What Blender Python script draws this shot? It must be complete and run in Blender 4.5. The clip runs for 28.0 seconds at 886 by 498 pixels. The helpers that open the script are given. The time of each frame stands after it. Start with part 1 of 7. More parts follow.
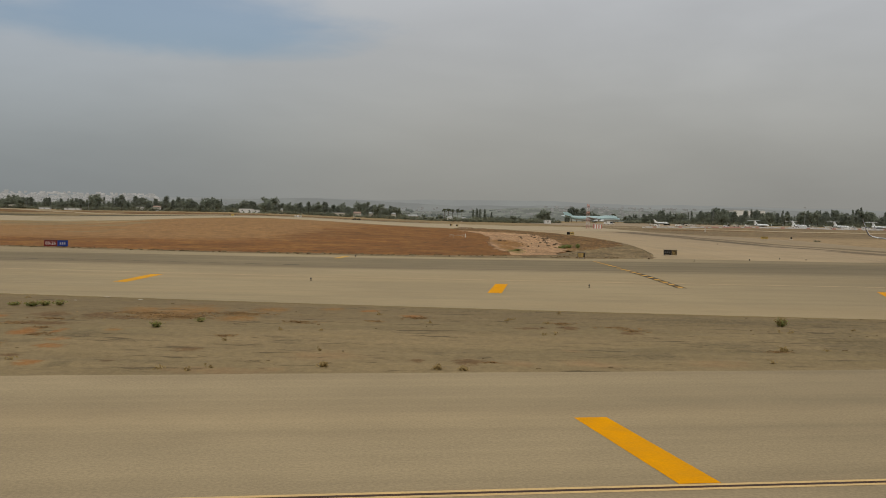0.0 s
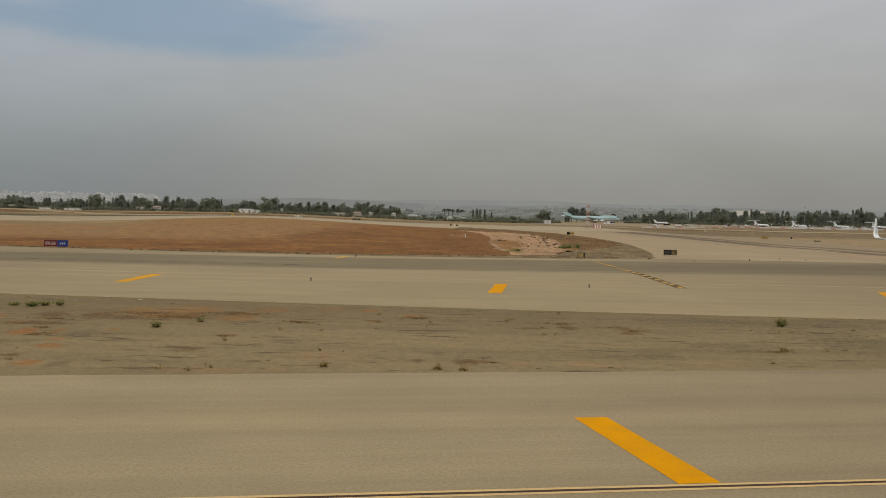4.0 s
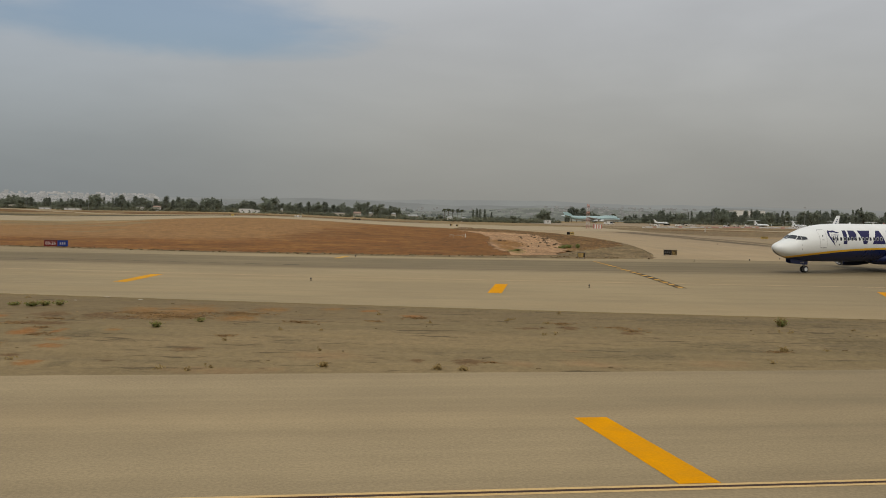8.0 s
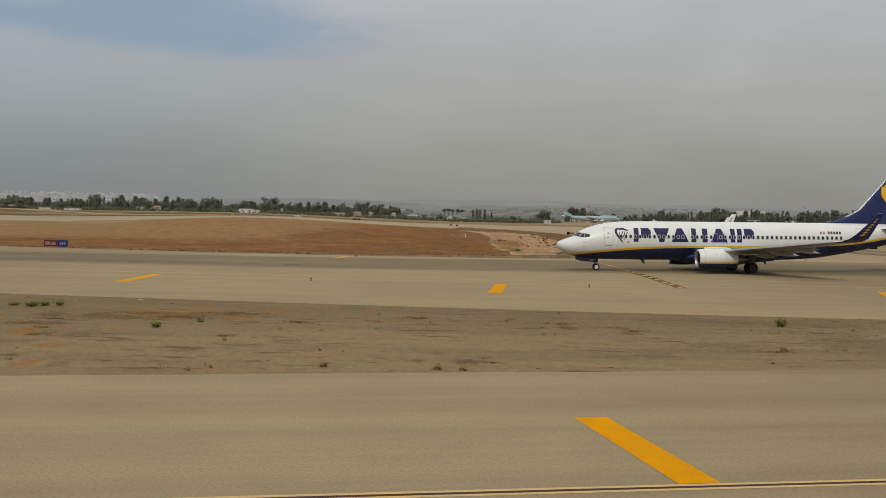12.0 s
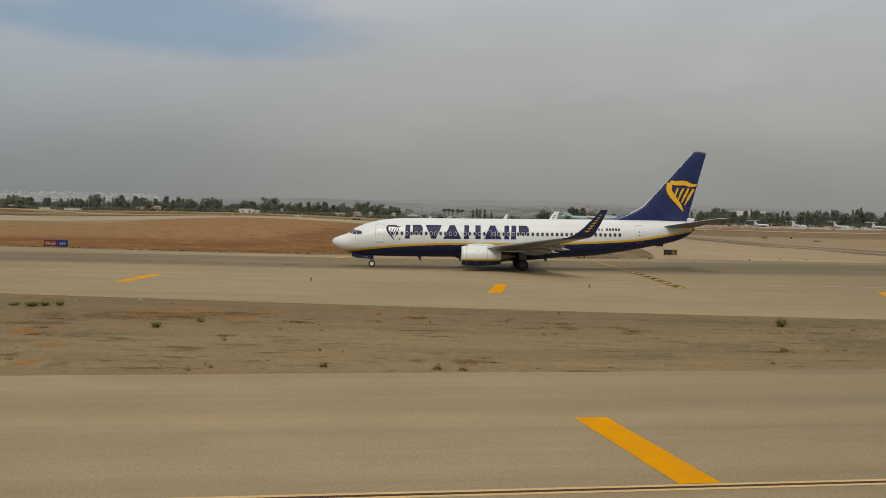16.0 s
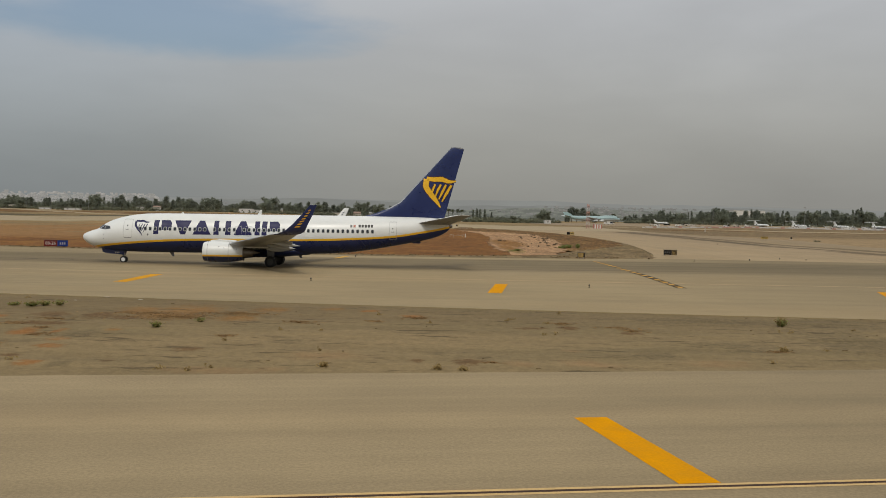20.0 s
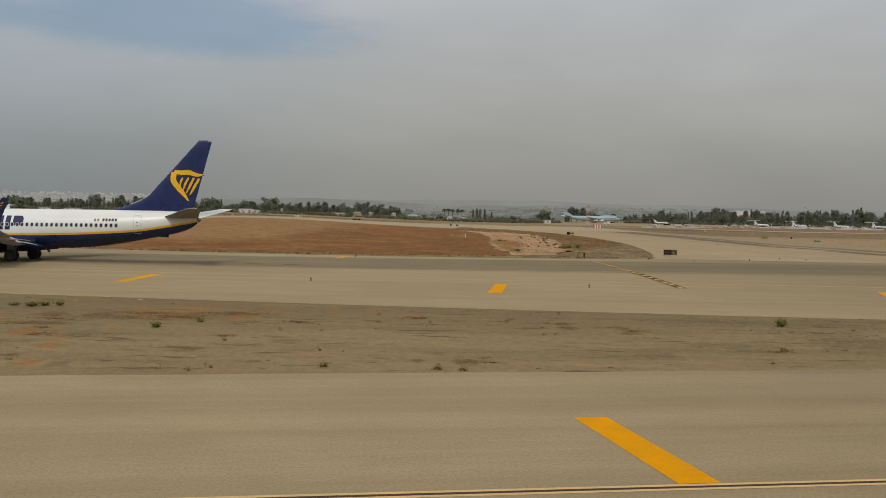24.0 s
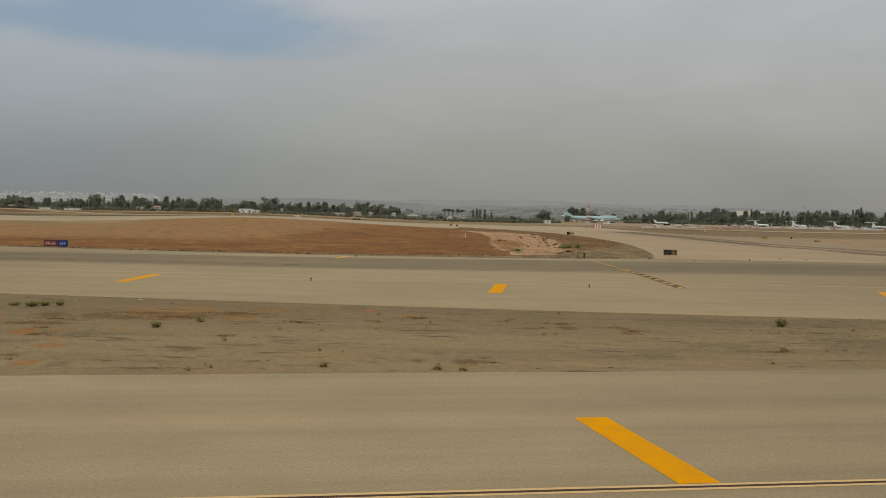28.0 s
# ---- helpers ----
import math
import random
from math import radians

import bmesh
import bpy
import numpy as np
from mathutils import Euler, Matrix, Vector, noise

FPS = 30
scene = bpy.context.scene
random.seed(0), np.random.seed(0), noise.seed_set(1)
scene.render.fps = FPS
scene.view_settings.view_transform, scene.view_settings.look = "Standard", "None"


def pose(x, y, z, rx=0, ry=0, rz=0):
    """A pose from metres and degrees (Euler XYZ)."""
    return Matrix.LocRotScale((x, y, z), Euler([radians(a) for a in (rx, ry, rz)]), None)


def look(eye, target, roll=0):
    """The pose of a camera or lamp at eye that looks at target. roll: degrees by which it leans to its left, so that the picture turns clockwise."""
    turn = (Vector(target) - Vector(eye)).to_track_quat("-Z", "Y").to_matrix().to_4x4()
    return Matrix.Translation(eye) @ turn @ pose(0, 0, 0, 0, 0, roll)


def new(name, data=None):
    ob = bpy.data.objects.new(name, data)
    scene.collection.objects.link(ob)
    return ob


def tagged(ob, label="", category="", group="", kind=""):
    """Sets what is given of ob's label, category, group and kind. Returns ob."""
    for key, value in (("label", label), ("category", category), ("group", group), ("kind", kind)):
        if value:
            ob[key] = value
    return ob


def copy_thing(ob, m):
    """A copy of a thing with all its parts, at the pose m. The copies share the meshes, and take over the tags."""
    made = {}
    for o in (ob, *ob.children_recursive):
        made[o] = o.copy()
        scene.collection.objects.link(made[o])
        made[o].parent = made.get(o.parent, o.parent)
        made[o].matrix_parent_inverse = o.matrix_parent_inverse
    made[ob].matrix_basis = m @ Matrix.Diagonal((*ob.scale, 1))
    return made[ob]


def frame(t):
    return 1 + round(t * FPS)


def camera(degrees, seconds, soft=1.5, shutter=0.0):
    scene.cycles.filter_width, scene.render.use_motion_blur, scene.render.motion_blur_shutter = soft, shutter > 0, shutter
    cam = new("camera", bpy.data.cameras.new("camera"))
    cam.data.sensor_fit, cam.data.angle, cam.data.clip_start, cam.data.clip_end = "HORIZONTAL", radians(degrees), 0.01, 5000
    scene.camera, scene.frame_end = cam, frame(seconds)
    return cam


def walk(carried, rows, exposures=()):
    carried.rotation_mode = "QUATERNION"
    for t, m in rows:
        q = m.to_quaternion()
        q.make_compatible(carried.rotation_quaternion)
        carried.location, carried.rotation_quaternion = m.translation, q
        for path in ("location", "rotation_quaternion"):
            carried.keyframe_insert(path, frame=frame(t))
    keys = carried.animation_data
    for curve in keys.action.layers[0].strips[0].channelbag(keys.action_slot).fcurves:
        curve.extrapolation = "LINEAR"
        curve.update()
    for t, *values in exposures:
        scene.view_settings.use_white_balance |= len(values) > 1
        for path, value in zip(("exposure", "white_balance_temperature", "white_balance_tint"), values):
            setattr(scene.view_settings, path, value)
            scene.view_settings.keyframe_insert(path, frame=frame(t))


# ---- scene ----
cam = camera(45.6, 28.0, 0.95)
EYE = (0.0, 0.0, 5.4)
VIEW = look(EYE, (0.0, 100.0, 5.4 - 100.0 * math.tan(radians(1.75))), 1.1)
walk(cam, [(0.0, VIEW), (28.0, VIEW)], [(0.0, -0.05), (28.0, -0.05)])


# ---- small node helpers ----
def lin(r, g, b, k=1.0):
    """An 8-bit colour as linear values, divided by k (one value, or one a channel)."""
    ks = k if isinstance(k, tuple) else (k, k, k)
    return tuple(((c / 255 + 0.055) / 1.055) ** 2.4 / q if c > 10 else c / 255 / 12.92 / q for c, q in zip((r, g, b), ks)) + (1.0,)


def link(tree, a, b):
    tree.links.new(a, b)


def node(tree, kind, **kw):
    n = tree.nodes.new(kind)
    for k, v in kw.items():
        n.inputs[k].default_value = v
    return n


def vmath(tree, op, a, b=None):
    n = tree.nodes.new("ShaderNodeMath")
    n.operation = op
    for i, v in enumerate((a, b)):
        if v is None:
            continue
        if isinstance(v, (int, float)):
            n.inputs[i].default_value = v
        else:
            link(tree, v, n.inputs[i])
    return n.outputs[0]


def span(tree, v, a, b, c=0.0, d=1.0, smooth=True):
    n = tree.nodes.new("ShaderNodeMapRange")
    n.interpolation_type = "SMOOTHSTEP" if smooth else "LINEAR"
    link(tree, v, n.inputs["Value"])
    for k, x in (("From Min", a), ("From Max", b), ("To Min", c), ("To Max", d)):
        n.inputs[k].default_value = x
    return n.outputs["Result"]


def blend(tree, fac, a, b, mode="MIX"):
    n = tree.nodes.new("ShaderNodeMix")
    n.data_type, n.blend_type = "RGBA", mode
    for sock, v in ((n.inputs[0], fac), (n.inputs[6], a), (n.inputs[7], b)):
        if isinstance(v, (int, float, tuple)):
            sock.default_value = v
        else:
            link(tree, v, sock)
    return n.outputs[2]


def coords(tree, world=True, scale=(1, 1, 1), turn=0.0, shift=(0, 0, 0)):
    """World position (or the object's own), turned about z and stretched."""
    if world:
        src = tree.nodes.new("ShaderNodeNewGeometry").outputs["Position"]
    else:
        src = tree.nodes.new("ShaderNodeTexCoord").outputs["Object"]
    m = tree.nodes.new("ShaderNodeMapping")
    m.vector_type = "POINT"
    m.inputs["Location"].default_value = shift
    m.inputs["Rotation"].default_value = (0, 0, radians(turn))
    first = m
    link(tree, src, m.inputs["Vector"])
    m2 = tree.nodes.new("ShaderNodeMapping")
    m2.inputs["Scale"].default_value = scale
    link(tree, first.outputs[0], m2.inputs["Vector"])
    return m2.outputs[0]


def noisy(tree, vec, scale=1.0, detail=4.0, rough=0.55, distort=0.0):
    n = node(tree, "ShaderNodeTexNoise", Scale=scale, Detail=detail, Roughness=rough, Distortion=distort)
    link(tree, vec, n.inputs["Vector"])
    return n.outputs["Fac"]


# ---- world: hazy overcast with one blue gap ----
SUN_EL, SUN_AZ = 49.0, 192.0   # degrees; azimuth clockwise from +y
world = bpy.data.worlds.new("world")
scene.world = world
world.use_nodes = True
wt = world.node_tree
for n in list(wt.nodes):
    wt.nodes.remove(n)
sky = wt.nodes.new("ShaderNodeTexSky")
sky.sky_type = "NISHITA"
sky.sun_disc = False
sky.sun_elevation, sky.sun_rotation = radians(SUN_EL), radians(SUN_AZ)
sky.dust_density, sky.air_density = 3.0, 1.0
clear = blend(wt, 1.0, sky.outputs[0], (0.077, 0.089, 0.096, 1.0), "MULTIPLY")
way = wt.nodes.new("ShaderNodeTexCoord").outputs["Generated"]
sep = wt.nodes.new("ShaderNodeSeparateXYZ")
link(wt, way, sep.inputs[0])
dx, dy, dz = sep.outputs
ramp = wt.nodes.new("ShaderNodeValToRGB")
link(wt, dz, ramp.inputs[0])
ramp.color_ramp.interpolation = "B_SPLINE"
els = ramp.color_ramp.elements
SKY = ((0.0, (145, 144, 138)), (0.035, (152, 151, 145)), (0.09, (167, 167, 162)), (0.16, (177, 179, 180)), (0.24, (181, 184, 189)))
while len(els) < 7:
    els.new(0.5)
for e, (p, c) in zip(els, SKY):
    e.position, e.color = p, lin(*c)
els[5].position, els[5].color = 0.5, (0.74, 0.74, 0.73, 1.0)
els[6].position, els[6].color = 1.0, (0.86, 0.845, 0.82, 1.0)
wm = wt.nodes.new("ShaderNodeMapping")
wm.inputs["Scale"].default_value = (1.0, 1.0, 3.4)
link(wt, way, wm.inputs["Vector"])
puff = noisy(wt, wm.outputs[0], 2.3, 5.0, 0.5, 0.4)
fine = noisy(wt, wm.outputs[0], 7.0, 5.0, 0.55, 0.2)
mix = vmath(wt, "ADD", vmath(wt, "MULTIPLY", puff, 0.75), vmath(wt, "MULTIPLY", fine, 0.25))
tone = span(wt, mix, 0.3, 0.7, 0.93, 1.07)
cloud = blend(wt, 1.0, ramp.outputs[0], tone, "MULTIPLY")
# cooler towards one side
cloud = blend(wt, span(wt, dx, -0.42, 0.05, 1.0, 0.0), cloud, blend(wt, 1.0, cloud, (0.865, 0.935, 1.02, 1.0), "MULTIPLY"))
# thicker haze low down on that side
low = vmath(wt, "MULTIPLY", span(wt, dx, -0.42, -0.02, 1.0, 0.0), span(wt, dz, 0.02, 0.14, 1.0, 0.0))
cloud = blend(wt, low, cloud, blend(wt, 1.0, cloud, (0.87, 0.88, 0.89, 1.0), "MULTIPLY"))
haze = vmath(wt, "MULTIPLY", span(wt, dx, 0.12, 0.40, 0.0, 1.0), span(wt, dz, 0.02, 0.14, 1.0, 0.0))
cloud = blend(wt, haze, cloud, blend(wt, 1.0, cloud, (0.90, 0.90, 0.91, 1.0), "MULTIPLY"))
# the gap: a long flat lens low in the sky
ex = vmath(wt, "DIVIDE", vmath(wt, "ADD", dx, 0.265), 0.215)
ez = vmath(wt, "DIVIDE", vmath(wt, "SUBTRACT", vmath(wt, "SUBTRACT", dz, 0.171), vmath(wt, "MULTIPLY", dx, -0.02)), 0.036)
rr = vmath(wt, "ADD", vmath(wt, "MULTIPLY", ex, ex), vmath(wt, "MULTIPLY", ez, ez))
rr = vmath(wt, "ADD", rr, vmath(wt, "MULTIPLY", vmath(wt, "SUBTRACT", fine, 0.5), 1.6))
front = span(wt, dy, 0.0, 0.3)
gap = vmath(wt, "MULTIPLY", span(wt, rr, 0.2, 1.2, 0.60, 0.0), front)
both = blend(wt, gap, cloud, clear)
bg = wt.nodes.new("ShaderNodeBackground")
link(wt, both, bg.inputs["Color"])
bg.inputs["Strength"].default_value = 1.0
link(wt, bg.outputs[0], wt.nodes.new("ShaderNodeOutputWorld").inputs[0])

sun = new("sun", bpy.data.lights.new("sun", "SUN"))
sun.data.energy, sun.data.angle, sun.data.color = 1.6, radians(11), (1.0, 0.94, 0.84)
az, el = radians(SUN_AZ), radians(SUN_EL)
sun.matrix_world = look((math.sin(az) * math.cos(el) * 200, math.cos(az) * math.cos(el) * 200, math.sin(el) * 200), (0, 0, 0))


# ---- materials ----
def material(name):
    m = bpy.data.materials.new(name)
    m.use_nodes = True
    return m, m.node_tree, m.node_tree.nodes["Principled BSDF"]


def bump(tree, bsdf, height, strength, dist):
    b = node(tree, "ShaderNodeBump", Strength=strength, Distance=dist)
    link(tree, height, b.inputs["Height"])
    link(tree, b.outputs[0], bsdf.inputs["Normal"])


def coat(name, color, rough=0.4, metal=0.0, var=0.08, size=1.2, grain=0.03, gsize=18.0, relief=0.0, world=False, streak=(1, 1, 1), spec=0.5):
    """Painted or plain surface with stains at two scales."""
    m, t, b = material(name)
    v = coords(t, world, streak)
    big, small = noisy(t, v, size, 5, 0.6, 0.5), noisy(t, v, gsize, 3, 0.6)
    f = vmath(t, "MULTIPLY", span(t, big, 0.3, 0.7, 1 - var, 1 + var), span(t, small, 0.3, 0.7, 1 - grain, 1 + grain))
    link(t, blend(t, 1.0, color, f, "MULTIPLY"), b.inputs["Base Color"])
    link(t, span(t, big, 0.3, 0.7, rough * 0.85, min(1.0, rough * 1.2)), b.inputs["Roughness"])
    b.inputs["Metallic"].default_value = metal
    b.inputs["Specular IOR Level"].default_value = spec
    if relief:
        bump(t, b, small, 0.5, relief)
    return m


K = (1.29, 1.37, 1.58)   # light on level ground, so that colours below stay base colours


def pavement(name, color, turn, band=None, dark=(97, 87, 66), lanes=0.12, worn=None, darker_left=None):
    """Worn paving: lanes and streaks along its run, grit, patches; band: the tyre-darkened strip (near side, far side)."""
    m, t, b = material(name)
    along = coords(t, True, (0.004, 0.28, 0.1), -turn)
    short = coords(t, True, (0.03, 0.9, 0.1), -turn)
    plain = coords(t, True)
    lane = span(t, noisy(t, along, 1.0, 3, 0.65), 0.3, 0.7, 1 - lanes, 1 + lanes)
    streak = span(t, noisy(t, short, 1.0, 4, 0.6, 0.3), 0.3, 0.7, 0.965, 1.035)
    patch = span(t, noisy(t, plain, 0.07, 4, 0.55, 0.4), 0.3, 0.7, 0.93, 1.07)
    grit = noisy(t, plain, 11.0, 4, 0.8)
    f = vmath(t, "MULTIPLY", vmath(t, "MULTIPLY", lane, streak), vmath(t, "MULTIPLY", patch, span(t, grit, 0.3, 0.7, 0.83, 1.17)))
    # short scuffs and skid dust
    scuff = noisy(t, coords(t, True, (0.22, 0.45, 0.1), -turn, (3, 1, 0)), 1.0, 5, 0.75, 0.4)
    f = vmath(t, "MULTIPLY", f, span(t, scuff, 0.3, 0.7, 0.95, 1.05))
    if worn:   # darker towards +x: (from, to, factor)
        s = t.nodes.new("ShaderNodeSeparateXYZ")
        link(t, t.nodes.new("ShaderNodeNewGeometry").outputs["Position"], s.inputs[0])
        f = vmath(t, "MULTIPLY", f, span(t, vmath(t, "ADD", s.outputs[0], vmath(t, "MULTIPLY", patch, 20.0)), worn[0] + 20, worn[1] + 20, 1.0, worn[2]))
    if darker_left:   # darker towards -x: (from, to, factor)
        s = t.nodes.new("ShaderNodeSeparateXYZ")
        link(t, t.nodes.new("ShaderNodeNewGeometry").outputs["Position"], s.inputs[0])
        f = vmath(t, "MULTIPLY", f, span(t, vmath(t, "ADD", s.outputs[0], vmath(t, "MULTIPLY", vmath(t, "SUBTRACT", scuff, 0.5), 14.0)), darker_left[0], darker_left[1], 1.0, darker_left[2]))
    c = blend(t, 1.0, lin(*color, K), f, "MULTIPLY")
    warm = span(t, noisy(t, coords(t, True, (0.01, 0.08, 0.1), -turn, (40, 7, 0)), 1.0, 3, 0.5), 0.45, 0.75)
    c = blend(t, vmath(t, "MULTIPLY", warm, 0.25), c, lin(172, 148, 112, K))
    if band:
        s = t.nodes.new("ShaderNodeSeparateXYZ")
        link(t, t.nodes.new("ShaderNodeNewGeometry").outputs["Position"], s.inputs[0])
        wob = vmath(t, "MULTIPLY", vmath(t, "SUBTRACT", noisy(t, along, 2.0, 3, 0.6), 0.5), 9.0)
        # its near side is ragged; its far side ends at the paved shoulder's joint
        k = span(t, vmath(t, "ADD", s.outputs[1], wob), band[0], band[0] + 5.0, 0.0, 0.72)
        joint = vmath(t, "ADD", vmath(t, "SUBTRACT", s.outputs[1], vmath(t, "MULTIPLY", s.outputs[0], 0.107)), vmath(t, "MULTIPLY", wob, 0.15))
        k = vmath(t, "MULTIPLY", k, span(t, joint, band[1] - 3.4, band[1] + 1.8, 1.0, 0.0))
        k = vmath(t, "MULTIPLY", k, span(t, noisy(t, coords(t, True, (0.012, 0.8, 0.1), -turn), 1.0, 5, 0.7), 0.3, 0.68, 0.4, 1.2))
        c = blend(t, k, c, lin(*dark, K))
    link(t, c, b.inputs["Base Color"])
    b.inputs["Roughness"].default_value = 0.9
    b.inputs["Specular IOR Level"].default_value = 0.25
    bump(t, b, grit, 0.35, 0.01)
    return m


def soil(name, base, pale, dark, rust=None, turn=0.0, rust_amount=0.5, squash=3.0, size=0.09, dark_amount=0.8, grain=0.1, stains=(), fade=None):
    """Dry ground: pale and dark drifts drawn out along one way, rusty patches, clods."""
    m, t, b = material(name)
    v = coords(t, True, (1 / squash, 1, 1), turn)
    p = coords(t, True)
    a, d = noisy(t, v, size, 6, 0.62, 0.5), noisy(t, v, size * 3.1, 6, 0.68, 0.8)
    clod = noisy(t, p, 2.4, 6, 0.72)
    c = blend(t, span(t, a, 0.45, 0.68), lin(*base, K), lin(*pale, K))
    c = blend(t, vmath(t, "MULTIPLY", span(t, d, 0.52, 0.7), dark_amount), c, lin(*dark, K))
    if rust:
        r = noisy(t, coords(t, True, (1 / squash, 1, 1), turn, (31, 17, 3)), size * 2.2, 5, 0.6, 0.6)
        c = blend(t, vmath(t, "MULTIPLY", span(t, r, 0.57, 0.67), rust_amount), c, lin(*rust, K))
    c = blend(t, 1.0, c, span(t, clod, 0.25, 0.75, 0.72, 1.25), "MULTIPLY")
    crumb = noisy(t, coords(t, True, (1 / max(squash, 0.8), 1, 1), turn, (3, 9, 0)), size * 9.0, 4, 0.7, 0.4)
    c = blend(t, vmath(t, "MULTIPLY", span(t, crumb, 0.60, 0.72), 0.55 * dark_amount), c, lin(*[x * 0.78 for x in dark], K))
    drift = noisy(t, coords(t, True, (1 / squash, 1, 1), turn, (11, 5, 0)), size * 0.28, 5, 0.6, 0.7)
    c = blend(t, 1.0, c, span(t, drift, 0.32, 0.68, 0.86, 1.15), "MULTIPLY")
    # short dark cracks and root lines
    crack = noisy(t, coords(t, True, (0.5 / max(squash, 0.8), 2.2, 1), turn, (7, 3, 0)), 1.3, 5, 0.7, 0.6)
    c = blend(t, span(t, crack, 0.665, 0.70, 0.0, 0.6 * dark_amount), c, lin(*[x * 0.72 for x in dark], K))
    speck = noisy(t, p, 6.5, 5, 0.85)
    c = blend(t, 1.0, c, span(t, speck, 0.3, 0.7, 1 - grain, 1 + grain), "MULTIPLY")
    # stains of their own colour, each (x, y, half length, half width)
    if stains:
        s = t.nodes.new("ShaderNodeSeparateXYZ")
        link(t, t.nodes.new("ShaderNodeNewGeometry").outputs["Position"], s.inputs[0])
        ragged = vmath(t, "MULTIPLY", vmath(t, "SUBTRACT", noisy(t, coords(t, True, (0.5, 1, 1)), 1.6, 5, 0.7, 0.5), 0.5), 3.4)
        for tint, share, spots in stains:
            near_all = None
            for x, y, rx, ry in spots:
                ex = vmath(t, "DIVIDE", vmath(t, "SUBTRACT", s.outputs[0], x), rx)
                ey = vmath(t, "DIVIDE", vmath(t, "SUBTRACT", s.outputs[1], y), ry)
                q = vmath(t, "ADD", vmath(t, "MULTIPLY", ex, ex), vmath(t, "MULTIPLY", ey, ey))
                near_all = q if near_all is None else vmath(t, "MINIMUM", near_all, q)
            k = span(t, vmath(t, "ADD", near_all, ragged), 0.3, 1.35, share, 0.0)
            c = blend(t, k, c, lin(*tint, K))
    # one side of the field is paler; fade: (tint, x from, x to, y from, y to)
    if fade:
        s = t.nodes.new("ShaderNodeSeparateXYZ")
        link(t, t.nodes.new("ShaderNodeNewGeometry").outputs["Position"], s.inputs[0])
        wob = vmath(t, "SUBTRACT", noisy(t, v, 0.09, 6, 0.7, 0.8), 0.5)
        k = span(t, vmath(t, "ADD", s.outputs[0], vmath(t, "MULTIPLY", wob, 75.0)), fade[1], fade[2])
        k = vmath(t, "MULTIPLY", k, span(t, vmath(t, "ADD", s.outputs[1], vmath(t, "MULTIPLY", wob, 70.0)), fade[3], fade[4]))
        c = blend(t, vmath(t, "MULTIPLY", k, 0.8), c, lin(*fade[0], K))
    # clods and furrow ends, longer along the furrows
    furrow = noisy(t, coords(t, True, (1.0, 0.14, 1.0), turn, (5, 2, 0)), 1.5, 5, 0.75, 0.3)
    furrow2 = noisy(t, coords(t, True, (0.35, 0.1, 1.0), turn, (9, 2, 0)), 1.1, 4, 0.7, 0.3)
    c = blend(t, 1.0, c, vmath(t, "MULTIPLY", span(t, furrow, 0.25, 0.75, 1 - grain, 1 + grain), span(t, furrow2, 0.3, 0.7, 1 - grain * 0.6, 1 + grain * 0.6)), "MULTIPLY")
    link(t, c, b.inputs["Base Color"])
    b.inputs["Roughness"].default_value = 0.95
    b.inputs["Specular IOR Level"].default_value = 0.15
    bump(t, b, clod, 0.6, 0.06)
    return m


M_NEAR = pavement("worn_pale_asphalt", (158, 143, 116), 10.0, lanes=0.1, worn=(2.0, 20.0, 0.79))
M_FAR = pavement("worn_taxiway_asphalt", (159, 144, 115), 0.0, band=(103.8, 135.8), lanes=0.055, worn=(15.0, 45.0, 0.74), darker_left=(-24.0, -44.0, 0.86))
M_BRANCH = pavement("pale_branch_asphalt", (166, 148, 121), 90.0, lanes=0.05, worn=(50.0, 95.0, 0.78))
M_RUNWAY = pavement("far_runway_concrete", (167, 154, 130), 0.0, lanes=0.06)
M_APRON = pavement("far_apron_concrete", (148, 132, 110), 0.0, lanes=0.08)
M_TRACE = pavement("tyre_darkened_asphalt", (103, 90, 70), 90.0, lanes=0.1)
# patches on the infield, each (x, y, half length, half width)
RUSTY = ((-18.6, 46.8, 0.57, 1.47), (-17.2, 47.2, 0.31, 1.0), (-16.2, 44.3, 0.44, 0.73), (-15.6, 41.8, 0.6, 0.65), (-14.6, 37.2, 0.46, 0.73), (-22.3, 53.3, 0.39, 1.06), (-4.1, 59.9, 0.6, 0.7), (-1.6, 57.2, 0.65, 0.9))
OCHRE = ((-16.4, 58.0, 1.43, 1.75), (-14.1, 58.5, 1.91, 3.32), (-9.6, 59.7, 1.04, 1.33), (-10.6, 54.3, 1.1, 1.54), (-14.5, 55.2, 1.9, 2.05), (-15.1, 48.3, 0.46, 0.7), (-6.3, 60.6, 0.7, 1.0))
BROWNED = ((-20.4, 54.8, 0.92, 1.34), (-17.7, 54.6, 0.93, 1.78), (-19.1, 50.4, 1.52, 0.76), (-16.1, 53.7, 0.82, 1.07), (-10.0, 41.7, 0.58, 0.65), (-12.1, 38.2, 0.33, 0.33), (-16.1, 39.2, 0.37, 0.4), (4.4, 52.0, 0.96, 0.6), (6.3, 52.5, 0.54, 1.03), (9.2, 50.6, 0.63, 0.57), (1.1, 39.6, 0.68, 0.85), (-0.9, 39.6, 0.33, 0.45))
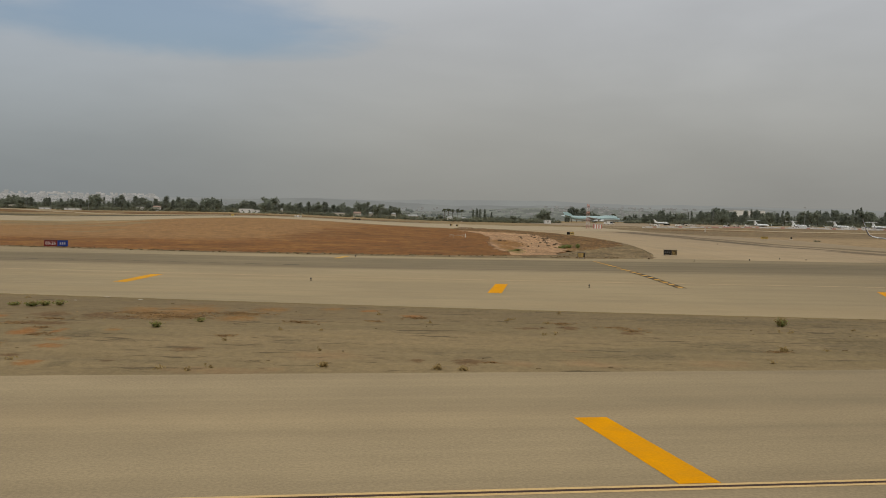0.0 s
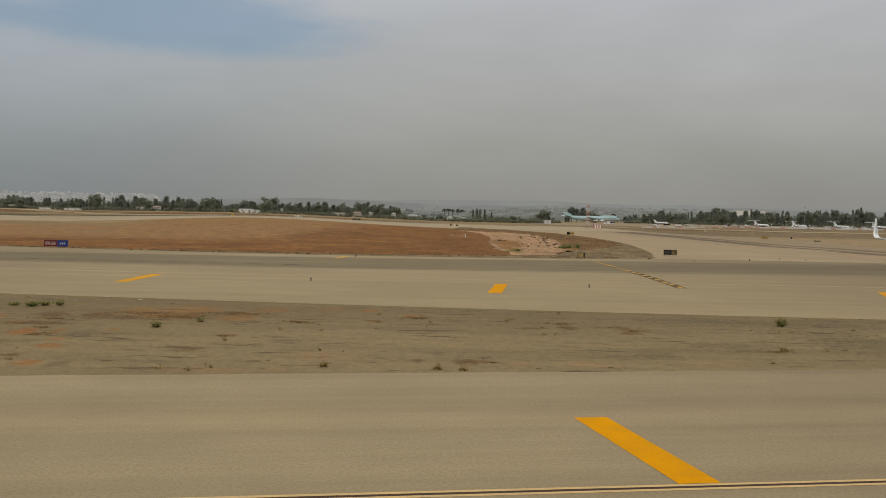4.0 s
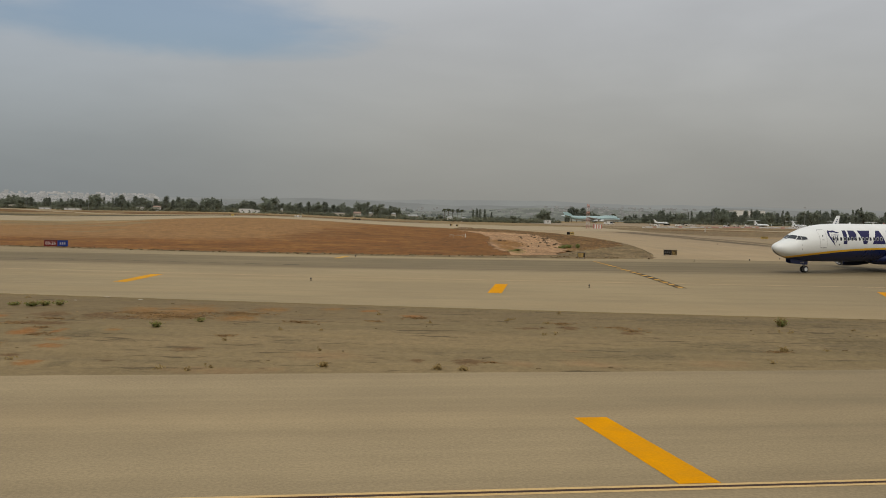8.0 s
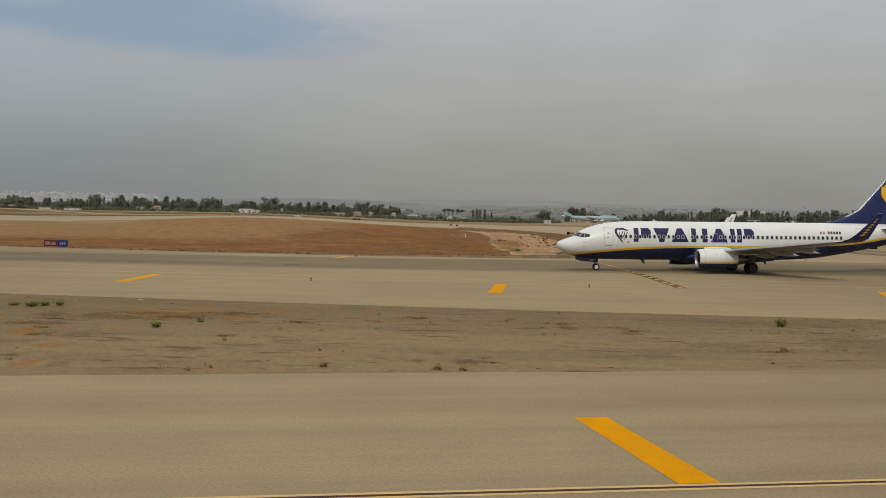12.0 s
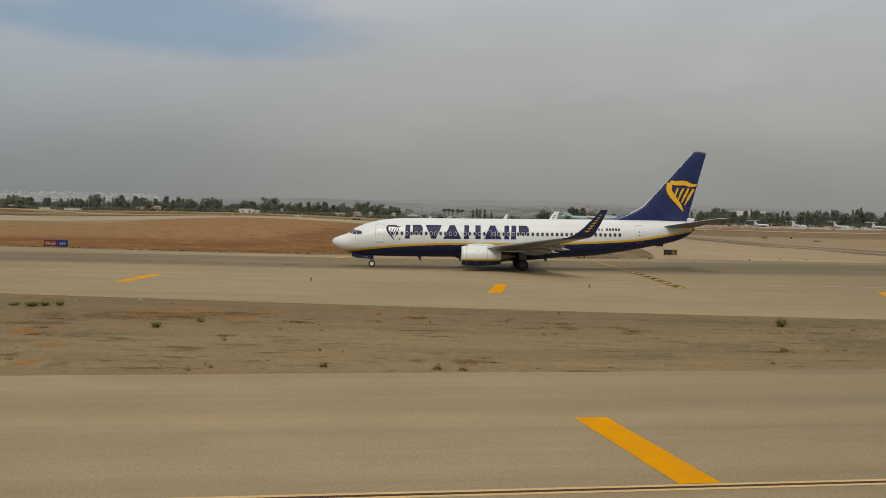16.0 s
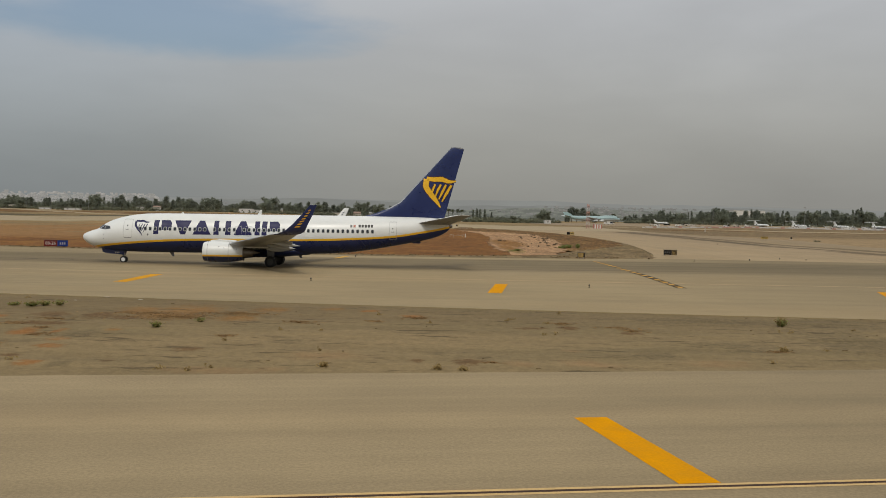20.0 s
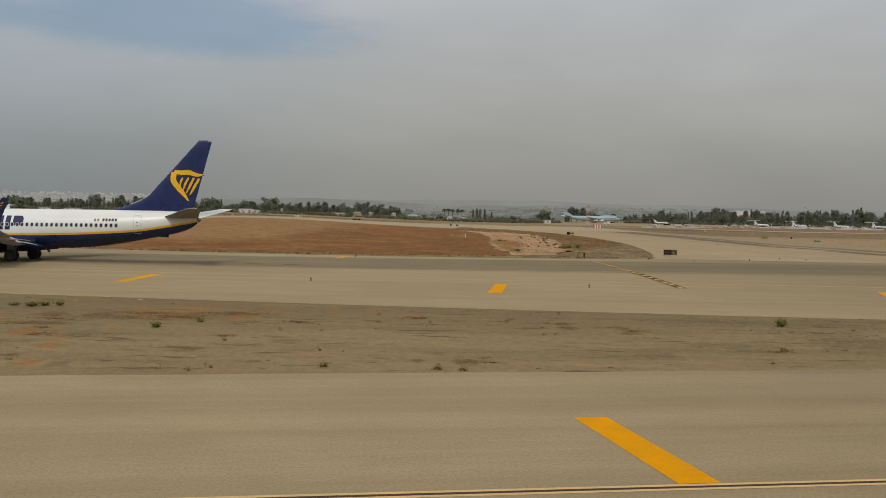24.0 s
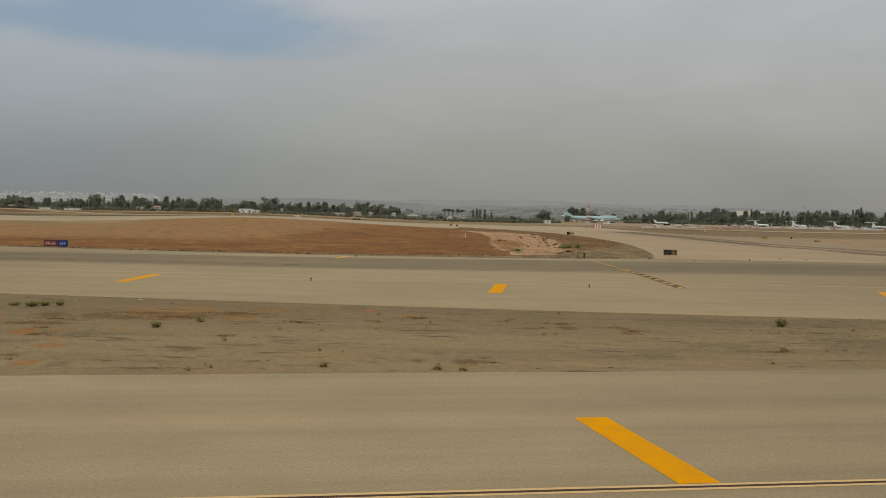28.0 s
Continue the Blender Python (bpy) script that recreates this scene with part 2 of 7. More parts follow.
GREYED = ((-15.9, 46.4, 0.53, 1.77), (-17.3, 43.5, 0.9, 0.71), (-6.4, 45.1, 0.84, 0.91), (-10.6, 37.9, 0.59, 0.43), (-13.4, 37.0, 0.42, 0.77), (12.9, 46.4, 1.96, 1.29), (12.6, 57.9, 4.31, 1.75), (16.8, 57.2, 3.69, 1.46), (8.7, 42.3, 1.05, 1.33), (13.4, 44.5, 1.51, 0.74), (-0.2, 41.8, 0.6, 0.6), (19.2, 48.5, 3.2, 4.5), (21.0, 57.0, 3.4, 3.0))
PINKISH = ((-7.9, 36.2, 2.13, 0.78), (-5.9, 36.8, 0.51, 0.71), (10.7, 40.4, 1.52, 1.1), (5.6, 39.7, 1.22, 1.06), (5.4, 43.5, 0.53, 0.56), (3.0, 39.0, 0.64, 0.68), (-4.4, 40.6, 1.6, 1.6))


def infield(name, turn):
    """Flat grey-tan dry soil: faint drifts, thin dark scores along the taxiway, ragged patches."""
    m, t, b = material(name)
    long = coords(t, True, (0.16, 1, 1), turn)
    wide = coords(t, True, (0.25, 1, 1), turn, (13, 4, 0))
    flat = coords(t, True)
    pebble = noisy(t, flat, 7.5, 5, 0.8)
    clump = noisy(t, coords(t, True, (0.8, 0.5, 1.0), turn, (5, 2, 0)), 3.4, 6, 0.78)
    s = t.nodes.new("ShaderNodeSeparateXYZ")
    link(t, t.nodes.new("ShaderNodeNewGeometry").outputs["Position"], s.inputs[0])
    drift = noisy(t, wide, 0.16, 6, 0.6, 0.5)
    c = blend(t, span(t, drift, 0.36, 0.66), lin(129, 115, 87, K), lin(143, 126, 96, K))
    # the strip beside the far taxiway is darker and greyer
    across = vmath(t, "ADD", vmath(t, "ADD", s.outputs[1], vmath(t, "MULTIPLY", s.outputs[0], -0.03)), vmath(t, "MULTIPLY", vmath(t, "SUBTRACT", drift, 0.5), 16.0))
    c = blend(t, span(t, across, 47.0, 60.0, 0.0, 0.75), c, lin(122, 107, 81, K))
    ragged = vmath(t, "ADD", vmath(t, "MULTIPLY", vmath(t, "SUBTRACT", noisy(t, wide, 1.1, 7, 0.75, 0.6), 0.5), 3.6), vmath(t, "MULTIPLY", vmath(t, "SUBTRACT", clump, 0.5), 5.0))
    for tint, share, inner, spots in (((150, 124, 92), 0.75, -0.4, PINKISH), ((112, 100, 76), 0.75, -0.2, GREYED), ((146, 108, 60), 0.85, -0.5, OCHRE), ((106, 80, 50), 0.8, 0.1, BROWNED), ((150, 102, 52), 0.85, -0.3, RUSTY)):
        q = None
        for x, y, rx, ry in spots:
            ex = vmath(t, "DIVIDE", vmath(t, "SUBTRACT", s.outputs[0], x), rx)
            ey = vmath(t, "DIVIDE", vmath(t, "SUBTRACT", s.outputs[1], y), ry)
            one = vmath(t, "ADD", vmath(t, "MULTIPLY", ex, ex), vmath(t, "MULTIPLY", ey, ey))
            q = one if q is None else vmath(t, "MINIMUM", q, one)
        c = blend(t, span(t, vmath(t, "ADD", q, ragged), inner, 1.5, share, 0.0), c, lin(*tint, K))
    # thin scores and root lines, thicker in some stretches than in others
    thick = span(t, noisy(t, wide, 0.22, 4, 0.6), 0.36, 0.56)
    score = noisy(t, long, 1.5, 6, 0.68, 0.5)
    c = blend(t, vmath(t, "MULTIPLY", span(t, score, 0.58, 0.615, 0.0, 0.85), thick), c, lin(86, 74, 54, K))
    short = noisy(t, coords(t, True, (0.5, 1, 1), turn, (2, 8, 0)), 1.5, 6, 0.7, 0.5)
    c = blend(t, vmath(t, "MULTIPLY", span(t, short, 0.60, 0.66, 0.0, 0.7), thick), c, lin(78, 64, 44, K))
    band = noisy(t, long, 0.55, 6, 0.62, 0.4)
    c = blend(t, 1.0, c, span(t, band, 0.34, 0.66, 0.92, 1.07), "MULTIPLY")
    pale = noisy(t, coords(t, True, (0.12, 1, 1), turn, (3, 19, 0)), 1.1, 5, 0.65, 0.4)
    c = blend(t, span(t, pale, 0.6, 0.72, 0.0, 0.4), c, lin(160, 143, 113, K))
    crumb = noisy(t, flat, 3.2, 6, 0.8)
    c = blend(t, span(t, crumb, 0.64, 0.72, 0.0, 0.45), c, lin(96, 78, 54, K))
    c = blend(t, 1.0, c, span(t, pebble, 0.3, 0.7, 0.87, 1.13), "MULTIPLY")
    c = blend(t, 1.0, c, span(t, clump, 0.36, 0.64, 0.90, 1.12), "MULTIPLY")
    link(t, c, b.inputs["Base Color"])
    b.inputs["Roughness"].default_value = 0.95
    b.inputs["Specular IOR Level"].default_value = 0.15
    bump(t, b, crumb, 0.5, 0.04)
    return m


M_INFIELD = infield("infield_soil", 0.5)
M_GROUND = soil("dry_grass_ground", (140, 122, 90), (158, 138, 104), (110, 100, 74), (140, 104, 66), 0.0, 0.4, 0.6, 0.02)
M_RED = soil("red_ploughed_soil", (124, 84, 39), (145, 104, 53), (86, 56, 28), (134, 84, 35), -3.0, 0.6, 0.7, 0.07, 0.9, 0.26, (), ((151, 118, 79), -24.0, -48.0, 186.0, 232.0))
M_TAN = soil("tan_field_soil", (152, 124, 86), (166, 138, 100), (130, 100, 68), (146, 104, 64), 0.0, 0.4, 0.6, 0.02, 0.5, 0.15)
M_SAND = soil("washed_out_sand", (170, 138, 108), (182, 152, 122), (146, 112, 82), (146, 104, 66), 0.0, 0.4, 0.6, 0.06, 0.6, 0.3, (((134, 97, 52), 0.9, ((13.5, 225.0, 3.4, 34.0), (11.4, 185.0, 1.6, 20.0))), ((128, 116, 70), 0.6, ((11.6, 168.0, 1.6, 7.0),))))
M_BROWN = soil("brown_bank_soil", (113, 86, 52), (132, 105, 68), (84, 64, 41), (120, 84, 48), 0.0, 0.4, 0.4, 0.11, 0.8, 0.4)
M_VERGE = soil("grey_verge_soil", (122, 106, 79), (138, 120, 91), (102, 88, 66), (126, 96, 62), 0.0, 0.4, 0.8, 0.16, 0.8, 0.34)
M_GREYFIELD = soil("grey_stony_field", (125, 108, 83), (138, 121, 94), (98, 84, 62), (134, 104, 70), 0.0, 0.4, 0.5, 0.06, 0.8, 0.3, (), ((160, 139, 109), -20.0, -10.0, 430.0, 370.0))
M_DRYGRASS = soil("olive_dry_grass", (90, 84, 64), (104, 95, 72), (74, 70, 54), (126, 96, 62), 0.0, 0.4, 3.0, 0.03, 0.7)
M_YELLOW = coat("road_yellow_paint", lin(226, 158, 0, K), 0.85, 0, 0.08, 1.0, 0.06, 14, 0.002, True, (1, 1, 1), 0.04)
M_YELLOW2 = coat("dusty_yellow_paint", lin(220, 162, 40, K), 0.85, 0, 0.12, 1.0, 0.1, 8, 0.002, True, (1, 1, 1), 0.04)
M_FADED = coat("faded_line_paint", lin(192, 168, 136, K), 0.85, 0, 0.2, 0.6, 0.12, 8, 0, True, (1, 1, 1), 0.2)
M_CREAM = coat("cream_line_paint", lin(214, 184, 132, K), 0.75, 0, 0.08, 0.8, 0.08, 14, 0.002, True, (1, 1, 1), 0.2)
M_TAR = coat("dark_brown_line_paint", lin(72, 52, 40, K), 0.8, 0, 0.15, 0.8, 0.1, 14, 0.002, True, (1, 1, 1), 0.2)
M_LADDER = coat("ladder_black_paint", lin(38, 33, 26, K), 0.8, 0, 0.15, 0.8, 0.1, 6, 0, True, (1, 1, 1), 0.2)
M_WORNDASH = coat("worn_dash_paint", lin(76, 66, 50, K), 0.85, 0, 0.25, 0.5, 0.15, 6, 0, True, (1, 1, 1), 0.2)
M_LYEL = coat("ladder_yellow_paint", lin(212, 166, 70, K), 0.8, 0, 0.15, 0.8, 0.1, 6, 0, True, (1, 1, 1), 0.2)

M_WHITE = coat("white_aircraft_paint", (0.655, 0.66, 0.637, 1), 0.36, 0, 0.03, 0.5, 0.015, 9)
M_NAVY = coat("navy_aircraft_paint", (0.0095, 0.0195, 0.088, 1), 0.3, 0, 0.1, 0.6, 0.03, 9)
M_LETTER = coat("navy_lettering_film", (0.016, 0.016, 0.070, 1), 0.5, 0, 0.1, 0.6, 0.03, 9, 0, False, (1, 1, 1), 0.25)
M_GOLD = coat("yellow_aircraft_paint", (0.72, 0.40, 0.015, 1), 0.35, 0, 0.06, 0.6, 0.03, 9)
M_MAROON = coat("dark_maroon_paint", (0.05, 0.016, 0.014, 1), 0.4, 0, 0.08, 0.6, 0.03, 9)
M_GREY = coat("grey_aircraft_paint", (0.36, 0.365, 0.36, 1), 0.4, 0, 0.08, 0.6, 0.04, 9)
M_METAL = coat("bare_metal", (0.36, 0.36, 0.36, 1), 0.45, 1.0, 0.08, 2.0, 0.03, 20)
M_STEEL = coat("gear_steel", (0.42, 0.42, 0.41, 1), 0.42, 0.6, 0.12, 3.0, 0.05, 20)
M_HOT = coat("heat_stained_metal", (0.19, 0.17, 0.15, 1), 0.4, 0.9, 0.2, 3.0, 0.05, 20)
M_TYRE = coat("tyre_rubber", (0.022, 0.021, 0.02, 1), 0.85, 0, 0.2, 3.0, 0.1, 20)
M_DARK = coat("dark_interior", (0.02, 0.02, 0.022, 1), 0.6, 0, 0.2, 2.0, 0.1, 12)
M_SEAM = coat("door_seam_grey", (0.15, 0.15, 0.15, 1), 0.5, 0, 0.1, 2.0, 0.05, 12)
M_SCUFFSHADE = coat("sooty_and_shade_grey", (0.16, 0.16, 0.165, 1), 0.55, 0, 0.2, 2.0, 0.08, 12)
M_UNDERSHADE = coat("underside_shade_grey", (0.19, 0.188, 0.185, 1), 0.5, 0, 0.12, 1.0, 0.05, 12)
M_TEAL = coat("pale_teal_paint", (0.27, 0.37, 0.37, 1), 0.35, 0, 0.06, 0.1, 0.03, 2)
M_SILVER = coat("silver_white_paint", (0.48, 0.50, 0.50, 1), 0.35, 0, 0.06, 0.1, 0.03, 2)
M_GLASS, gt, gb = material("dark_window_glass")
gb.inputs["Base Color"].default_value = (0.025, 0.03, 0.035, 1)
gb.inputs["Roughness"].default_value = 0.08
link(gt, span(gt, noisy(gt, coords(gt, False), 3.0), 0.3, 0.7, 0.06, 0.2), gb.inputs["Roughness"])
M_LAMP, lt, lb = material("lit_lamp_lens")
lb.inputs["Base Color"].default_value = (0.8, 0.78, 0.7, 1)
lb.inputs["Emission Color"].default_value = (1.0, 0.9, 0.72, 1)
lb.inputs["Emission Strength"].default_value = 4.0
M_RIMGREY = coat("window_rim_grey", (0.34, 0.34, 0.33, 1), 0.45, 0, 0.06, 2.0, 0.03, 12)

M_BARK = coat("tree_bark", (0.10, 0.075, 0.05, 1), 0.9, 0, 0.25, 1.0, 0.1, 6)


def leaves(name, a, b_):
    m, t, b = material(name)
    v = coords(t, True)
    geo = t.nodes.new("ShaderNodeNewGeometry")
    inf = t.nodes.new("ShaderNodeObjectInfo")
    f = vmath(t, "ADD", vmath(t, "MULTIPLY", geo.outputs["Random Per Island"], 0.6), vmath(t, "MULTIPLY", inf.outputs["Random"], 0.4))
    c = blend(t, f, a, b_)
    c = blend(t, 1.0, c, span(t, noisy(t, v, 0.35, 3), 0.3, 0.7, 0.86, 1.14), "MULTIPLY")
    link(t, c, b.inputs["Base Color"])
    b.inputs["Roughness"].default_value = 0.8
    b.inputs["Specular IOR Level"].default_value = 0.05
    # leaves let some light through
    tr = t.nodes.new("ShaderNodeBsdfTranslucent")
    link(t, c, tr.inputs["Color"])
    mx = t.nodes.new("ShaderNodeMixShader")
    mx.inputs[0].default_value = 0.5
    out = [n for n in t.nodes if n.type == "OUTPUT_MATERIAL"][0]
    link(t, b.outputs[0], mx.inputs[1])
    link(t, tr.outputs[0], mx.inputs[2])
    link(t, mx.outputs[0], out.inputs[0])
    return m


# far trees and scrub: haze is put into these raised base colours
M_LEAF = leaves("broadleaf_foliage", (0.185, 0.202, 0.150, 1), (0.245, 0.262, 0.196, 1))
M_CONIFER = leaves("conifer_foliage", (0.170, 0.186, 0.146, 1), (0.222, 0.240, 0.188, 1))
M_PALM = leaves("palm_foliage", (0.06, 0.07, 0.042, 1), (0.10, 0.105, 0.06, 1))
M_SCRUB = leaves("scrub_foliage", (0.190, 0.200, 0.135, 1), (0.250, 0.256, 0.178, 1))
M_WEED = leaves("weed_foliage", (0.22, 0.235, 0.075, 1), (0.31, 0.305, 0.115, 1))
M_BUSH = leaves("bush_foliage", (0.19, 0.22, 0.07, 1), (0.26, 0.28, 0.10, 1))
M_STRAW = leaves("dry_weed_stalks", (0.28, 0.20, 0.085, 1), (0.38, 0.28, 0.125, 1))
M_RUSTGRASS = leaves("rusty_dead_grass", (0.22, 0.135, 0.060, 1), (0.32, 0.205, 0.095, 1))
M_STONE = coat("dark_stone", (0.105, 0.072, 0.045, 1), 0.95, 0, 0.25, 2.0, 0.1, 8, 0.02, False, (1, 1, 1), 0.05)
M_CLOD = coat("soil_clod", (0.16, 0.115, 0.062, 1), 0.95, 0, 0.25, 2.0, 0.1, 8, 0.02, False, (1, 1, 1), 0.05)
M_WALLW = coat("white_render", (0.50, 0.49, 0.465, 1), 0.85, 0, 0.08, 0.3, 0.04, 4)
M_WALLB = coat("beige_render", (0.42, 0.38, 0.31, 1), 0.85, 0, 0.1, 0.3, 0.04, 4)
M_ROOFR = coat("tile_roof", (0.24, 0.165, 0.125, 1), 0.85, 0, 0.15, 0.6, 0.06, 4)
M_ROOFG = coat("grey_roof", (0.25, 0.25, 0.235, 1), 0.8, 0, 0.1, 0.6, 0.05, 4)
M_PANE = coat("house_window_glass", (0.05, 0.055, 0.06, 1), 0.2, 0, 0.2, 1.0, 0.05, 4)
M_REDP = coat("safety_red_paint", (0.37, 0.15, 0.11, 1), 0.6, 0, 0.1, 1.0, 0.05, 6)
M_WHITEP = coat("safety_white_paint", (0.56, 0.54, 0.50, 1), 0.6, 0, 0.08, 1.0, 0.05, 6)
M_FADEDRED = coat("faded_red_paint", (0.40, 0.22, 0.18, 1), 0.65, 0, 0.1, 1.0, 0.05, 6)
M_FADEDWHITE = coat("faded_white_paint", (0.47, 0.43, 0.40, 1), 0.65, 0, 0.08, 1.0, 0.05, 6)
M_SIGNBLK = coat("sign_black", (0.016, 0.014, 0.012, 1), 0.7, 0, 0.1, 2.0, 0.05, 10, 0, False, (1, 1, 1), 0.1)
M_SIGNRED = coat("sign_red", (0.13, 0.018, 0.016, 1), 0.7, 0, 0.1, 2.0, 0.05, 10, 0, False, (1, 1, 1), 0.15)
M_SIGNBLUE = coat("sign_blue", (0.016, 0.034, 0.18, 1), 0.7, 0, 0.1, 2.0, 0.05, 10, 0, False, (1, 1, 1), 0.15)
M_SIGNYEL = coat("sign_yellow", (0.38, 0.26, 0.07, 1), 0.5, 0, 0.1, 2.0, 0.05, 10)
M_RUST = coat("weathered_sign_back", (0.27, 0.18, 0.055, 1), 0.7, 0, 0.2, 2.0, 0.08, 8)
M_SIGNTXT = coat("sign_lettering", (0.44, 0.42, 0.38, 1), 0.5, 0, 0.05, 2.0, 0.03, 10)
M_POLE = coat("galvanised_pole", (0.34, 0.34, 0.33, 1), 0.5, 0.7, 0.1, 1.0, 0.05, 6)
M_LENS = coat("blue_lamp_lens", (0.012, 0.015, 0.035, 1), 0.7, 0, 0.1, 4.0, 0.05, 20)
M_CONC = coat("pale_concrete", (0.42, 0.39, 0.33, 1), 0.9, 0, 0.12, 0.4, 0.06, 5)


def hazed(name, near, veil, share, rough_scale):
    """Far backdrop: hillside seen through dusty air; the air's light is painted in as emission (veil)."""
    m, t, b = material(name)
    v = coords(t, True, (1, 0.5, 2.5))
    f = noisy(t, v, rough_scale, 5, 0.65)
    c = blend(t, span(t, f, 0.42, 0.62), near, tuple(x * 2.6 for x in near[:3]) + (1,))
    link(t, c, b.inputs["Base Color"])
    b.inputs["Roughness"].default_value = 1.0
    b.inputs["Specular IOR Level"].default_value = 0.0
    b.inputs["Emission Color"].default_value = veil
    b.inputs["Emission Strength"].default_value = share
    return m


# the emitted veil colours paint the haze, for scrub and houses too
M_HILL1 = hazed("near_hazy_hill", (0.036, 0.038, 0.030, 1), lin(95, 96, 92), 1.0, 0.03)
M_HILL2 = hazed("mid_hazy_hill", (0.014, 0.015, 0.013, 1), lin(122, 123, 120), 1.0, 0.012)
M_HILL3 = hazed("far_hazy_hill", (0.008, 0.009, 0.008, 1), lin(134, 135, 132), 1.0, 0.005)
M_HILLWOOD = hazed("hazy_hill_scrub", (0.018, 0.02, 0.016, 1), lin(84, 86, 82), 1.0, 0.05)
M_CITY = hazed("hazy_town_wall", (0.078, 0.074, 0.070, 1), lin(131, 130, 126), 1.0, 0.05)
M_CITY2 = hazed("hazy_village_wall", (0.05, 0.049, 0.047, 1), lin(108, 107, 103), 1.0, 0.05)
M_HUB = coat("dark_wheel_hub", (0.05, 0.048, 0.046, 1), 0.6, 0.2, 0.2, 3.0, 0.05, 20)


# ---- geometry helpers ----
class Geo:
    """Collects vertices and faces, each face with a material slot."""

    def __init__(self):
        self.v, self.f, self.m = [], [], []

    def add(self, verts, faces, mat=0):
        o = len(self.v)
        self.v += [tuple(p) for p in verts]
        self.f += [tuple(i + o for i in f) for f in faces]
        self.m += [mat] * len(faces)
        return self

    def box(self, c, s, mat=0, turn=0.0, bevel=0.0):
        """A box with chamfered vertical and top edges."""
        hx, hy, hz = s[0] / 2, s[1] / 2, s[2] / 2
        e = min(bevel or 0.06 * min(s), 0.45 * min(s))
        rings = []
        for z, k in ((-hz, e), (-hz + e, 0), (hz - e, 0), (hz, e)):
            x, y, q = hx - k, hy - k, e
            rings.append([(x - q, -y, z), (x, -y + q, z), (x, y - q, z), (x - q, y, z), (-x + q, y, z), (-x, y - q, z), (-x, -y + q, z), (-x + q, -y, z)])
        ca, sa = math.cos(radians(turn)), math.sin(radians(turn))
        rings = [[(c[0] + ca * p[0] - sa * p[1], c[1] + sa * p[0] + ca * p[1], c[2] + p[2]) for p in r] for r in rings]
        return self.loft(rings, mat)

    def loft(self, rings, mat=0, caps=True, closed=True):
        n = len(rings[0])
        verts = [p for r in rings for p in r]
        faces = []
        for i in range(len(rings) - 1):
            for j in range(n if closed else n - 1):
                k = (j + 1) % n
                faces.append((i * n + j, i * n + k, (i + 1) * n + k, (i + 1) * n + j))
        if caps:
            faces.append(tuple(range(n - 1, -1, -1)))
            faces.append(tuple((len(rings) - 1) * n + j for j in range(n)))
        return self.add(verts, faces, mat)

    def tube(self, p, q, r0, r1=None, n=8, mat=0):
        p, q = Vector(p), Vector(q)
        r1 = r0 if r1 is None else r1
        d = (q - p).normalized()
        a = d.orthogonal().normalized()
        b = d.cross(a)
        ring = lambda c, r: [c + r * (math.cos(2 * math.pi * i / n) * a + math.sin(2 * math.pi * i / n) * b) for i in range(n)]
        return self.loft([ring(p, r0), ring(q, r1)], mat)

    def lathe(self, prof, n=20, axis="x", at=(0, 0, 0), mat=0, caps=True):
        """prof: (along, radius) pairs turned round an axis through at."""
        rings = []
        for s, r in prof:
            ring = []
            for i in range(n):
                c, d = r * math.cos(2 * math.pi * i / n), r * math.sin(2 * math.pi * i / n)
                p = {"x": (s, c, d), "y": (d, s, c), "z": (c, d, s)}[axis]
                ring.append((p[0] + at[0], p[1] + at[1], p[2] + at[2]))
            rings.append(ring)
        return self.loft(rings, mat, caps)

    def mesh(self, name, mats, smooth=35.0):
        me = bpy.data.meshes.new(name)
        me.from_pydata(self.v, [], self.f)
        for mt in mats if isinstance(mats, (list, tuple)) else [mats]:
            me.materials.append(mt)
        me.polygons.foreach_set("material_index", self.m)
        bm = bmesh.new()
        bm.from_mesh(me)
        bmesh.ops.recalc_face_normals(bm, faces=bm.faces)
        bm.to_mesh(me)
        bm.free()
        if smooth:
            me.polygons.foreach_set("use_smooth", [True] * len(me.polygons))
            me.set_sharp_from_angle(angle=radians(smooth))
        return me


def part(name, geo, mats, parent, label="", smooth=35.0):
    ob = new(name, geo if isinstance(geo, bpy.types.Mesh) else geo.mesh(name, mats, smooth))
    ob.parent = parent
    return tagged(ob, label)


def thing(name, m, label, category, group="", kind=""):
    ob = new(name)
    ob.matrix_world = m
    return tagged(ob, label, category, group, kind)


def solo(name, geo, mats, label, category, group="", kind="", smooth=35.0):
    ob = new(name, geo.mesh(name, mats, smooth))
    return tagged(ob, label, category, group, kind)


def step(v, a, b):
    t = min(1.0, max(0.0, (v - a) / (b - a)))
    return t * t * (3 - 2 * t)


def height(x, y):
    """The lie of the land: a low swell behind the red field, and rising ground far off."""
    z = 3.4 * math.exp(-((x + 0.18 * y) / (0.115 * y + 1)) ** 2) * step(y, 190, 500) if y > 190 else 0.0
    z += 6.5 * step(y, 800, 1250) * (1 - step(x, -350, 60)) * (1 - 0.5 * math.exp(-((x + 0.18 * y) / 200) ** 2))
    z += 1.7 * step(y, 560, 790) * step(x, 120, 250)
    if 80 < y < 146:   # crown of the far taxiway
        z += (0.27 * step(x, -5, 46) * (1 - step(x, 52, 74)) + 0.11 * step(-x, 20, 42)) * (1 - step(abs(y - 113), 10, 30))
    if y > 170 and y < 1500:
        z += 0.16 * noise.noise(Vector((x * 0.03, y * 0.02, 1))) * step(y, 170, 260)
    return z


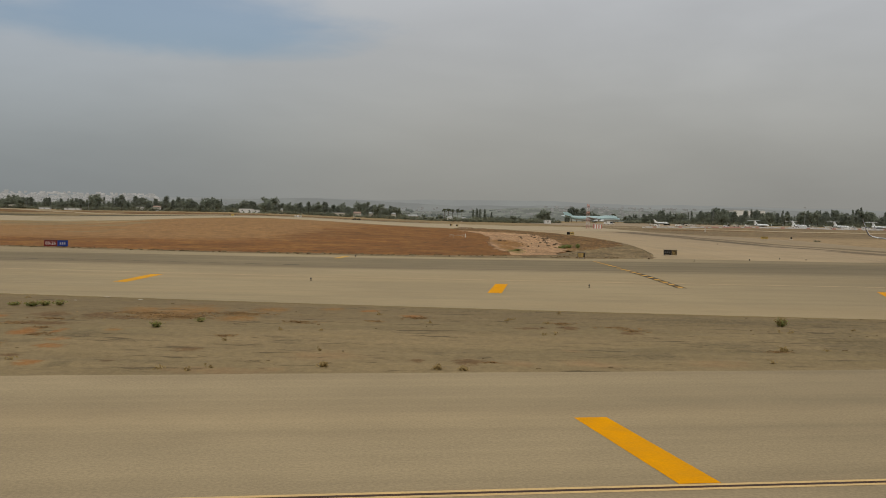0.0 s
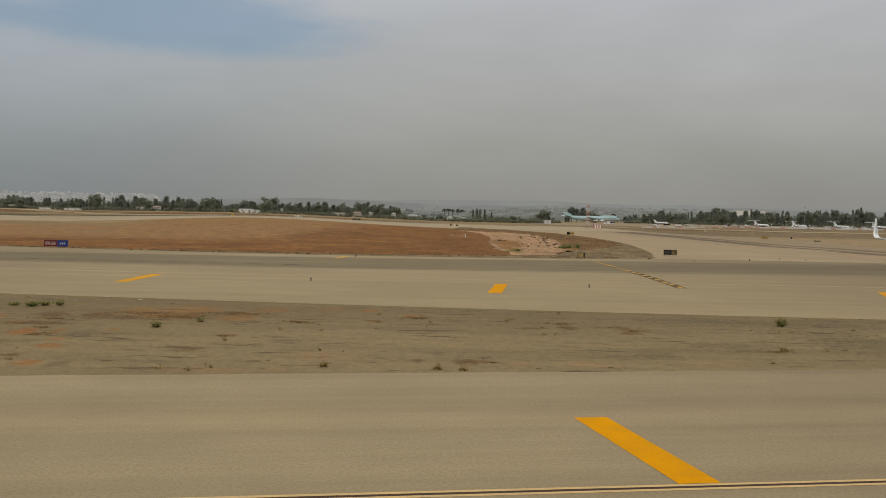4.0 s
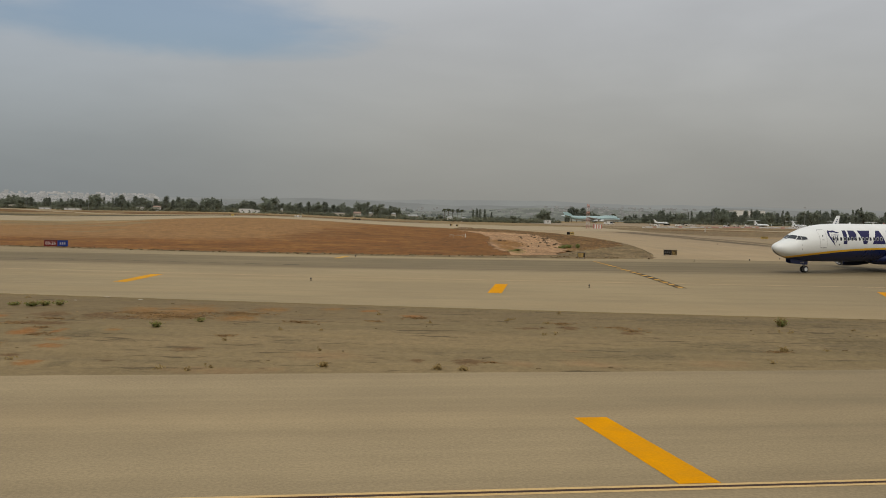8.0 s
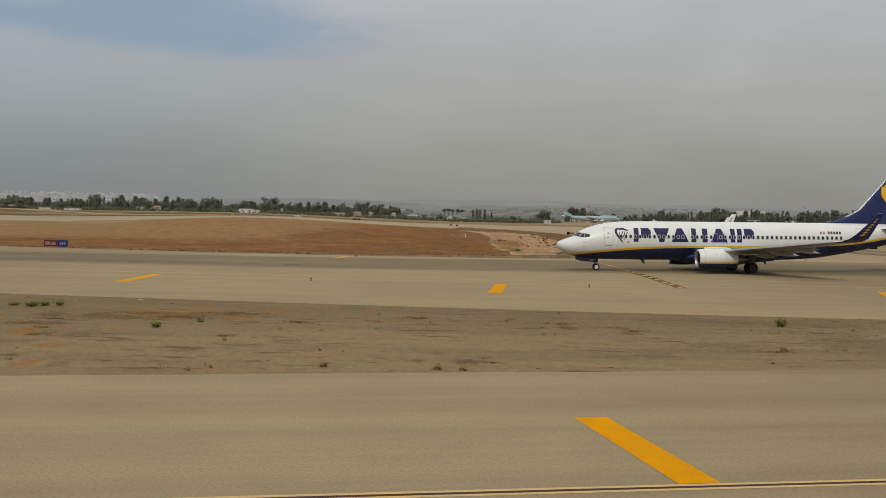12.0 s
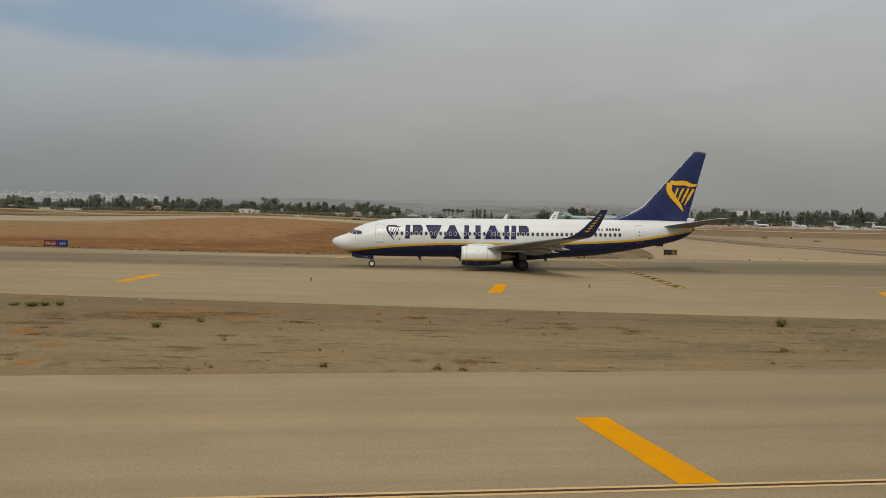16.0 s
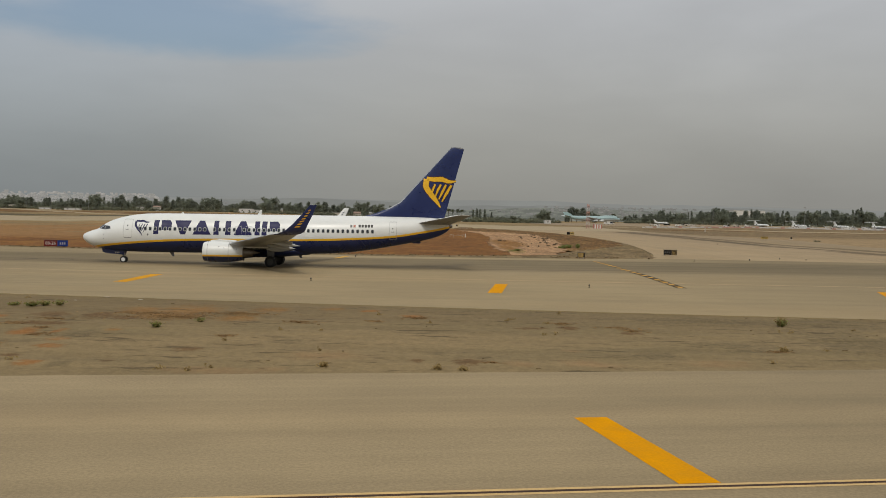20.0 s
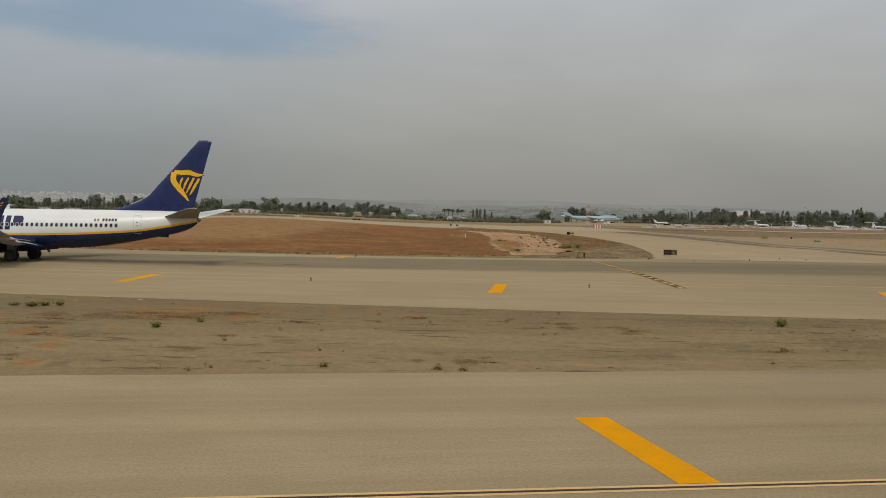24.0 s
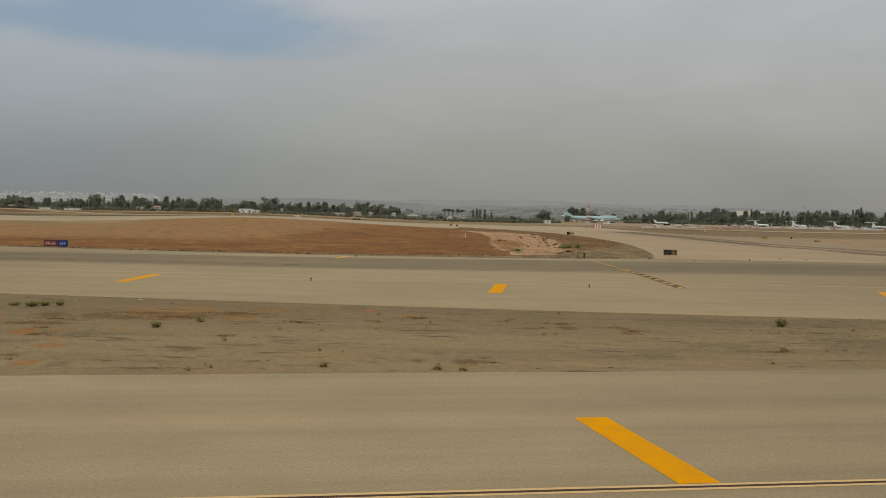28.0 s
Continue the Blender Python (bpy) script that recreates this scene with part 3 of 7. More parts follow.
def curve(pts, n, share=None):
    """n points along a smooth line through pts; share: their places along it, 0 to 1."""
    p = np.array(pts, float)
    s = np.concatenate([[0], np.cumsum(np.linalg.norm(np.diff(p, axis=0), axis=1))])
    t = np.gradient(p, s, axis=0)
    out = []
    for u in (np.linspace(0, 1, n) if share is None else share) * s[-1]:
        i = min(len(s) - 2, int(np.searchsorted(s, u, side="right")) - 1)
        h = s[i + 1] - s[i]
        k = (u - s[i]) / h
        out.append((2 * k**3 - 3 * k**2 + 1) * p[i] + (k**3 - 2 * k**2 + k) * h * t[i] + (-2 * k**3 + 3 * k**2) * p[i + 1] + (k**3 - k**2) * h * t[i + 1])
    return out


def hermite(xs, ys, x):
    return float(curve_value(np.array(xs, float), np.array(ys, float), x))


def curve_value(xs, ys, x):
    """Monotone-ish cubic through (xs, ys)."""
    i = int(np.clip(np.searchsorted(xs, x) - 1, 0, len(xs) - 2))
    d = np.diff(ys) / np.diff(xs)
    t = np.concatenate([[d[0]], np.where(d[1:] * d[:-1] > 0, 2 * d[1:] * d[:-1] / (d[1:] + d[:-1] + 1e-12), 0), [d[-1]]])
    h = xs[i + 1] - xs[i]
    k = min(1.0, max(0.0, (x - xs[i]) / h))
    return (2 * k**3 - 3 * k**2 + 1) * ys[i] + (k**3 - 2 * k**2 + k) * h * t[i] + (-2 * k**3 + 3 * k**2) * ys[i + 1] + (k**3 - k**2) * h * t[i + 1]


def lumps(x, y):
    """Unevenness of the bare infield soil."""
    v = Vector((x * 0.55, y * 0.55, 7.0))
    return noise.fractal(v, 0.7, 2.1, 5) + 0.8 * max(0.0, noise.noise(v * 0.35))


def sheet(name, a, b, lift, mat, label, category, n=60, m=8, ragged=(0.0, 0.0), size=6.0, skirt=0.12, power=1.0, relief=0.0, share=None):
    """Ground cover between the lines a and b, lying on the land; its edges are ragged by that many metres."""
    A, B = curve(a, n, share), curve(b, n, share)
    rows = []
    for j, (p, q) in enumerate(zip(A, B)):
        d = (q - p) / (np.linalg.norm(q - p) + 1e-9)
        p = p - d * ragged[0] * (noise.fractal(Vector((p[0] / size, p[1] / size, 2.0)), 0.8, 2.0, 5))
        q = q + d * ragged[1] * (noise.fractal(Vector((q[0] / size, q[1] / size, 5.0)), 0.8, 2.0, 5))
        row = []
        # uneven ground runs out level at both ends
        run = step(min(j, n - 1 - j) / n, 0.0, 0.05) if relief and lift > 0 else 1.0
        for i in range(m + 1):
            k = (i / m) ** power
            w = p + (q - p) * k
            dz = 0.0
            if relief:
                dz = relief * run * lumps(w[0], w[1]) * step(min(k, 1 - k), 0.0, 0.06)
            row.append((w[0], w[1], height(w[0], w[1]) + lift * run + dz))
        rows.append([(row[0][0], row[0][1], row[0][2] - skirt)] + row + [(row[-1][0], row[-1][1], row[-1][2] - skirt)])
    g = Geo().loft(rows, 0, caps=False, closed=False)
    return solo(name, g, mat, label, category, "", "structure", 20)


def stroke(geo, a, b, width, z=0.006, mat=0):
    """A painted bar of that width from a to b on the level paving."""
    a, b = Vector((*a, 0)), Vector((*b, 0))
    s = (b - a).normalized().cross(Vector((0, 0, 1))) * width / 2
    n = max(1, min(40, int((b - a).length / 2.5)))
    rows = []
    for i in range(n + 1):
        p = a.lerp(b, i / n)
        rows.append([Vector((q.x, q.y, height(q.x, q.y) + z)) for q in (p - s, p + s)])
    geo.loft(rows, mat, caps=False, closed=False)


# ---- ground ----
def build_ground():
    xs = sorted({*[-s * v for s in (1, -1) for v in (0, 15, 30, 45, 60, 80, 100, 125, 150, 180, 210, 250, 300, 350, 400, 470, 550, 650, 800, 1000, 1300, 1700, 2300, 3200, 4800)]})
    ys = [-4800, -1500, -400, -120, -50, 0, 40, 80, 120, 150, 170, 190, 210, 230, 250, 275, 300, 330, 360, 390, 420, 460, 500, 550, 600, 660, 720, 780, 840, 900, 970, 1050, 1120, 1200, 1300, 1400, 1600, 1900, 2400, 3200, 4800]
    g = Geo().loft([[(x, y, height(x, y) - 0.12) for x in xs] for y in ys], 0, caps=False, closed=False)
    solo("ground", g, M_GROUND, "flat dry airfield ground with thin brown grass", "ground", "", "structure", 60)


D10, N10 = Vector((math.cos(radians(10)), math.sin(radians(10)))), Vector((-math.sin(radians(10)), math.cos(radians(10))))
P10 = Vector((5.4, 21.6))


def near(u, v):
    """Along and across the taxiway that the camera stands on, from the foot of its yellow bar."""
    return tuple(P10 + D10 * u + N10 * v)


EDGE_NEAR = [(-400, 92), (-120, 82), (-60, 74), (-28.2, 67), (-11, 64.1), (7.1, 61.8), (25.4, 60.2), (70, 60), (400, 60)]
EDGE_FAR = [(-400, 178), (-120, 160), (-63, 150.2), (-37, 143.8), (-21.5, 141.2), (-5, 141.0), (16.7, 144.2), (30.0, 150.0)]
ISLAND = [(30.0, 150.0), (33.0, 166.0), (40.0, 222.0), (44.0, 300.0), (43.4, 375.0), (30.0, 485.0), (12.0, 580.0)]


def build_paving():
    sheet("taxiway_near", [near(-400, -90), near(400, -90)], [near(-400, 15.6), near(400, 15.4)], 0.0, M_NEAR, "worn pale asphalt taxiway with a wide paved shoulder", "taxiway", 400, 12, (0, 0.12), 2.0)
    sheet("infield", [near(-300, 15.0), near(300, 15.0)], EDGE_NEAR, -0.05, M_INFIELD, "bare infield strip of grey-tan soil with rusty dry patches", "soil", 330, 70, (0, 0), 5.0, 0.12, 1.0, 0.055, np.concatenate([np.linspace(0, 0.42, 25, endpoint=False), np.linspace(0.42, 0.58, 280, endpoint=False), np.linspace(0.58, 1.0, 25)]))
    far_right = [(31.0, 150.0), (60, 156), (110, 160), (400, 160)]
    sheet("taxiway_far", EDGE_NEAR, EDGE_FAR + far_right[1:], 0.0, M_FAR, "long asphalt taxiway, darkened along its middle by tyres", "taxiway", 320, 30, (0.1, 0.25), 3.0)
    sheet("branch_taxiway", ISLAND, [(400, 150), (150, 176), (112, 212), (103, 245), (106.5, 280), (110, 319), (109, 345), (103, 410), (99.5, 470), (98, 580)], 0.004, M_BRANCH, "broad pale asphalt branch taxiway leading away", "taxiway", 120, 16, (0.3, 0.8), 6.0, 0.1)
    sheet("runway", [(-900, 470), (-300, 470), (0, 490), (40, 492), (70, 495), (96, 500)], [(-900, 790), (-300, 820), (-100, 770), (0, 745), (40, 745), (80, 742), (106, 736)], 0.03, M_RUNWAY, "pale concrete runway crossing in the distance", "runway", 160, 12, (1.5, 1.5), 20.0)
    for line, w in (([(104, 165), (93.5, 190), (88.6, 210), (86.5, 235), (84.6, 262), (84.5, 310), (84.5, 381), (84, 480)], 4.6), ([(108, 141), (88, 167), (80.4, 190), (78.8, 208), (77.6, 229), (77.0, 262), (77.0, 300), (79.0, 381), (78, 480)], 5.6)):
        sheet("tyre_trace", [(x - w / 2, y - 0.4 * w) for x, y in line], [(x + w / 2, y + 0.4 * w) for x, y in line], 0.012, M_TRACE, "dark tyre-worn strip along the branch taxiway", "tyre marks", 90, 2, (0.5, 0.5), 7.0, 0.01)
    sheet("grass_strip", [(-900, 792), (-300, 822), (-100, 775), (-10, 748)], [(-900, 930), (-300, 912), (-100, 850), (-10, 785)], 0.01, M_DRYGRASS, "dark olive strip of dry grass behind the runway", "grass", 60, 4, (3, 6), 15.0)
    sheet("service_road", [(110, 775), (150, 735), (190, 634), (262, 614), (420, 600)], [(112, 805), (154, 762), (198, 656), (268, 640), (430, 628)], 0.03, M_RUNWAY, "pale service road before the apron", "road", 80, 3, (1, 1), 12.0)
    sheet("perimeter_road", [(-900, 1500), (-478, 1140), (-257, 925), (-120, 850), (0, 800)], [(-900, 1535), (-478, 1172), (-257, 950), (-120, 872), (0, 818)], 0.03, M_RUNWAY, "pale perimeter road before the tree line", "road", 60, 3, (2, 2), 20.0)
    sheet("red_strip", [(-900, 990), (-300, 985), (-100, 905), (-10, 830)], [(-900, 1095), (-300, 1090), (-100, 985), (-10, 890)], 0.01, M_BROWN, "strip of reddish soil behind the runway", "soil", 60, 4, (4, 6), 15.0)
    g = Geo()
    for i in range(9):
        stroke(g, (-49.0 + 4.0 * i, 112.6 - 0.05 * i), (-47.3 + 4.0 * i, 112.6 - 0.05 * i), 0.75, 0.006)
    solo("centre_dashes", g, M_WORNDASH, "worn dark dashes along the far taxiway's middle", "road marking", "", "structure", 0)
    g = Geo()
    stroke(g, (-13.2, 131.0), (-12.6, 138.5), 0.8)
    solo("shoulder_bar", g, M_LYEL, "faded yellow bar on the far side's shoulder", "road marking", "", "structure", 0)
    # markings of the near taxiway
    g = Geo()
    stroke(g, near(-300, -0.42), near(300, -0.42), 0.15)
    stroke(g, near(-300, -0.11), near(300, -0.11), 0.15)
    stroke(g, near(-300, -0.265), near(300, -0.265), 0.16, 0.004, 1)
    solo("taxiway_edge_line", g, [M_CREAM, M_TAR], "double cream edge line with a dark band between", "road marking", "", "structure", 0)
    for u in range(-5, 6):
        g = Geo()
        stroke(g, near(u * 30.0, 0.0), near(u * 30.0 - 0.05, 7.15), 0.93)
        solo("shoulder_bar", g, M_YELLOW, "solid yellow painted bar across the paved shoulder", "road marking", "yellow bars on the near shoulder", "structure", 0)
    # markings of the far taxiway
    for x in (-141.5, -112.3, -83.0, -53.8, -24.5, 4.3, 34.0, 63.4, 92.8, 122.0):
        g = Geo()
        y, lean = (79.9, 0.0) if x < -10 else (75.5, 1.1) if x < 20 else (74.2, 3.0)
        stroke(g, (x - lean / 2, y), (x + lean / 2, y + 10.4), 1.0)
        solo("shoulder_bar", g, M_YELLOW2 if x < -10 else M_YELLOW, "yellow painted bar across the far taxiway's shoulder", "road marking", "yellow bars on the far shoulder", "structure", 0)
    g = Geo()
    line = curve([(-300, 96.5), (-80, 94.5), (-39.5, 94), (-16, 92.2), (5.7, 90.9), (40, 90.0), (300, 90)], 60)
    for p, q in zip(line, line[1:]):
        stroke(g, p, q, 0.3, 0.005)
    solo("taxiway_edge_line", g, M_FADED, "faded tan edge line along the far taxiway", "road marking", "", "structure", 0)
    # ladder-shaped holding line
    g = Geo()
    stroke(g, (19.4, 85.0), (19.4, 107.5), 0.8, 0.004)
    stroke(g, (19.4, 107.5), (19.4, 136.5), 0.45, 0.004, 2)
    y = 85.3
    while y < 136:
        stroke(g, (19.16, y + 0.7), (19.64, y + 0.7), 1.5, 0.010, 1)
        y += 3.0
    solo("holding_line", g, [M_LADDER, M_LYEL, M_WORNDASH], "ladder-patterned yellow and black holding line", "road marking", "", "structure", 0)


def build_fields():
    sheet("verge", EDGE_FAR, [(-400, 186), (-120, 166), (-63, 155), (-37, 149), (-21.5, 147.5), (-5, 148), (12, 154), (31.5, 168)], -0.02, M_VERGE, "grey-brown soil verge along the far taxiway", "soil", 200, 4, (0, 1.0), 4.0, 0.02)
    sheet("red_field", [(-500, 190), (-120, 163), (-63, 152), (-37, 146.5), (-21.5, 145.0), (-5, 147), (6, 149), (14, 153)], [(-500, 240), (-180, 285), (-140, 350), (-108, 470), (-60, 500), (-20, 480), (0, 470), (16, 440)], -0.035, M_RED, "low swell of reddish-brown ploughed soil", "soil", 220, 40, (0.8, 26.0), 30.0, 0.1, 1.5)
    sheet("tan_field", [(-500, 200), (-180, 230), (-140, 290), (-112, 400), (-60, 480), (-20, 470), (10, 468)], [(-500, 470), (-180, 468), (-140, 470), (-112, 520), (-60, 520), (-20, 500), (10, 490)], -0.06, M_TAN, "pale tan strip of dry soil before the runway", "soil", 100, 24, (4, 1), 12.0)
    sheet("bank", [(4.0, 470), (13.5, 340), (14.0, 240), (12, 190), (11, 165)], [(10.0, 560), (42.9, 376), (43.3, 290), (37.0, 222), (22, 176)], 0.0, M_BROWN, "brown soil bank at the end of the field", "soil", 300, 22, (2.5, 2.2), 11.0, 0.3, 1.0, 0.24)
    sheet("wash_out", [(5.5, 412), (7.1, 398), (10.7, 361), (12.6, 319), (12.4, 285), (9.8, 225), (9.2, 193), (9.4, 178), (9.9, 165), (10.1, 155)], [(6.5, 414), (9.5, 402), (19.0, 378), (28.8, 337), (28.8, 300), (26.3, 239), (23.4, 208), (21.0, 186), (19.6, 171), (17.0, 159)], 0.12, M_SAND, "pale pinkish washed-out sand with stones", "sand", 300, 22, (1.3, 1.5), 9.0, 0.3, 1.0, 0.2)
    sheet("island_tip", [(7.5, 152), (8.5, 170), (9, 220), (9.5, 300), (7, 420)], [(29.8, 150.3), (32.9, 167), (39.8, 222), (43.8, 300), (38, 420)], -0.05, M_VERGE, "grey soil tip of the island between the taxiways", "soil", 120, 12, (0.4, 0.4), 14.0, 0.02)
    sheet("island_verge", [(12, 147.5), (18, 157), (22, 184), (27, 206), (33, 216), (39.3, 221)], [(20, 147.0), (29.4, 150.2), (32.6, 167), (36.6, 194), (38.5, 210), (40.0, 222.5)], -0.008, M_VERGE, "grey soil edge of the island between the taxiways", "soil", 160, 14, (1.2, 0.1), 5.0, 0.1, 1.0, 0.12)
    sheet("grey_field", [(108, 222), (102.5, 246), (106, 280), (109.5, 319), (108.5, 345), (102.5, 410), (98.5, 480), (100, 600), (108, 745), (112, 860)], [(420, 200), (425, 250), (430, 345), (440, 420), (450, 450), (460, 470), (480, 500), (520, 600), (560, 700), (600, 790)], -0.03, M_GREYFIELD, "stony grey-brown field beside the branch taxiway", "soil", 90, 16, (2, 2), 12.0)
    sheet("red_strip", [(118, 612), (200, 604), (330, 585)], [(124, 668), (210, 655), (345, 632)], 0.0, M_BROWN, "strip of reddish soil before the apron", "soil", 60, 4, (4, 5), 14.0)
    sheet("apron", [(100, 890), (300, 850), (700, 780)], [(90, 1400), (400, 1400), (900, 1250)], 0.02, M_APRON, "pale concrete parking apron in the distance", "apron", 40, 10, (2, 2), 20.0)


build_ground()
build_paving()
build_fields()


# ---- the taxiing airliner: own space x aft, y to starboard, z up, from the main wheels' midpoint ----
airliner = thing("airliner", pose(0, 0, 0), "white narrow-body jet airliner with navy belly, yellow stripe and navy tail", "airliner")
OX = 19.8


def tilt(x):
    return 0.0085 * (x - 10)


F_X = (0.0, 0.12, 0.45, 1.0, 1.6, 2.2, 2.9, 3.8, 5.0, 6.5, 8.5, 14, 22, 24.6, 27.5, 30.4, 33.3, 35.2, 36.6, 37.5, 37.8)
F_BOT = (2.66, 2.38, 2.08, 1.80, 1.60, 1.46, 1.35, 1.27, 1.21, 1.18, 1.17, 1.17, 1.17, 1.24, 1.42, 1.84, 2.38, 2.76, 3.17, 3.66, 3.95)
F_TOP = (2.78, 2.97, 3.15, 3.36, 3.55, 3.99, 4.36, 4.68, 4.96, 5.14, 5.2, 5.2, 5.2, 5.2, 5.2, 5.19, 5.17, 5.13, 5.03, 4.83, 4.62)
F_HW = (0.06, 0.33, 0.66, 0.99, 1.25, 1.45, 1.62, 1.76, 1.85, 1.88, 1.88, 1.88, 1.88, 1.88, 1.85, 1.72, 1.42, 1.1, 0.74, 0.42, 0.2)
S_X = (0.0, 1.0, 1.4, 3.6, 7.0, 10.5, 14.0, 20.8, 25.0, 27.5, 30.0, 32.2, 35.1, 37.3, 37.8)
S_Z = (1.2, 1.62, 1.78, 2.10, 2.42, 2.62, 2.70, 2.74, 2.82, 2.93, 3.06, 3.25, 3.72, 4.14, 4.28)


def fus(x):
    """Underside, top and half width of the fuselage."""
    return hermite(F_X, F_BOT, x), hermite(F_X, F_TOP, x), hermite(F_X, F_HW, x)


def skin(x, z, side=-1, proud=0.0):
    """The point of the fuselage's side at x and height z (before the tilt)."""
    b, t, w = fus(x)
    c, h = (b + t) / 2, (t - b) / 2
    k = min(0.9999, max(-0.9999, (z - c) / h))
    y = w * math.sqrt(1 - k * k)
    n = Vector((0, math.sqrt(1 - k * k) / w, k / h)).normalized()
    return (x - OX, side * (y + proud * n.y), z + proud * n.z + tilt(x))


def banded(xs, section, level, width, ups=30, downs=22):
    """A lofted body in three colours: above a line, along it, below it."""
    g, rings = Geo(), []
    for x in xs:
        b, t, w, cy = section(x)
        c, h = (b + t) / 2, (t - b) / 2
        top = level(x)
        f1 = math.asin(min(0.999, max(-0.985, (top - c) / h)))
        f0 = math.asin(min(0.999, max(-0.99, (top - width - c) / h)))
        f0 = min(f0, f1 - 1e-4)
        ang = [f1 + (math.pi - 2 * f1) * i / ups for i in range(ups + 1)]
        ang += [math.pi - f0 + (math.pi + 2 * f0) * i / downs for i in range(downs + 1)]
        rings.append([(x - OX, cy + w * math.cos(a), c + h * math.sin(a) + tilt(x)) for a in ang])
    n = len(rings[0])
    g.loft(rings, 0)
    for i in range(len(g.f)):
        j = i % n
        if i < (len(xs) - 1) * n:
            g.m[i] = 0 if j < ups else (2 if j in (ups, n - 1) else 1)
    return g


def decal(outline, mat, name, parent, side=-1, proud=0.006, label="", cell=0.25):
    """A painted shape on the fuselage's side; outline in (x, z)."""
    bm = bmesh.new()
    bm.faces.new([bm.verts.new((x, 0, z)) for x, z in outline])
    lo, hi = min(z for _, z in outline), max(z for _, z in outline)
    z = lo + cell
    while z < hi - 0.02:
        bmesh.ops.bisect_plane(bm, geom=bm.verts[:] + bm.edges[:] + bm.faces[:], plane_co=(0, 0, z), plane_no=(0, 0, 1))
        z += cell
    bmesh.ops.triangulate(bm, faces=[f for f in bm.faces if len(f.verts) > 4])
    for v in bm.verts:
        v.co = skin(v.co.x, v.co.z, side, proud)
    bmesh.ops.recalc_face_normals(bm, faces=bm.faces)
    if sum(f.normal.y for f in bm.faces) * side < 0:
        bmesh.ops.reverse_faces(bm, faces=bm.faces)
    me = bpy.data.meshes.new(name)
    bm.to_mesh(me)
    bm.free()
    me.materials.append(mat)
    return part(name, me, None, parent, label)


def rounded(cx, cz, w, h, r, n=4):
    pts = []
    for sx, sz, a0 in ((1, 1, 0), (-1, 1, 90), (-1, -1, 180), (1, -1, 270)):
        for i in range(n + 1):
            a = radians(a0 + 90 * i / n)
            pts.append((cx + sx * (w / 2 - r) + r * math.cos(a), cz + sz * (h / 2 - r) + r * math.sin(a)))
    return pts


def seam(outline, width, name, parent, side=-1, mat=None, proud=0.008):
    """A thin raised line round a door."""
    g = Geo()
    dense = []
    for (x0, z0), (x1, z1) in zip(outline, outline[1:] + outline[:1]):
        k = max(1, int(math.hypot(x1 - x0, z1 - z0) / 0.1))
        dense += [(x0 + (x1 - x0) * i / k, z0 + (z1 - z0) * i / k) for i in range(k)]
    outline = dense
    n = len(outline)
    cx, cz = sum(p[0] for p in outline) / n, sum(p[1] for p in outline) / n
    out = []
    for x, z in outline:
        d = math.hypot(x - cx, z - cz)
        out.append((x - (x - cx) / d * width, z - (z - cz) / d * width))
    pts = [skin(x, z, side, proud) for x, z in outline] + [skin(x, z, side, proud) for x, z in out]
    g.add(pts, [(i, (i + 1) % n, n + (i + 1) % n, n + i) for i in range(n)])
    return part(name, g, mat or M_SEAM, parent, "", 0)


def foil(n=9):
    """Unit aerofoil loop: upper side from the tail to the nose, then the lower side back."""
    up, lo = [], []
    for i in range(n + 1):
        s = 0.5 * (1 - math.cos(math.pi * i / n))
        t = 5 * (0.2969 * math.sqrt(s) - 0.126 * s - 0.3516 * s * s + 0.2843 * s**3 - 0.1036 * s**4)
        up.append((s, t))
        lo.append((s, -t * 0.8))
    return up[::-1] + lo[1:-1]


def wing_rings(secs, side, fr=(0.0, 1.0)):
    """secs: (span, z, x of the leading edge, chord, thickness, cant in degrees)."""
    rings = []
    for lat, z, x, ch, th, cant in secs:
        s, c = math.sin(radians(cant)), math.cos(radians(cant))
        ring = []
        for u, t in foil():
            u = min(fr[1], max(fr[0], u))
            off = t * th * ch
            ring.append((x + ch * u - OX, side * (lat - off * s), z + off * c))
        rings.append(ring)
    return rings


WING = ((0.0, 1.90, 13.2, 8.5, 0.13, 6), (1.9, 2.02, 14.5, 7.1, 0.13, 6), (3.8, 2.18, 15.25, 6.2, 0.12, 6), (5.8, 2.36, 16.2, 5.2, 0.115, 6.5), (11.5, 3.0, 19.2, 3.6, 0.105, 7),
        (16.5, 3.6, 22.0, 2.1, 0.10, 8))
TIP = ((16.5, 3.6, 22.0, 2.1, 0.10, 8), (17.1, 3.72, 22.6, 1.95, 0.09, 28), (17.48, 4.0, 23.22, 1.70, 0.08, 52), (17.68, 4.5, 23.80, 1.36, 0.08, 71), (17.92, 5.4, 24.68, 0.93, 0.08, 75), (18.13, 6.25, 25.4, 0.56, 0.08, 75))


def gauge(lat, secs):
    """Leading edge, chord and height of the wing at a span station."""
    for a, b in zip(secs, secs[1:]):
        if a[0] <= lat <= b[0]:
            k = (lat - a[0]) / (b[0] - a[0])
            return [a[i] + (b[i] - a[i]) * k for i in range(6)]
    return list(secs[-1])


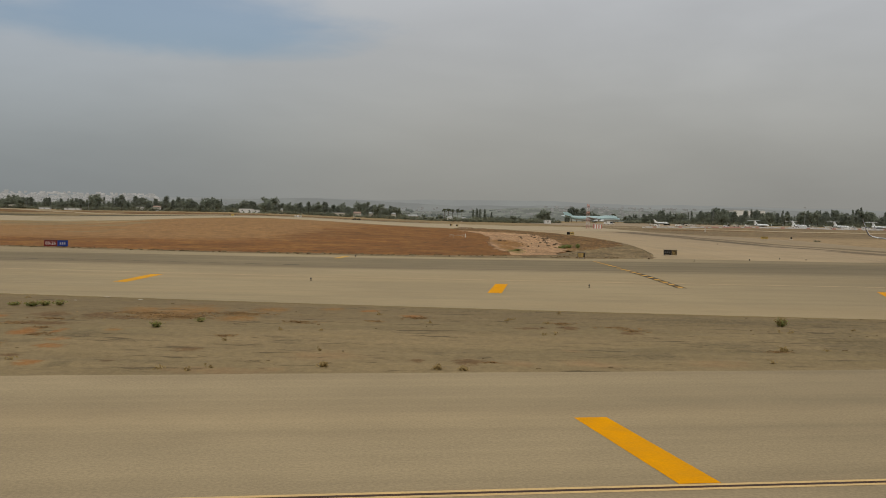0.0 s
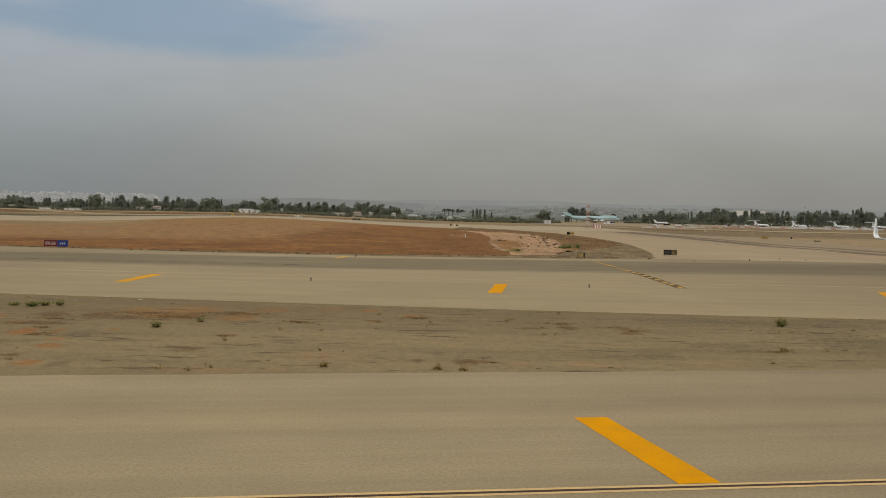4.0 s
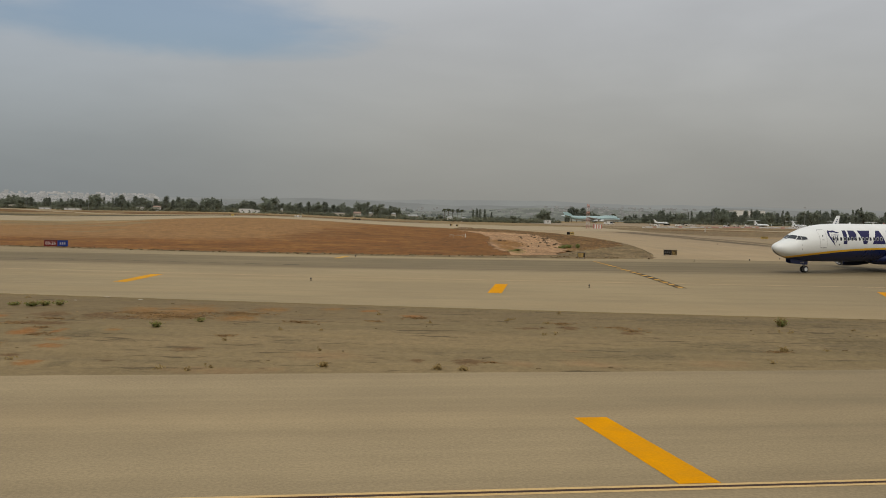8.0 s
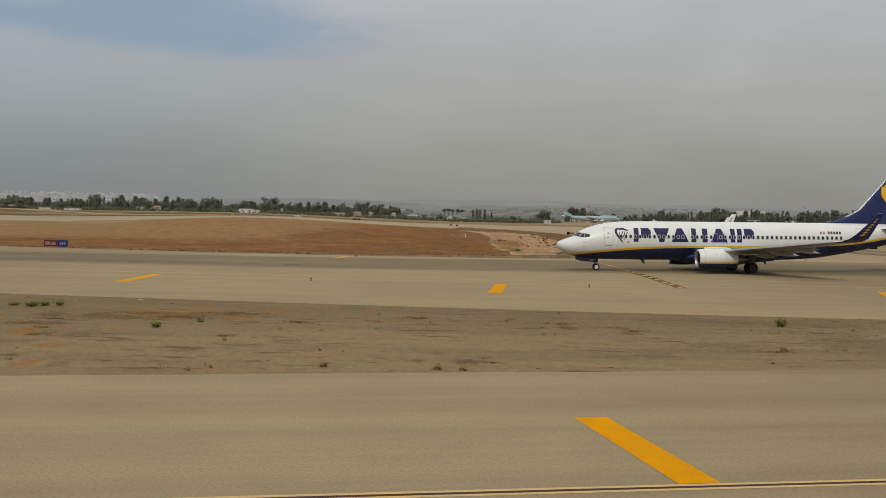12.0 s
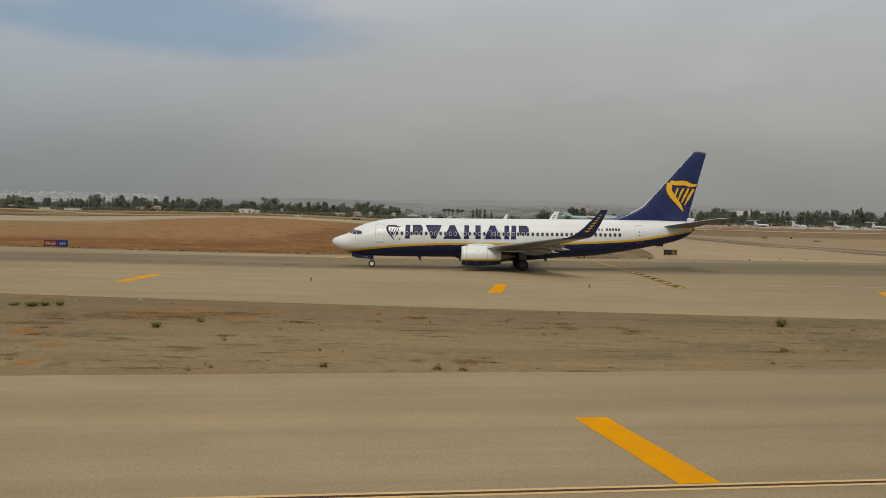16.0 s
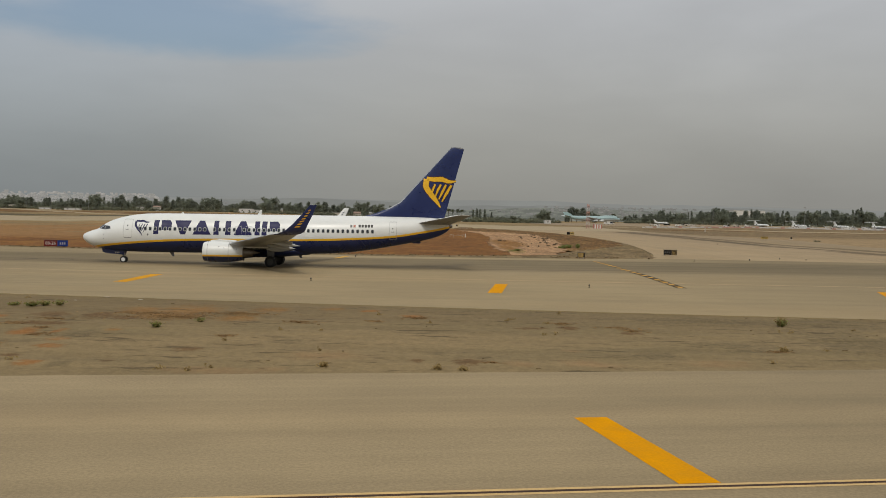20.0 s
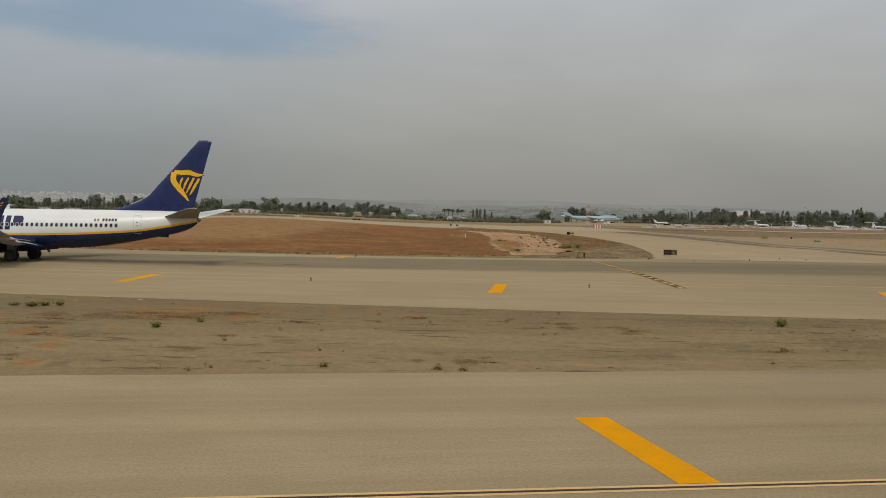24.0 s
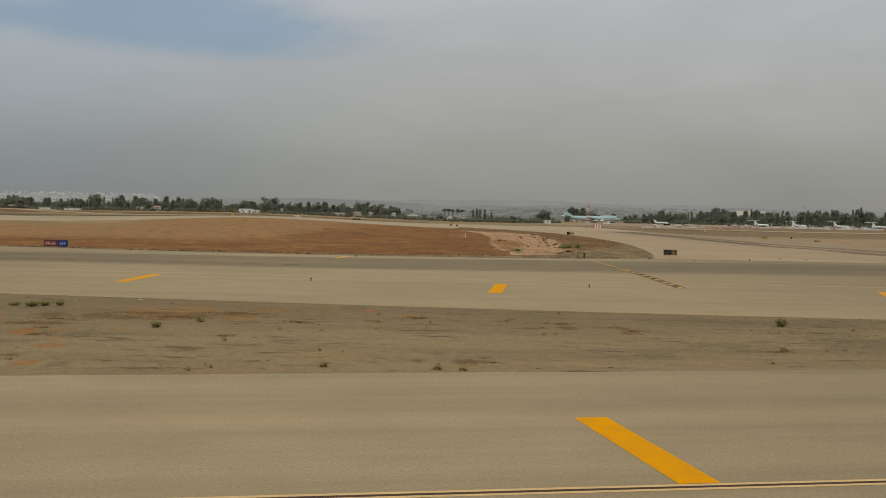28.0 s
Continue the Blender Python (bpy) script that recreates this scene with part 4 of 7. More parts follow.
def build_airliner():
    xs = [0.0, 0.05, 0.12, 0.25, 0.45, 0.7, 1.0, 1.3, 1.6, 1.9, 2.05, 2.2, 2.35, 2.55, 2.9, 3.3, 3.8, 4.4, 5.0, 5.8, 6.5] + [7.5 + i * 1.25 for i in range(12)] + [22.5, 23.5, 24.6, 25.5, 26.5, 27.5, 28.5, 29.5, 30.4, 31.4, 32.4, 33.3, 34.3, 35.2, 35.9, 36.6, 37.1, 37.5, 37.7, 37.8]
    g = banded(xs, lambda x: (*fus(x), 0.0), lambda x: hermite(S_X, S_Z, x), 0.21)
    part("fuselage", g, [M_WHITE, M_NAVY, M_GOLD], airliner, "white fuselage, navy belly, yellow stripe between", 50)
    # belly fairing between the wheels
    g = Geo()
    rings = []
    for x, w, d in ((12.9, 0.3, 0.0), (13.3, 0.9, 0.16), (13.9, 1.4, 0.28), (14.8, 1.7, 0.34), (17, 1.9, 0.36), (20, 1.9, 0.32), (21.4, 1.5, 0.2), (22.6, 0.8, 0.08), (23.4, 0.3, 0.01)):
        rings.append([(x - OX, w * math.cos(a), 1.55 + tilt(x) + (0.38 + d + 0.04) * math.sin(a)) for a in [math.pi * (1 + i / 14) for i in range(15)] + [0.3, 1.2, 1.9, 2.8]])
    g.loft(rings, 0)
    part("belly_fairing", g, M_NAVY, airliner, "navy fairing under the wing roots")
    # radome joint and lower tail bumper
    g = Geo().box((34.4 - OX, 0, 2.56 + tilt(34)), (0.9, 0.2, 0.25), 0, 0, 0.09)
    part("tail_bumper", g, M_NAVY, airliner)
    g = Geo().lathe([(37.6 - OX, 0.26), (37.95 - OX, 0.22), (38.1 - OX, 0.12)], 14, "x", (0, 0, 4.28 + tilt(37.8)))
    part("exhaust_cone", g, M_HOT, airliner, "heat-stained tail exhaust")

    # wings
    for side in (-1, 1):
        g = Geo().loft(wing_rings(WING, side), 0)
        wing = part("wing", g, M_GREY, airliner, "grey swept wing", 40)
        n = len(foil())
        g = Geo()
        g.loft(wing_rings(TIP, side), 0)
        for i in range(len(g.f)):
            j = i % n
            g.m[i] = 0 if j < 9 else 1
        part("winglet", g, [M_WHITE, M_NAVY], wing, "tall blended winglet, navy outside and white inside", 40)
        # lettering on the outer and inner face as plain bars
        for k in range(7):
            z = 4.25 + k * 0.24
            t = np.interp(z, [s[1] for s in TIP], range(len(TIP)))
            i = min(len(TIP) - 2, int(t))
            a, b, f = TIP[i], TIP[i + 1], t - int(t)
            mid = [a[q] + (b[q] - a[q]) * f for q in range(6)]
            for face, mt in ((1, M_GOLD), (-1, M_NAVY)):
                y = mid[0] + face * (0.045 * mid[3] + 0.012)
                g = Geo()
                x0, x1 = mid[2] + mid[3] * 0.32, mid[2] + mid[3] * 0.60
                pts = [(x0 - OX, side * y, z - 0.02), (x1 - OX, side * y, z + 0.03), (x1 + 0.10 - OX, side * (y + 0.028), z + 0.14), (x0 + 0.10 - OX, side * (y + 0.028), z + 0.09)]
                g.add(pts, [(0, 1, 2, 3)])
                part("lettering_bar", g, mt, wing, "", 0)
        # bare metal leading edge
        g = Geo()
        secs = [gauge(l, WING) for l in (2.2, 3.6)], [gauge(l, WING) for l in (6.2, 9, 12, 16.4)]
        for grp in secs:
            rings = []
            for lat, z, x, ch, th, cant in grp:
                ring = []
                for u, t in foil(9)[5:14]:
                    ring.append((x + ch * u - OX - 0.012, side * lat, z + t * th * ch * 1.05))
                rings.append(ring)
            g.loft(rings, 0, caps=False, closed=False)
        part("slat", g, M_METAL, wing, "bare metal leading edge")
        # lit landing light in the wing root
        part("landing_light", Geo().lathe([(14.42 - OX, 0.02), (14.44 - OX, 0.06), (14.54 - OX, 0.08), (14.66 - OX, 0.06)], 12, "x", (0, side * 2.1, 2.07)), M_LAMP, wing, "lit landing light in the wing root")
        # flap track fairings
        for lat, ln, r in ((4.6, 2.6, 0.27), (7.6, 2.9, 0.24), (10.6, 2.6, 0.2)):
            _, z, x, ch, th, _ = gauge(lat, WING)
            at = (x + ch * 0.62 - OX, side * lat, z - 0.22)
            g = Geo()
            rings = []
            for s in np.linspace(0, 1, 11):
                rad = r * (math.sin(math.pi * min(1, s * 1.05 + 0.02)) ** 0.7 if s < 0.97 else 0.03)
                rings.append([(at[0] + s * ln, at[1] + 0.6 * rad * math.cos(q), at[2] - 0.10 * s * ln + rad * math.sin(q)) for q in [2 * math.pi * i / 10 for i in range(10)]])
            g.loft(rings, 0)
            part("flap_fairing", g, M_GREY, wing, "pale pointed flap-track fairing", 50)
        # flap, let down a little
        for l0, l1 in ((2.2, 5.6), (6.1, 11.6)):
            rings = []
            for lat in (l0, l1):
                _, z, x, ch, th, _ = gauge(lat, WING)
                c2 = ch * 0.2
                x0, z0 = x + ch * 0.88, z - 0.09
                rings.append([(x0 + c2 * u - OX, side * lat, z0 + t * 0.14 * c2 - 0.22 * c2 * u) for u, t in foil(5)])
            part("flap", Geo().loft(rings, 0), M_GREY, wing, "", 40)
        # engine
        ey, EZ = side * 4.83, 1.46
        prof = ((13.47, 0.84), (13.5, 0.93), (13.62, 0.985), (13.92, 1.03), (14.52, 1.06), (15.22, 1.06), (16.02, 1.03), (16.72, 0.96), (17.32, 0.86), (17.42, 0.83))
        px, pr = [p[0] for p in prof], [p[1] for p in prof]

        def nac(x):
            r = hermite(px, pr, x)
            return (EZ - r * 0.95, EZ + r, r * 1.02, ey)

        g = banded([13.47, 13.5, 13.55, 13.62, 13.72, 13.92, 14.22, 14.52, 14.92, 15.32, 15.72, 16.12, 16.52, 16.92, 17.22, 17.42], nac, lambda x: EZ - 0.27, 0.15, 26, 16)
        g.f, g.m = g.f[:-2], g.m[:-2]
        engine = part("engine", g, [M_WHITE, M_NAVY, M_GOLD], airliner, "white engine cowl with yellow line and navy underside", 50)
        z0 = EZ + tilt(14)
        g = Geo().lathe([(13.47 - OX, 0.84), (13.46 - OX, 0.80), (13.52 - OX, 0.77), (13.72 - OX, 0.76)], 32, "x", (0, ey, z0), 0, False)
        part("inlet_lip", g, M_STEEL, engine, "dull metal inlet lip")
        g = Geo().lathe([(13.72 - OX, 0.76), (14.42 - OX, 0.78), (14.47 - OX, 0.05)], 32, "x", (0, ey, z0), 0, False)
        part("inlet_duct", g, M_HUB, engine)
        g = Geo()
        for i in range(24):
            a, w = 2 * math.pi * i / 24, 0.11
            pts = []
            for r, dx, tw in ((0.2, 0.0, 0.05), (0.76, 0.12, 0.1)):
                for s in (-1, 1):
                    b = a + s * tw / r * 0.6
                    pts.append((14.27 + s * 0.06 + dx * 0.3 - OX, ey + r * math.cos(b), z0 + r * math.sin(b)))
            g.add(pts, [(0, 1, 3, 2)])
        part("fan", g, M_HOT, engine, "dark fan blades", 0)
        g = Geo().lathe([(13.94 - OX, 0.02), (14.02 - OX, 0.1), (14.3 - OX, 0.23)], 16, "x", (0, ey, z0))
        part("spinner", g, M_SCUFFSHADE, engine)
        g = Geo().lathe([(17.4 - OX, 0.83), (17.32 - OX, 0.8), (16.82 - OX, 0.62)], 28, "x", (0, ey, z0), 0, False)
        part("fan_nozzle", g, M_SCUFFSHADE, engine)
        g = Geo().lathe([(16.62 - OX, 0.62), (17.62 - OX, 0.55), (18.32 - OX, 0.42), (18.3 - OX, 0.38), (17.92 - OX, 0.3)], 22, "x", (0, ey, z0), 0, False)
        part("core_nozzle", g, M_HOT, engine, "heat-stained core nozzle")
        g = Geo().lathe([(17.82 - OX, 0.3), (18.52 - OX, 0.18), (18.97 - OX, 0.03)], 16, "x", (0, ey, z0))
        part("exhaust_plug", g, M_HOT, engine)
        # pylon
        g = Geo()
        rings = []
        for x, zt, zb, w in ((14.12, 2.66, 2.5, 0.05), (15.02, 2.74, 2.3, 0.2), (16.22, 2.72, 2.0, 0.26), (17.42, 2.5, 1.95, 0.26), (18.82, 2.3, 1.95, 0.18), (19.82, 2.15, 2.0, 0.04)):
            rings.append([(x - OX, ey + sx * w, z) for sx, z in ((-1, zb), (1, zb), (1, zt - 0.08), (0.4, zt), (-0.4, zt), (-1, zt - 0.08))])
        g.loft(rings, 0)
        part("pylon", g, M_WHITE, engine, "white engine pylon")
        # joints between the cowl panels
        for x in (13.98, 16.05):
            rings = []
            for q in (x - 0.012, x + 0.012):
                b, t, w, _ = nac(q)
                rings.append([(q - OX, ey + (w + 0.005) * math.cos(a), (b + t) / 2 + ((t - b) / 2 + 0.005) * math.sin(a) + tilt(q)) for a in [2 * math.pi * i / 48 for i in range(48)]])
            part("cowl_joint", Geo().loft(rings, 0, caps=False), M_SEAM, engine, "thin dark joint between cowl panels")
        # small marks on the cowl
        for x, z, s in ((15.12, 1.98, 0.10), (15.62, 1.88, 0.07), (16.82, 1.78, 0.08)):
            b, t, w, _ = nac(x)
            c, h = (b + t) / 2, (t - b) / 2
            y = ey + side * (w * math.sqrt(max(0, 1 - ((z - c) / h) ** 2)) + 0.006)
            g = Geo().box((x - OX, y, z + tilt(x)), (s, 0.012, s))
            part("cowl_latch", g, M_SCUFFSHADE, engine)
        # tailplane
        tail = ((0.0, 4.42, 34.0, 3.9, 0.08, 7), (0.5, 4.48, 34.3, 3.65, 0.08, 7), (7.15, 5.42, 38.5, 1.35, 0.07, 7), (7.25, 5.44, 38.85, 0.8, 0.05, 7))
        tail = tuple((a, z + tilt(36), x, c, t, k) for a, z, x, c, t, k in tail)
        g = Geo().loft(wing_rings(tail, side), 0)
        n = len(foil())
        # lower faces get a darker grey: the underside's shade put into the colour
        g.m = [0 if i % n < 9 else 1 for i in range(len(g.f))]
        stab = part("tailplane", g, [M_WHITE, M_UNDERSHADE], airliner, "tailplane, white above, shade-dark grey below", 40)
        hinge = Geo()
        a, b = gauge(1.0, tail), gauge(7.0, tail)
        hinge.loft([[(s[2] + s[3] * 0.68 + e - OX, side * s[0], s[1] + q * (0.055 * s[3] + 0.006)) for e, q in ((0, 0.45), (0.03, 0.45), (0.03, -0.45), (0, -0.45))] for s in (a, b)], 0)
        part("elevator_gap", hinge, M_SCUFFSHADE, stab)

    # fin and rudder
    def le(z):
        return float(np.interp(z, [5.15, 5.3, 5.6, 6.1, 6.63, 12.44], [28.9, 29.6, 30.5, 31.6, 32.55, 37.8]))

    def te(z):
        return float(np.interp(z, [5.15, 12.44], [37.25, 39.17]))

    zs = [5.1, 5.2, 5.35, 5.6, 5.85, 6.1, 6.35, 6.63, 7.2, 8.5, 10, 11.4, 12.28, 12.44]

    def fin_part(f0, f1):
        rings = []
        for z in zs:
            a, b = le(max(z, 5.15)), te(z)
            ch = b - a
            ring = []
            thick = min(0.10 * ch, 0.44) if z < 12.35 else 0.05 * ch
            us = [f0 + (f1 - f0) * q for q in (0, 0.02, 0.06, 0.14, 0.25, 0.4, 0.6, 0.8, 1.0)]
            for s, row in ((1, us[::-1]), (-1, us)):
                for u2 in row:
                    t2 = float(np.interp(u2, [0, 0.02, 0.1, 0.3, 0.6, 0.85, 1.0], [0.004, 0.25, 0.42, 0.5, 0.36, 0.14, 0.015]))
                    ring.append((a + ch * u2 - OX, s * t2 * thick, z + tilt(36)))
            rings.append(ring)
        return rings

    fin = part("fin", Geo().loft(fin_part(0.0, 0.70), 0), M_NAVY, airliner, "tall navy tail fin", 40)
    rings = [r for r, z in zip(fin_part(0.7001, 1.0), zs) if 5.05 < z < 12.4]
    part("rudder", Geo().loft(rings, 0), M_NAVY, airliner, "navy rudder", 40)
    g = Geo()
    edge = []
    for z in zs[4:]:
        a, ch = le(z), te(z) - le(z)
        th = min(0.10 * ch, 0.44)
        edge.append([(a - 0.012 - OX, 0, z + tilt(36)), (a + 0.02 * ch - OX, 0.26 * th, z + tilt(36)), (a + 0.035 * ch - OX, 0.31 * th, z + tilt(36)), (a + 0.035 * ch - OX, -0.31 * th, z + tilt(36)), (a + 0.02 * ch - OX, -0.26 * th, z + tilt(36))])
    g.loft(edge, 0)
    part("fin_leading_edge", g, M_METAL, fin, "bare metal leading edge of the fin")
    g = Geo().box((38.4 - OX, 0, 12.37 + tilt(36)), (1.25, 0.1, 0.06))
    part("fin_cap", g, M_SCUFFSHADE, fin)

    # emblem of curved gold shapes on the fin (both sides), and in navy behind the front door
    def ribbon(line, widths, n=16):
        c = curve(line, n)
        w = np.interp(np.linspace(0, 1, n), np.linspace(0, 1, len(widths)), widths)
        left, right = [], []
        for i in range(n):
            d = c[min(n - 1, i + 1)] - c[max(0, i - 1)]
            d = d / np.linalg.norm(d)
            nn = np.array([-d[1], d[0]]) * w[i] / 2
            left.append(tuple(c[i] + nn))
            right.append(tuple(c[i] - nn))
        return left, right

    shapes = (([(0.10, 1.0), (0.30, 0.97), (0.55, 0.98), (0.80, 0.90), (1.0, 0.92)], [0.12, 0.16, 0.17, 0.13, 0.03]),
              ([(0.10, 0.98), (0.08, 0.72), (0.24, 0.45), (0.42, 0.2), (0.54, 0.0)], [0.2, 0.2, 0.19, 0.14, 0.04]),
              ([(0.36, 0.80), (0.30, 0.62), (0.29, 0.52)], [0.06, 0.07, 0.035]), ([(0.54, 0.80), (0.44, 0.58), (0.38, 0.38)], [0.065, 0.08, 0.035]),
              ([(0.70, 0.80), (0.58, 0.52), (0.48, 0.28)], [0.07, 0.085, 0.035]), ([(0.86, 0.78), (0.72, 0.5), (0.58, 0.2)], [0.08, 0.095, 0.035]))
    for line, widths in shapes:
        for side in (-1, 1):
            pts = [(35.0 + 3.36 * u, 6.2 + 2.98 * v) for u, v in line]
            for grow, proud, mat, name, label in ((0.13, 0.007, M_MAROON, "emblem_outline", "dark outline of the emblem"), (0.0, 0.014, M_GOLD, "emblem_stroke", "gold curved emblem stroke")):
                left, right = ribbon(pts, [w * 2.9 + grow for w in widths])
                verts = []
                for x, z in left + right:
                    ch = te(z) - le(z)
                    u2 = (x - le(z)) / ch
                    yy = float(np.interp(u2, [0, 0.02, 0.1, 0.3, 0.6, 0.85, 1.0], [0, 0.25, 0.42, 0.5, 0.36, 0.14, 0.015])) * min(0.1 * ch, 0.44)
                    verts.append((x - OX, side * (yy + proud), z + tilt(36)))
                n = len(left)
                part(name, Geo().add(verts, [(i, i + 1, n + i + 1, n + i) for i in range(n - 1)]), mat, fin, label, 0)
        pts = [(5.72 + 1.55 * u, 2.92 + 1.5 * v) for u, v in line]
        left, right = ribbon(pts, [w * 1.15 for w in widths])
        for side in (-1, 1):
            verts = [skin(x, z, side, 0.007) for x, z in left + right]
            n = len(left)
            part("emblem_stroke", Geo().add(verts, [(i, i + 1, n + i + 1, n + i) for i in range(n - 1)]), M_LETTER, airliner, "navy curved emblem stroke", 0)

    # brand lettering as seven plain shapes
    def sheared(pts, x0, w):
        return [(x0 + w * u, 3.08 + 1.42 * v) for u, v in pts]

    post, tile = [(0, 0), (0.27, 0), (0.30, 1), (0.03, 1)], [(0.42, 0.30), (0.86, 0.30), (0.97, 0.45), (0.97, 0.82), (0.86, 1.0), (0.42, 1.0)]
    block = (post, tile)
    drop = ([(0.38, 0), (0.62, 0), (0.92, 1), (0.08, 1)],)
    wedge = ([(0.06, 0), (0.94, 0), (0.62, 1), (0.38, 1)],)
    slab = ([(0, 0), (0.3, 0), (0.3, 1), (0.03, 1)], [(0.66, 0), (0.97, 0), (0.97, 1), (0.66, 1)])
    stem = ([(0, 0), (1, 0), (0.97, 1), (0.03, 1)],)
    x = 7.66
    for pts, w, gap in ((block, 1.9, 0.08), (drop, 2.0, -0.12), (wedge, 2.1, 0.14), (slab, 1.8, 0.14), (wedge, 2.1, 0.14), (stem, 0.52, 0.18), (block, 1.9, 0)):
        for side in (-1, 1):
            for shape in pts:
                decal(sheared(shape, x, w), M_LETTER, "lettering_shape", airliner, side, 0.006, "navy lettering shape on the white side")
        x += w + gap
    # flag marks and registration as bars
    for side in (-1, 1):
        for k, (w, mt) in enumerate(((0.22, M_SEAM), (0.22, M_REDP))):
            decal(rounded(27.75 + 0.33 * k, 4.15, w, 0.26, 0.01, 1), mt, "flag_mark", airliner, side)
        for k in range(5):
            decal(rounded(28.6 + 0.31 * k, 4.17, 0.23, 0.28, 0.02, 1), M_HUB, "registration_bar", airliner, side)

    # cabin windows
    wx = 6.35
    for i in range(48):
        x = wx + i * 0.5015
        if i in (14, 20):
            continue
        for side in (-1, 1):
            w = decal(rounded(x, 3.62, 0.33, 0.42, 0.12, 3), M_RIMGREY, "cabin_window", airliner, side, 0.009)
            decal(rounded(x, 3.62, 0.23, 0.32, 0.09, 3), M_GLASS, "pane", w, side, 0.013, "dark cabin window pane")
    # doors
    for side in (-1, 1):
        door = seam(rounded(5.06, 3.63, 0.92, 1.9, 0.16), 0.04, "front_door", airliner, side, M_RIMGREY)
        decal(rounded(5.02, 3.92, 0.12, 0.16, 0.05), M_GLASS, "door_window", door, side, 0.01)
        decal(rounded(5.0, 3.52, 0.3, 0.06, 0.02), M_SEAM, "door_handle", door, side, 0.01)
        door = seam(rounded(32.0, 3.72, 0.78, 1.85, 0.14), 0.04, "rear_door", airliner, side, M_RIMGREY)
        decal(rounded(31.98, 3.95, 0.1, 0.14, 0.04), M_GLASS, "door_window", door, side, 0.01)
        decal(rounded(31.98, 3.6, 0.28, 0.06, 0.02), M_SEAM, "door_handle", door, side, 0.01)
        decal(rounded(5.06, 2.70, 0.7, 0.07, 0.03), M_SEAM, "door_sill", airliner, side, 0.01, "dark sill under the front door")
        for x in (16.3, 17.35):
            seam(rounded(x, 3.5, 0.62, 1.02, 0.12), 0.035, "overwing_exit", airliner, side, M_RIMGREY)
        decal(rounded(7.1, 3.02, 0.16, 0.2, 0.06), M_SEAM, "service_port", airliner, side)
        decal(rounded(2.55, 2.98, 0.09, 0.09, 0.03), M_SCUFFSHADE, "pitot_port", airliner, side)
        decal(rounded(2.55, 2.55, 0.09, 0.09, 0.03), M_SCUFFSHADE, "pitot_port", airliner, side)

    # flight deck windows: a front pane across the brow, then two at the side
    def brow(x, y, side, proud):
        b, t, w = fus(x)
        return (x - OX, side * y, (b + t) / 2 + (t - b) / 2 * math.sqrt(1 - (y / w) ** 2) + tilt(x) + proud)

    def front(grow, mat, proud, parent, name, label=""):
        corners = [(1.64, 0.05), (2.05, 0.95), (2.42, 0.86), (2.13, 0.05)]
        cx, cy = sum(p[0] for p in corners) / 4, sum(p[1] for p in corners) / 4
        q = [Vector((cx + (x - cx) * grow, max(0.01, cy + (y - cy) * grow))) for x, y in corners]
        g = Geo()
        rows = []
        for i in range(6):
            a, b = q[0].lerp(q[1], i / 5), q[3].lerp(q[2], i / 5)
            rows.append([brow(*a.lerp(b, j / 5), side, proud) for j in range(6)])
        g.loft(rows, 0, caps=False, closed=False)
        return part(name, g, mat, parent, label)

    panes = ([(2.13, 3.52), (2.58, 3.49), (2.62, 3.87), (2.49, 3.88)], [(2.66, 3.48), (3.2, 3.57), (3.12, 3.80), (2.69, 3.87)])
    for side in (-1, 1):
        w = front(1.12, M_SEAM, 0.010, airliner, "flight_deck_window")
        front(1.0, M_GLASS, 0.018, w, "pane", "dark windscreen pane")
        for p in panes:
            cx, cz = sum(q[0] for q in p) / 4, sum(q[1] for q in p) / 4
            big = [(cx + (x - cx) * 1.14, cz + (z - cz) * 1.14) for x, z in p]
            w = decal(big, M_SEAM, "flight_deck_window", airliner, side, 0.008, "", 0.1)
            decal(p, M_GLASS, "pane", w, side, 0.014, "dark flight deck pane", 0.1)

    # aerials and lights
    for x, top, h, ln in ((10.0, True, 0.16, 0.3), (17.9, True, 0.5, 0.42), (8.9, False, 0.42, 0.45), (22.1, False, 0.42, 0.45), (12.8, False, 0.1, 0.25)):
        b, t, _ = fus(x)
        s = 1 if top else -1
        z = (t if top else b) + tilt(x)
        r0 = [(x - OX, -0.03, z - s * 0.03), (x + ln - OX, -0.03, z - s * 0.03), (x + ln - OX, 0.03, z - s * 0.03), (x - OX, 0.03, z - s * 0.03)]
        r1 = [(x + ln * 0.7 - OX, -0.012, z + s * h), (x + ln * 1.15 - OX, -0.012, z + s * h), (x + ln * 1.15 - OX, 0.012, z + s * h), (x + ln * 0.7 - OX, 0.012, z + s * h)]
        part("aerial", Geo().loft([r0, r1], 0), M_WHITE if top else M_SCUFFSHADE, airliner)
    b, t, _ = fus(15.0)
    part("beacon", Geo().lathe([(0, 0.1), (0.1, 0.08), (0.14, 0.02)], 10, "z", (15.0 - OX, 0, t + tilt(15) - 0.01)), M_REDP, airliner, "red beacon on the roof")

    # landing gear
    global WHEELS
    WHEELS = []

    def wheel(x, y, r, w, hub):
        g = Geo()
        prof = [(-w / 2, r * 0.58), (-w / 2, r * 0.82), (-w * 0.40, r * 0.95), (-w * 0.22, r), (w * 0.22, r), (w * 0.40, r * 0.95), (w / 2, r * 0.82), (w / 2, r * 0.58)]
        g.lathe(prof, 28, "y", (0, 0, 0), 0, False)
        ob = part("wheel", g, M_TYRE, airliner, "black tyre on a pale rim")
        ob.matrix_local = pose(x, y, r)
        g = Geo()
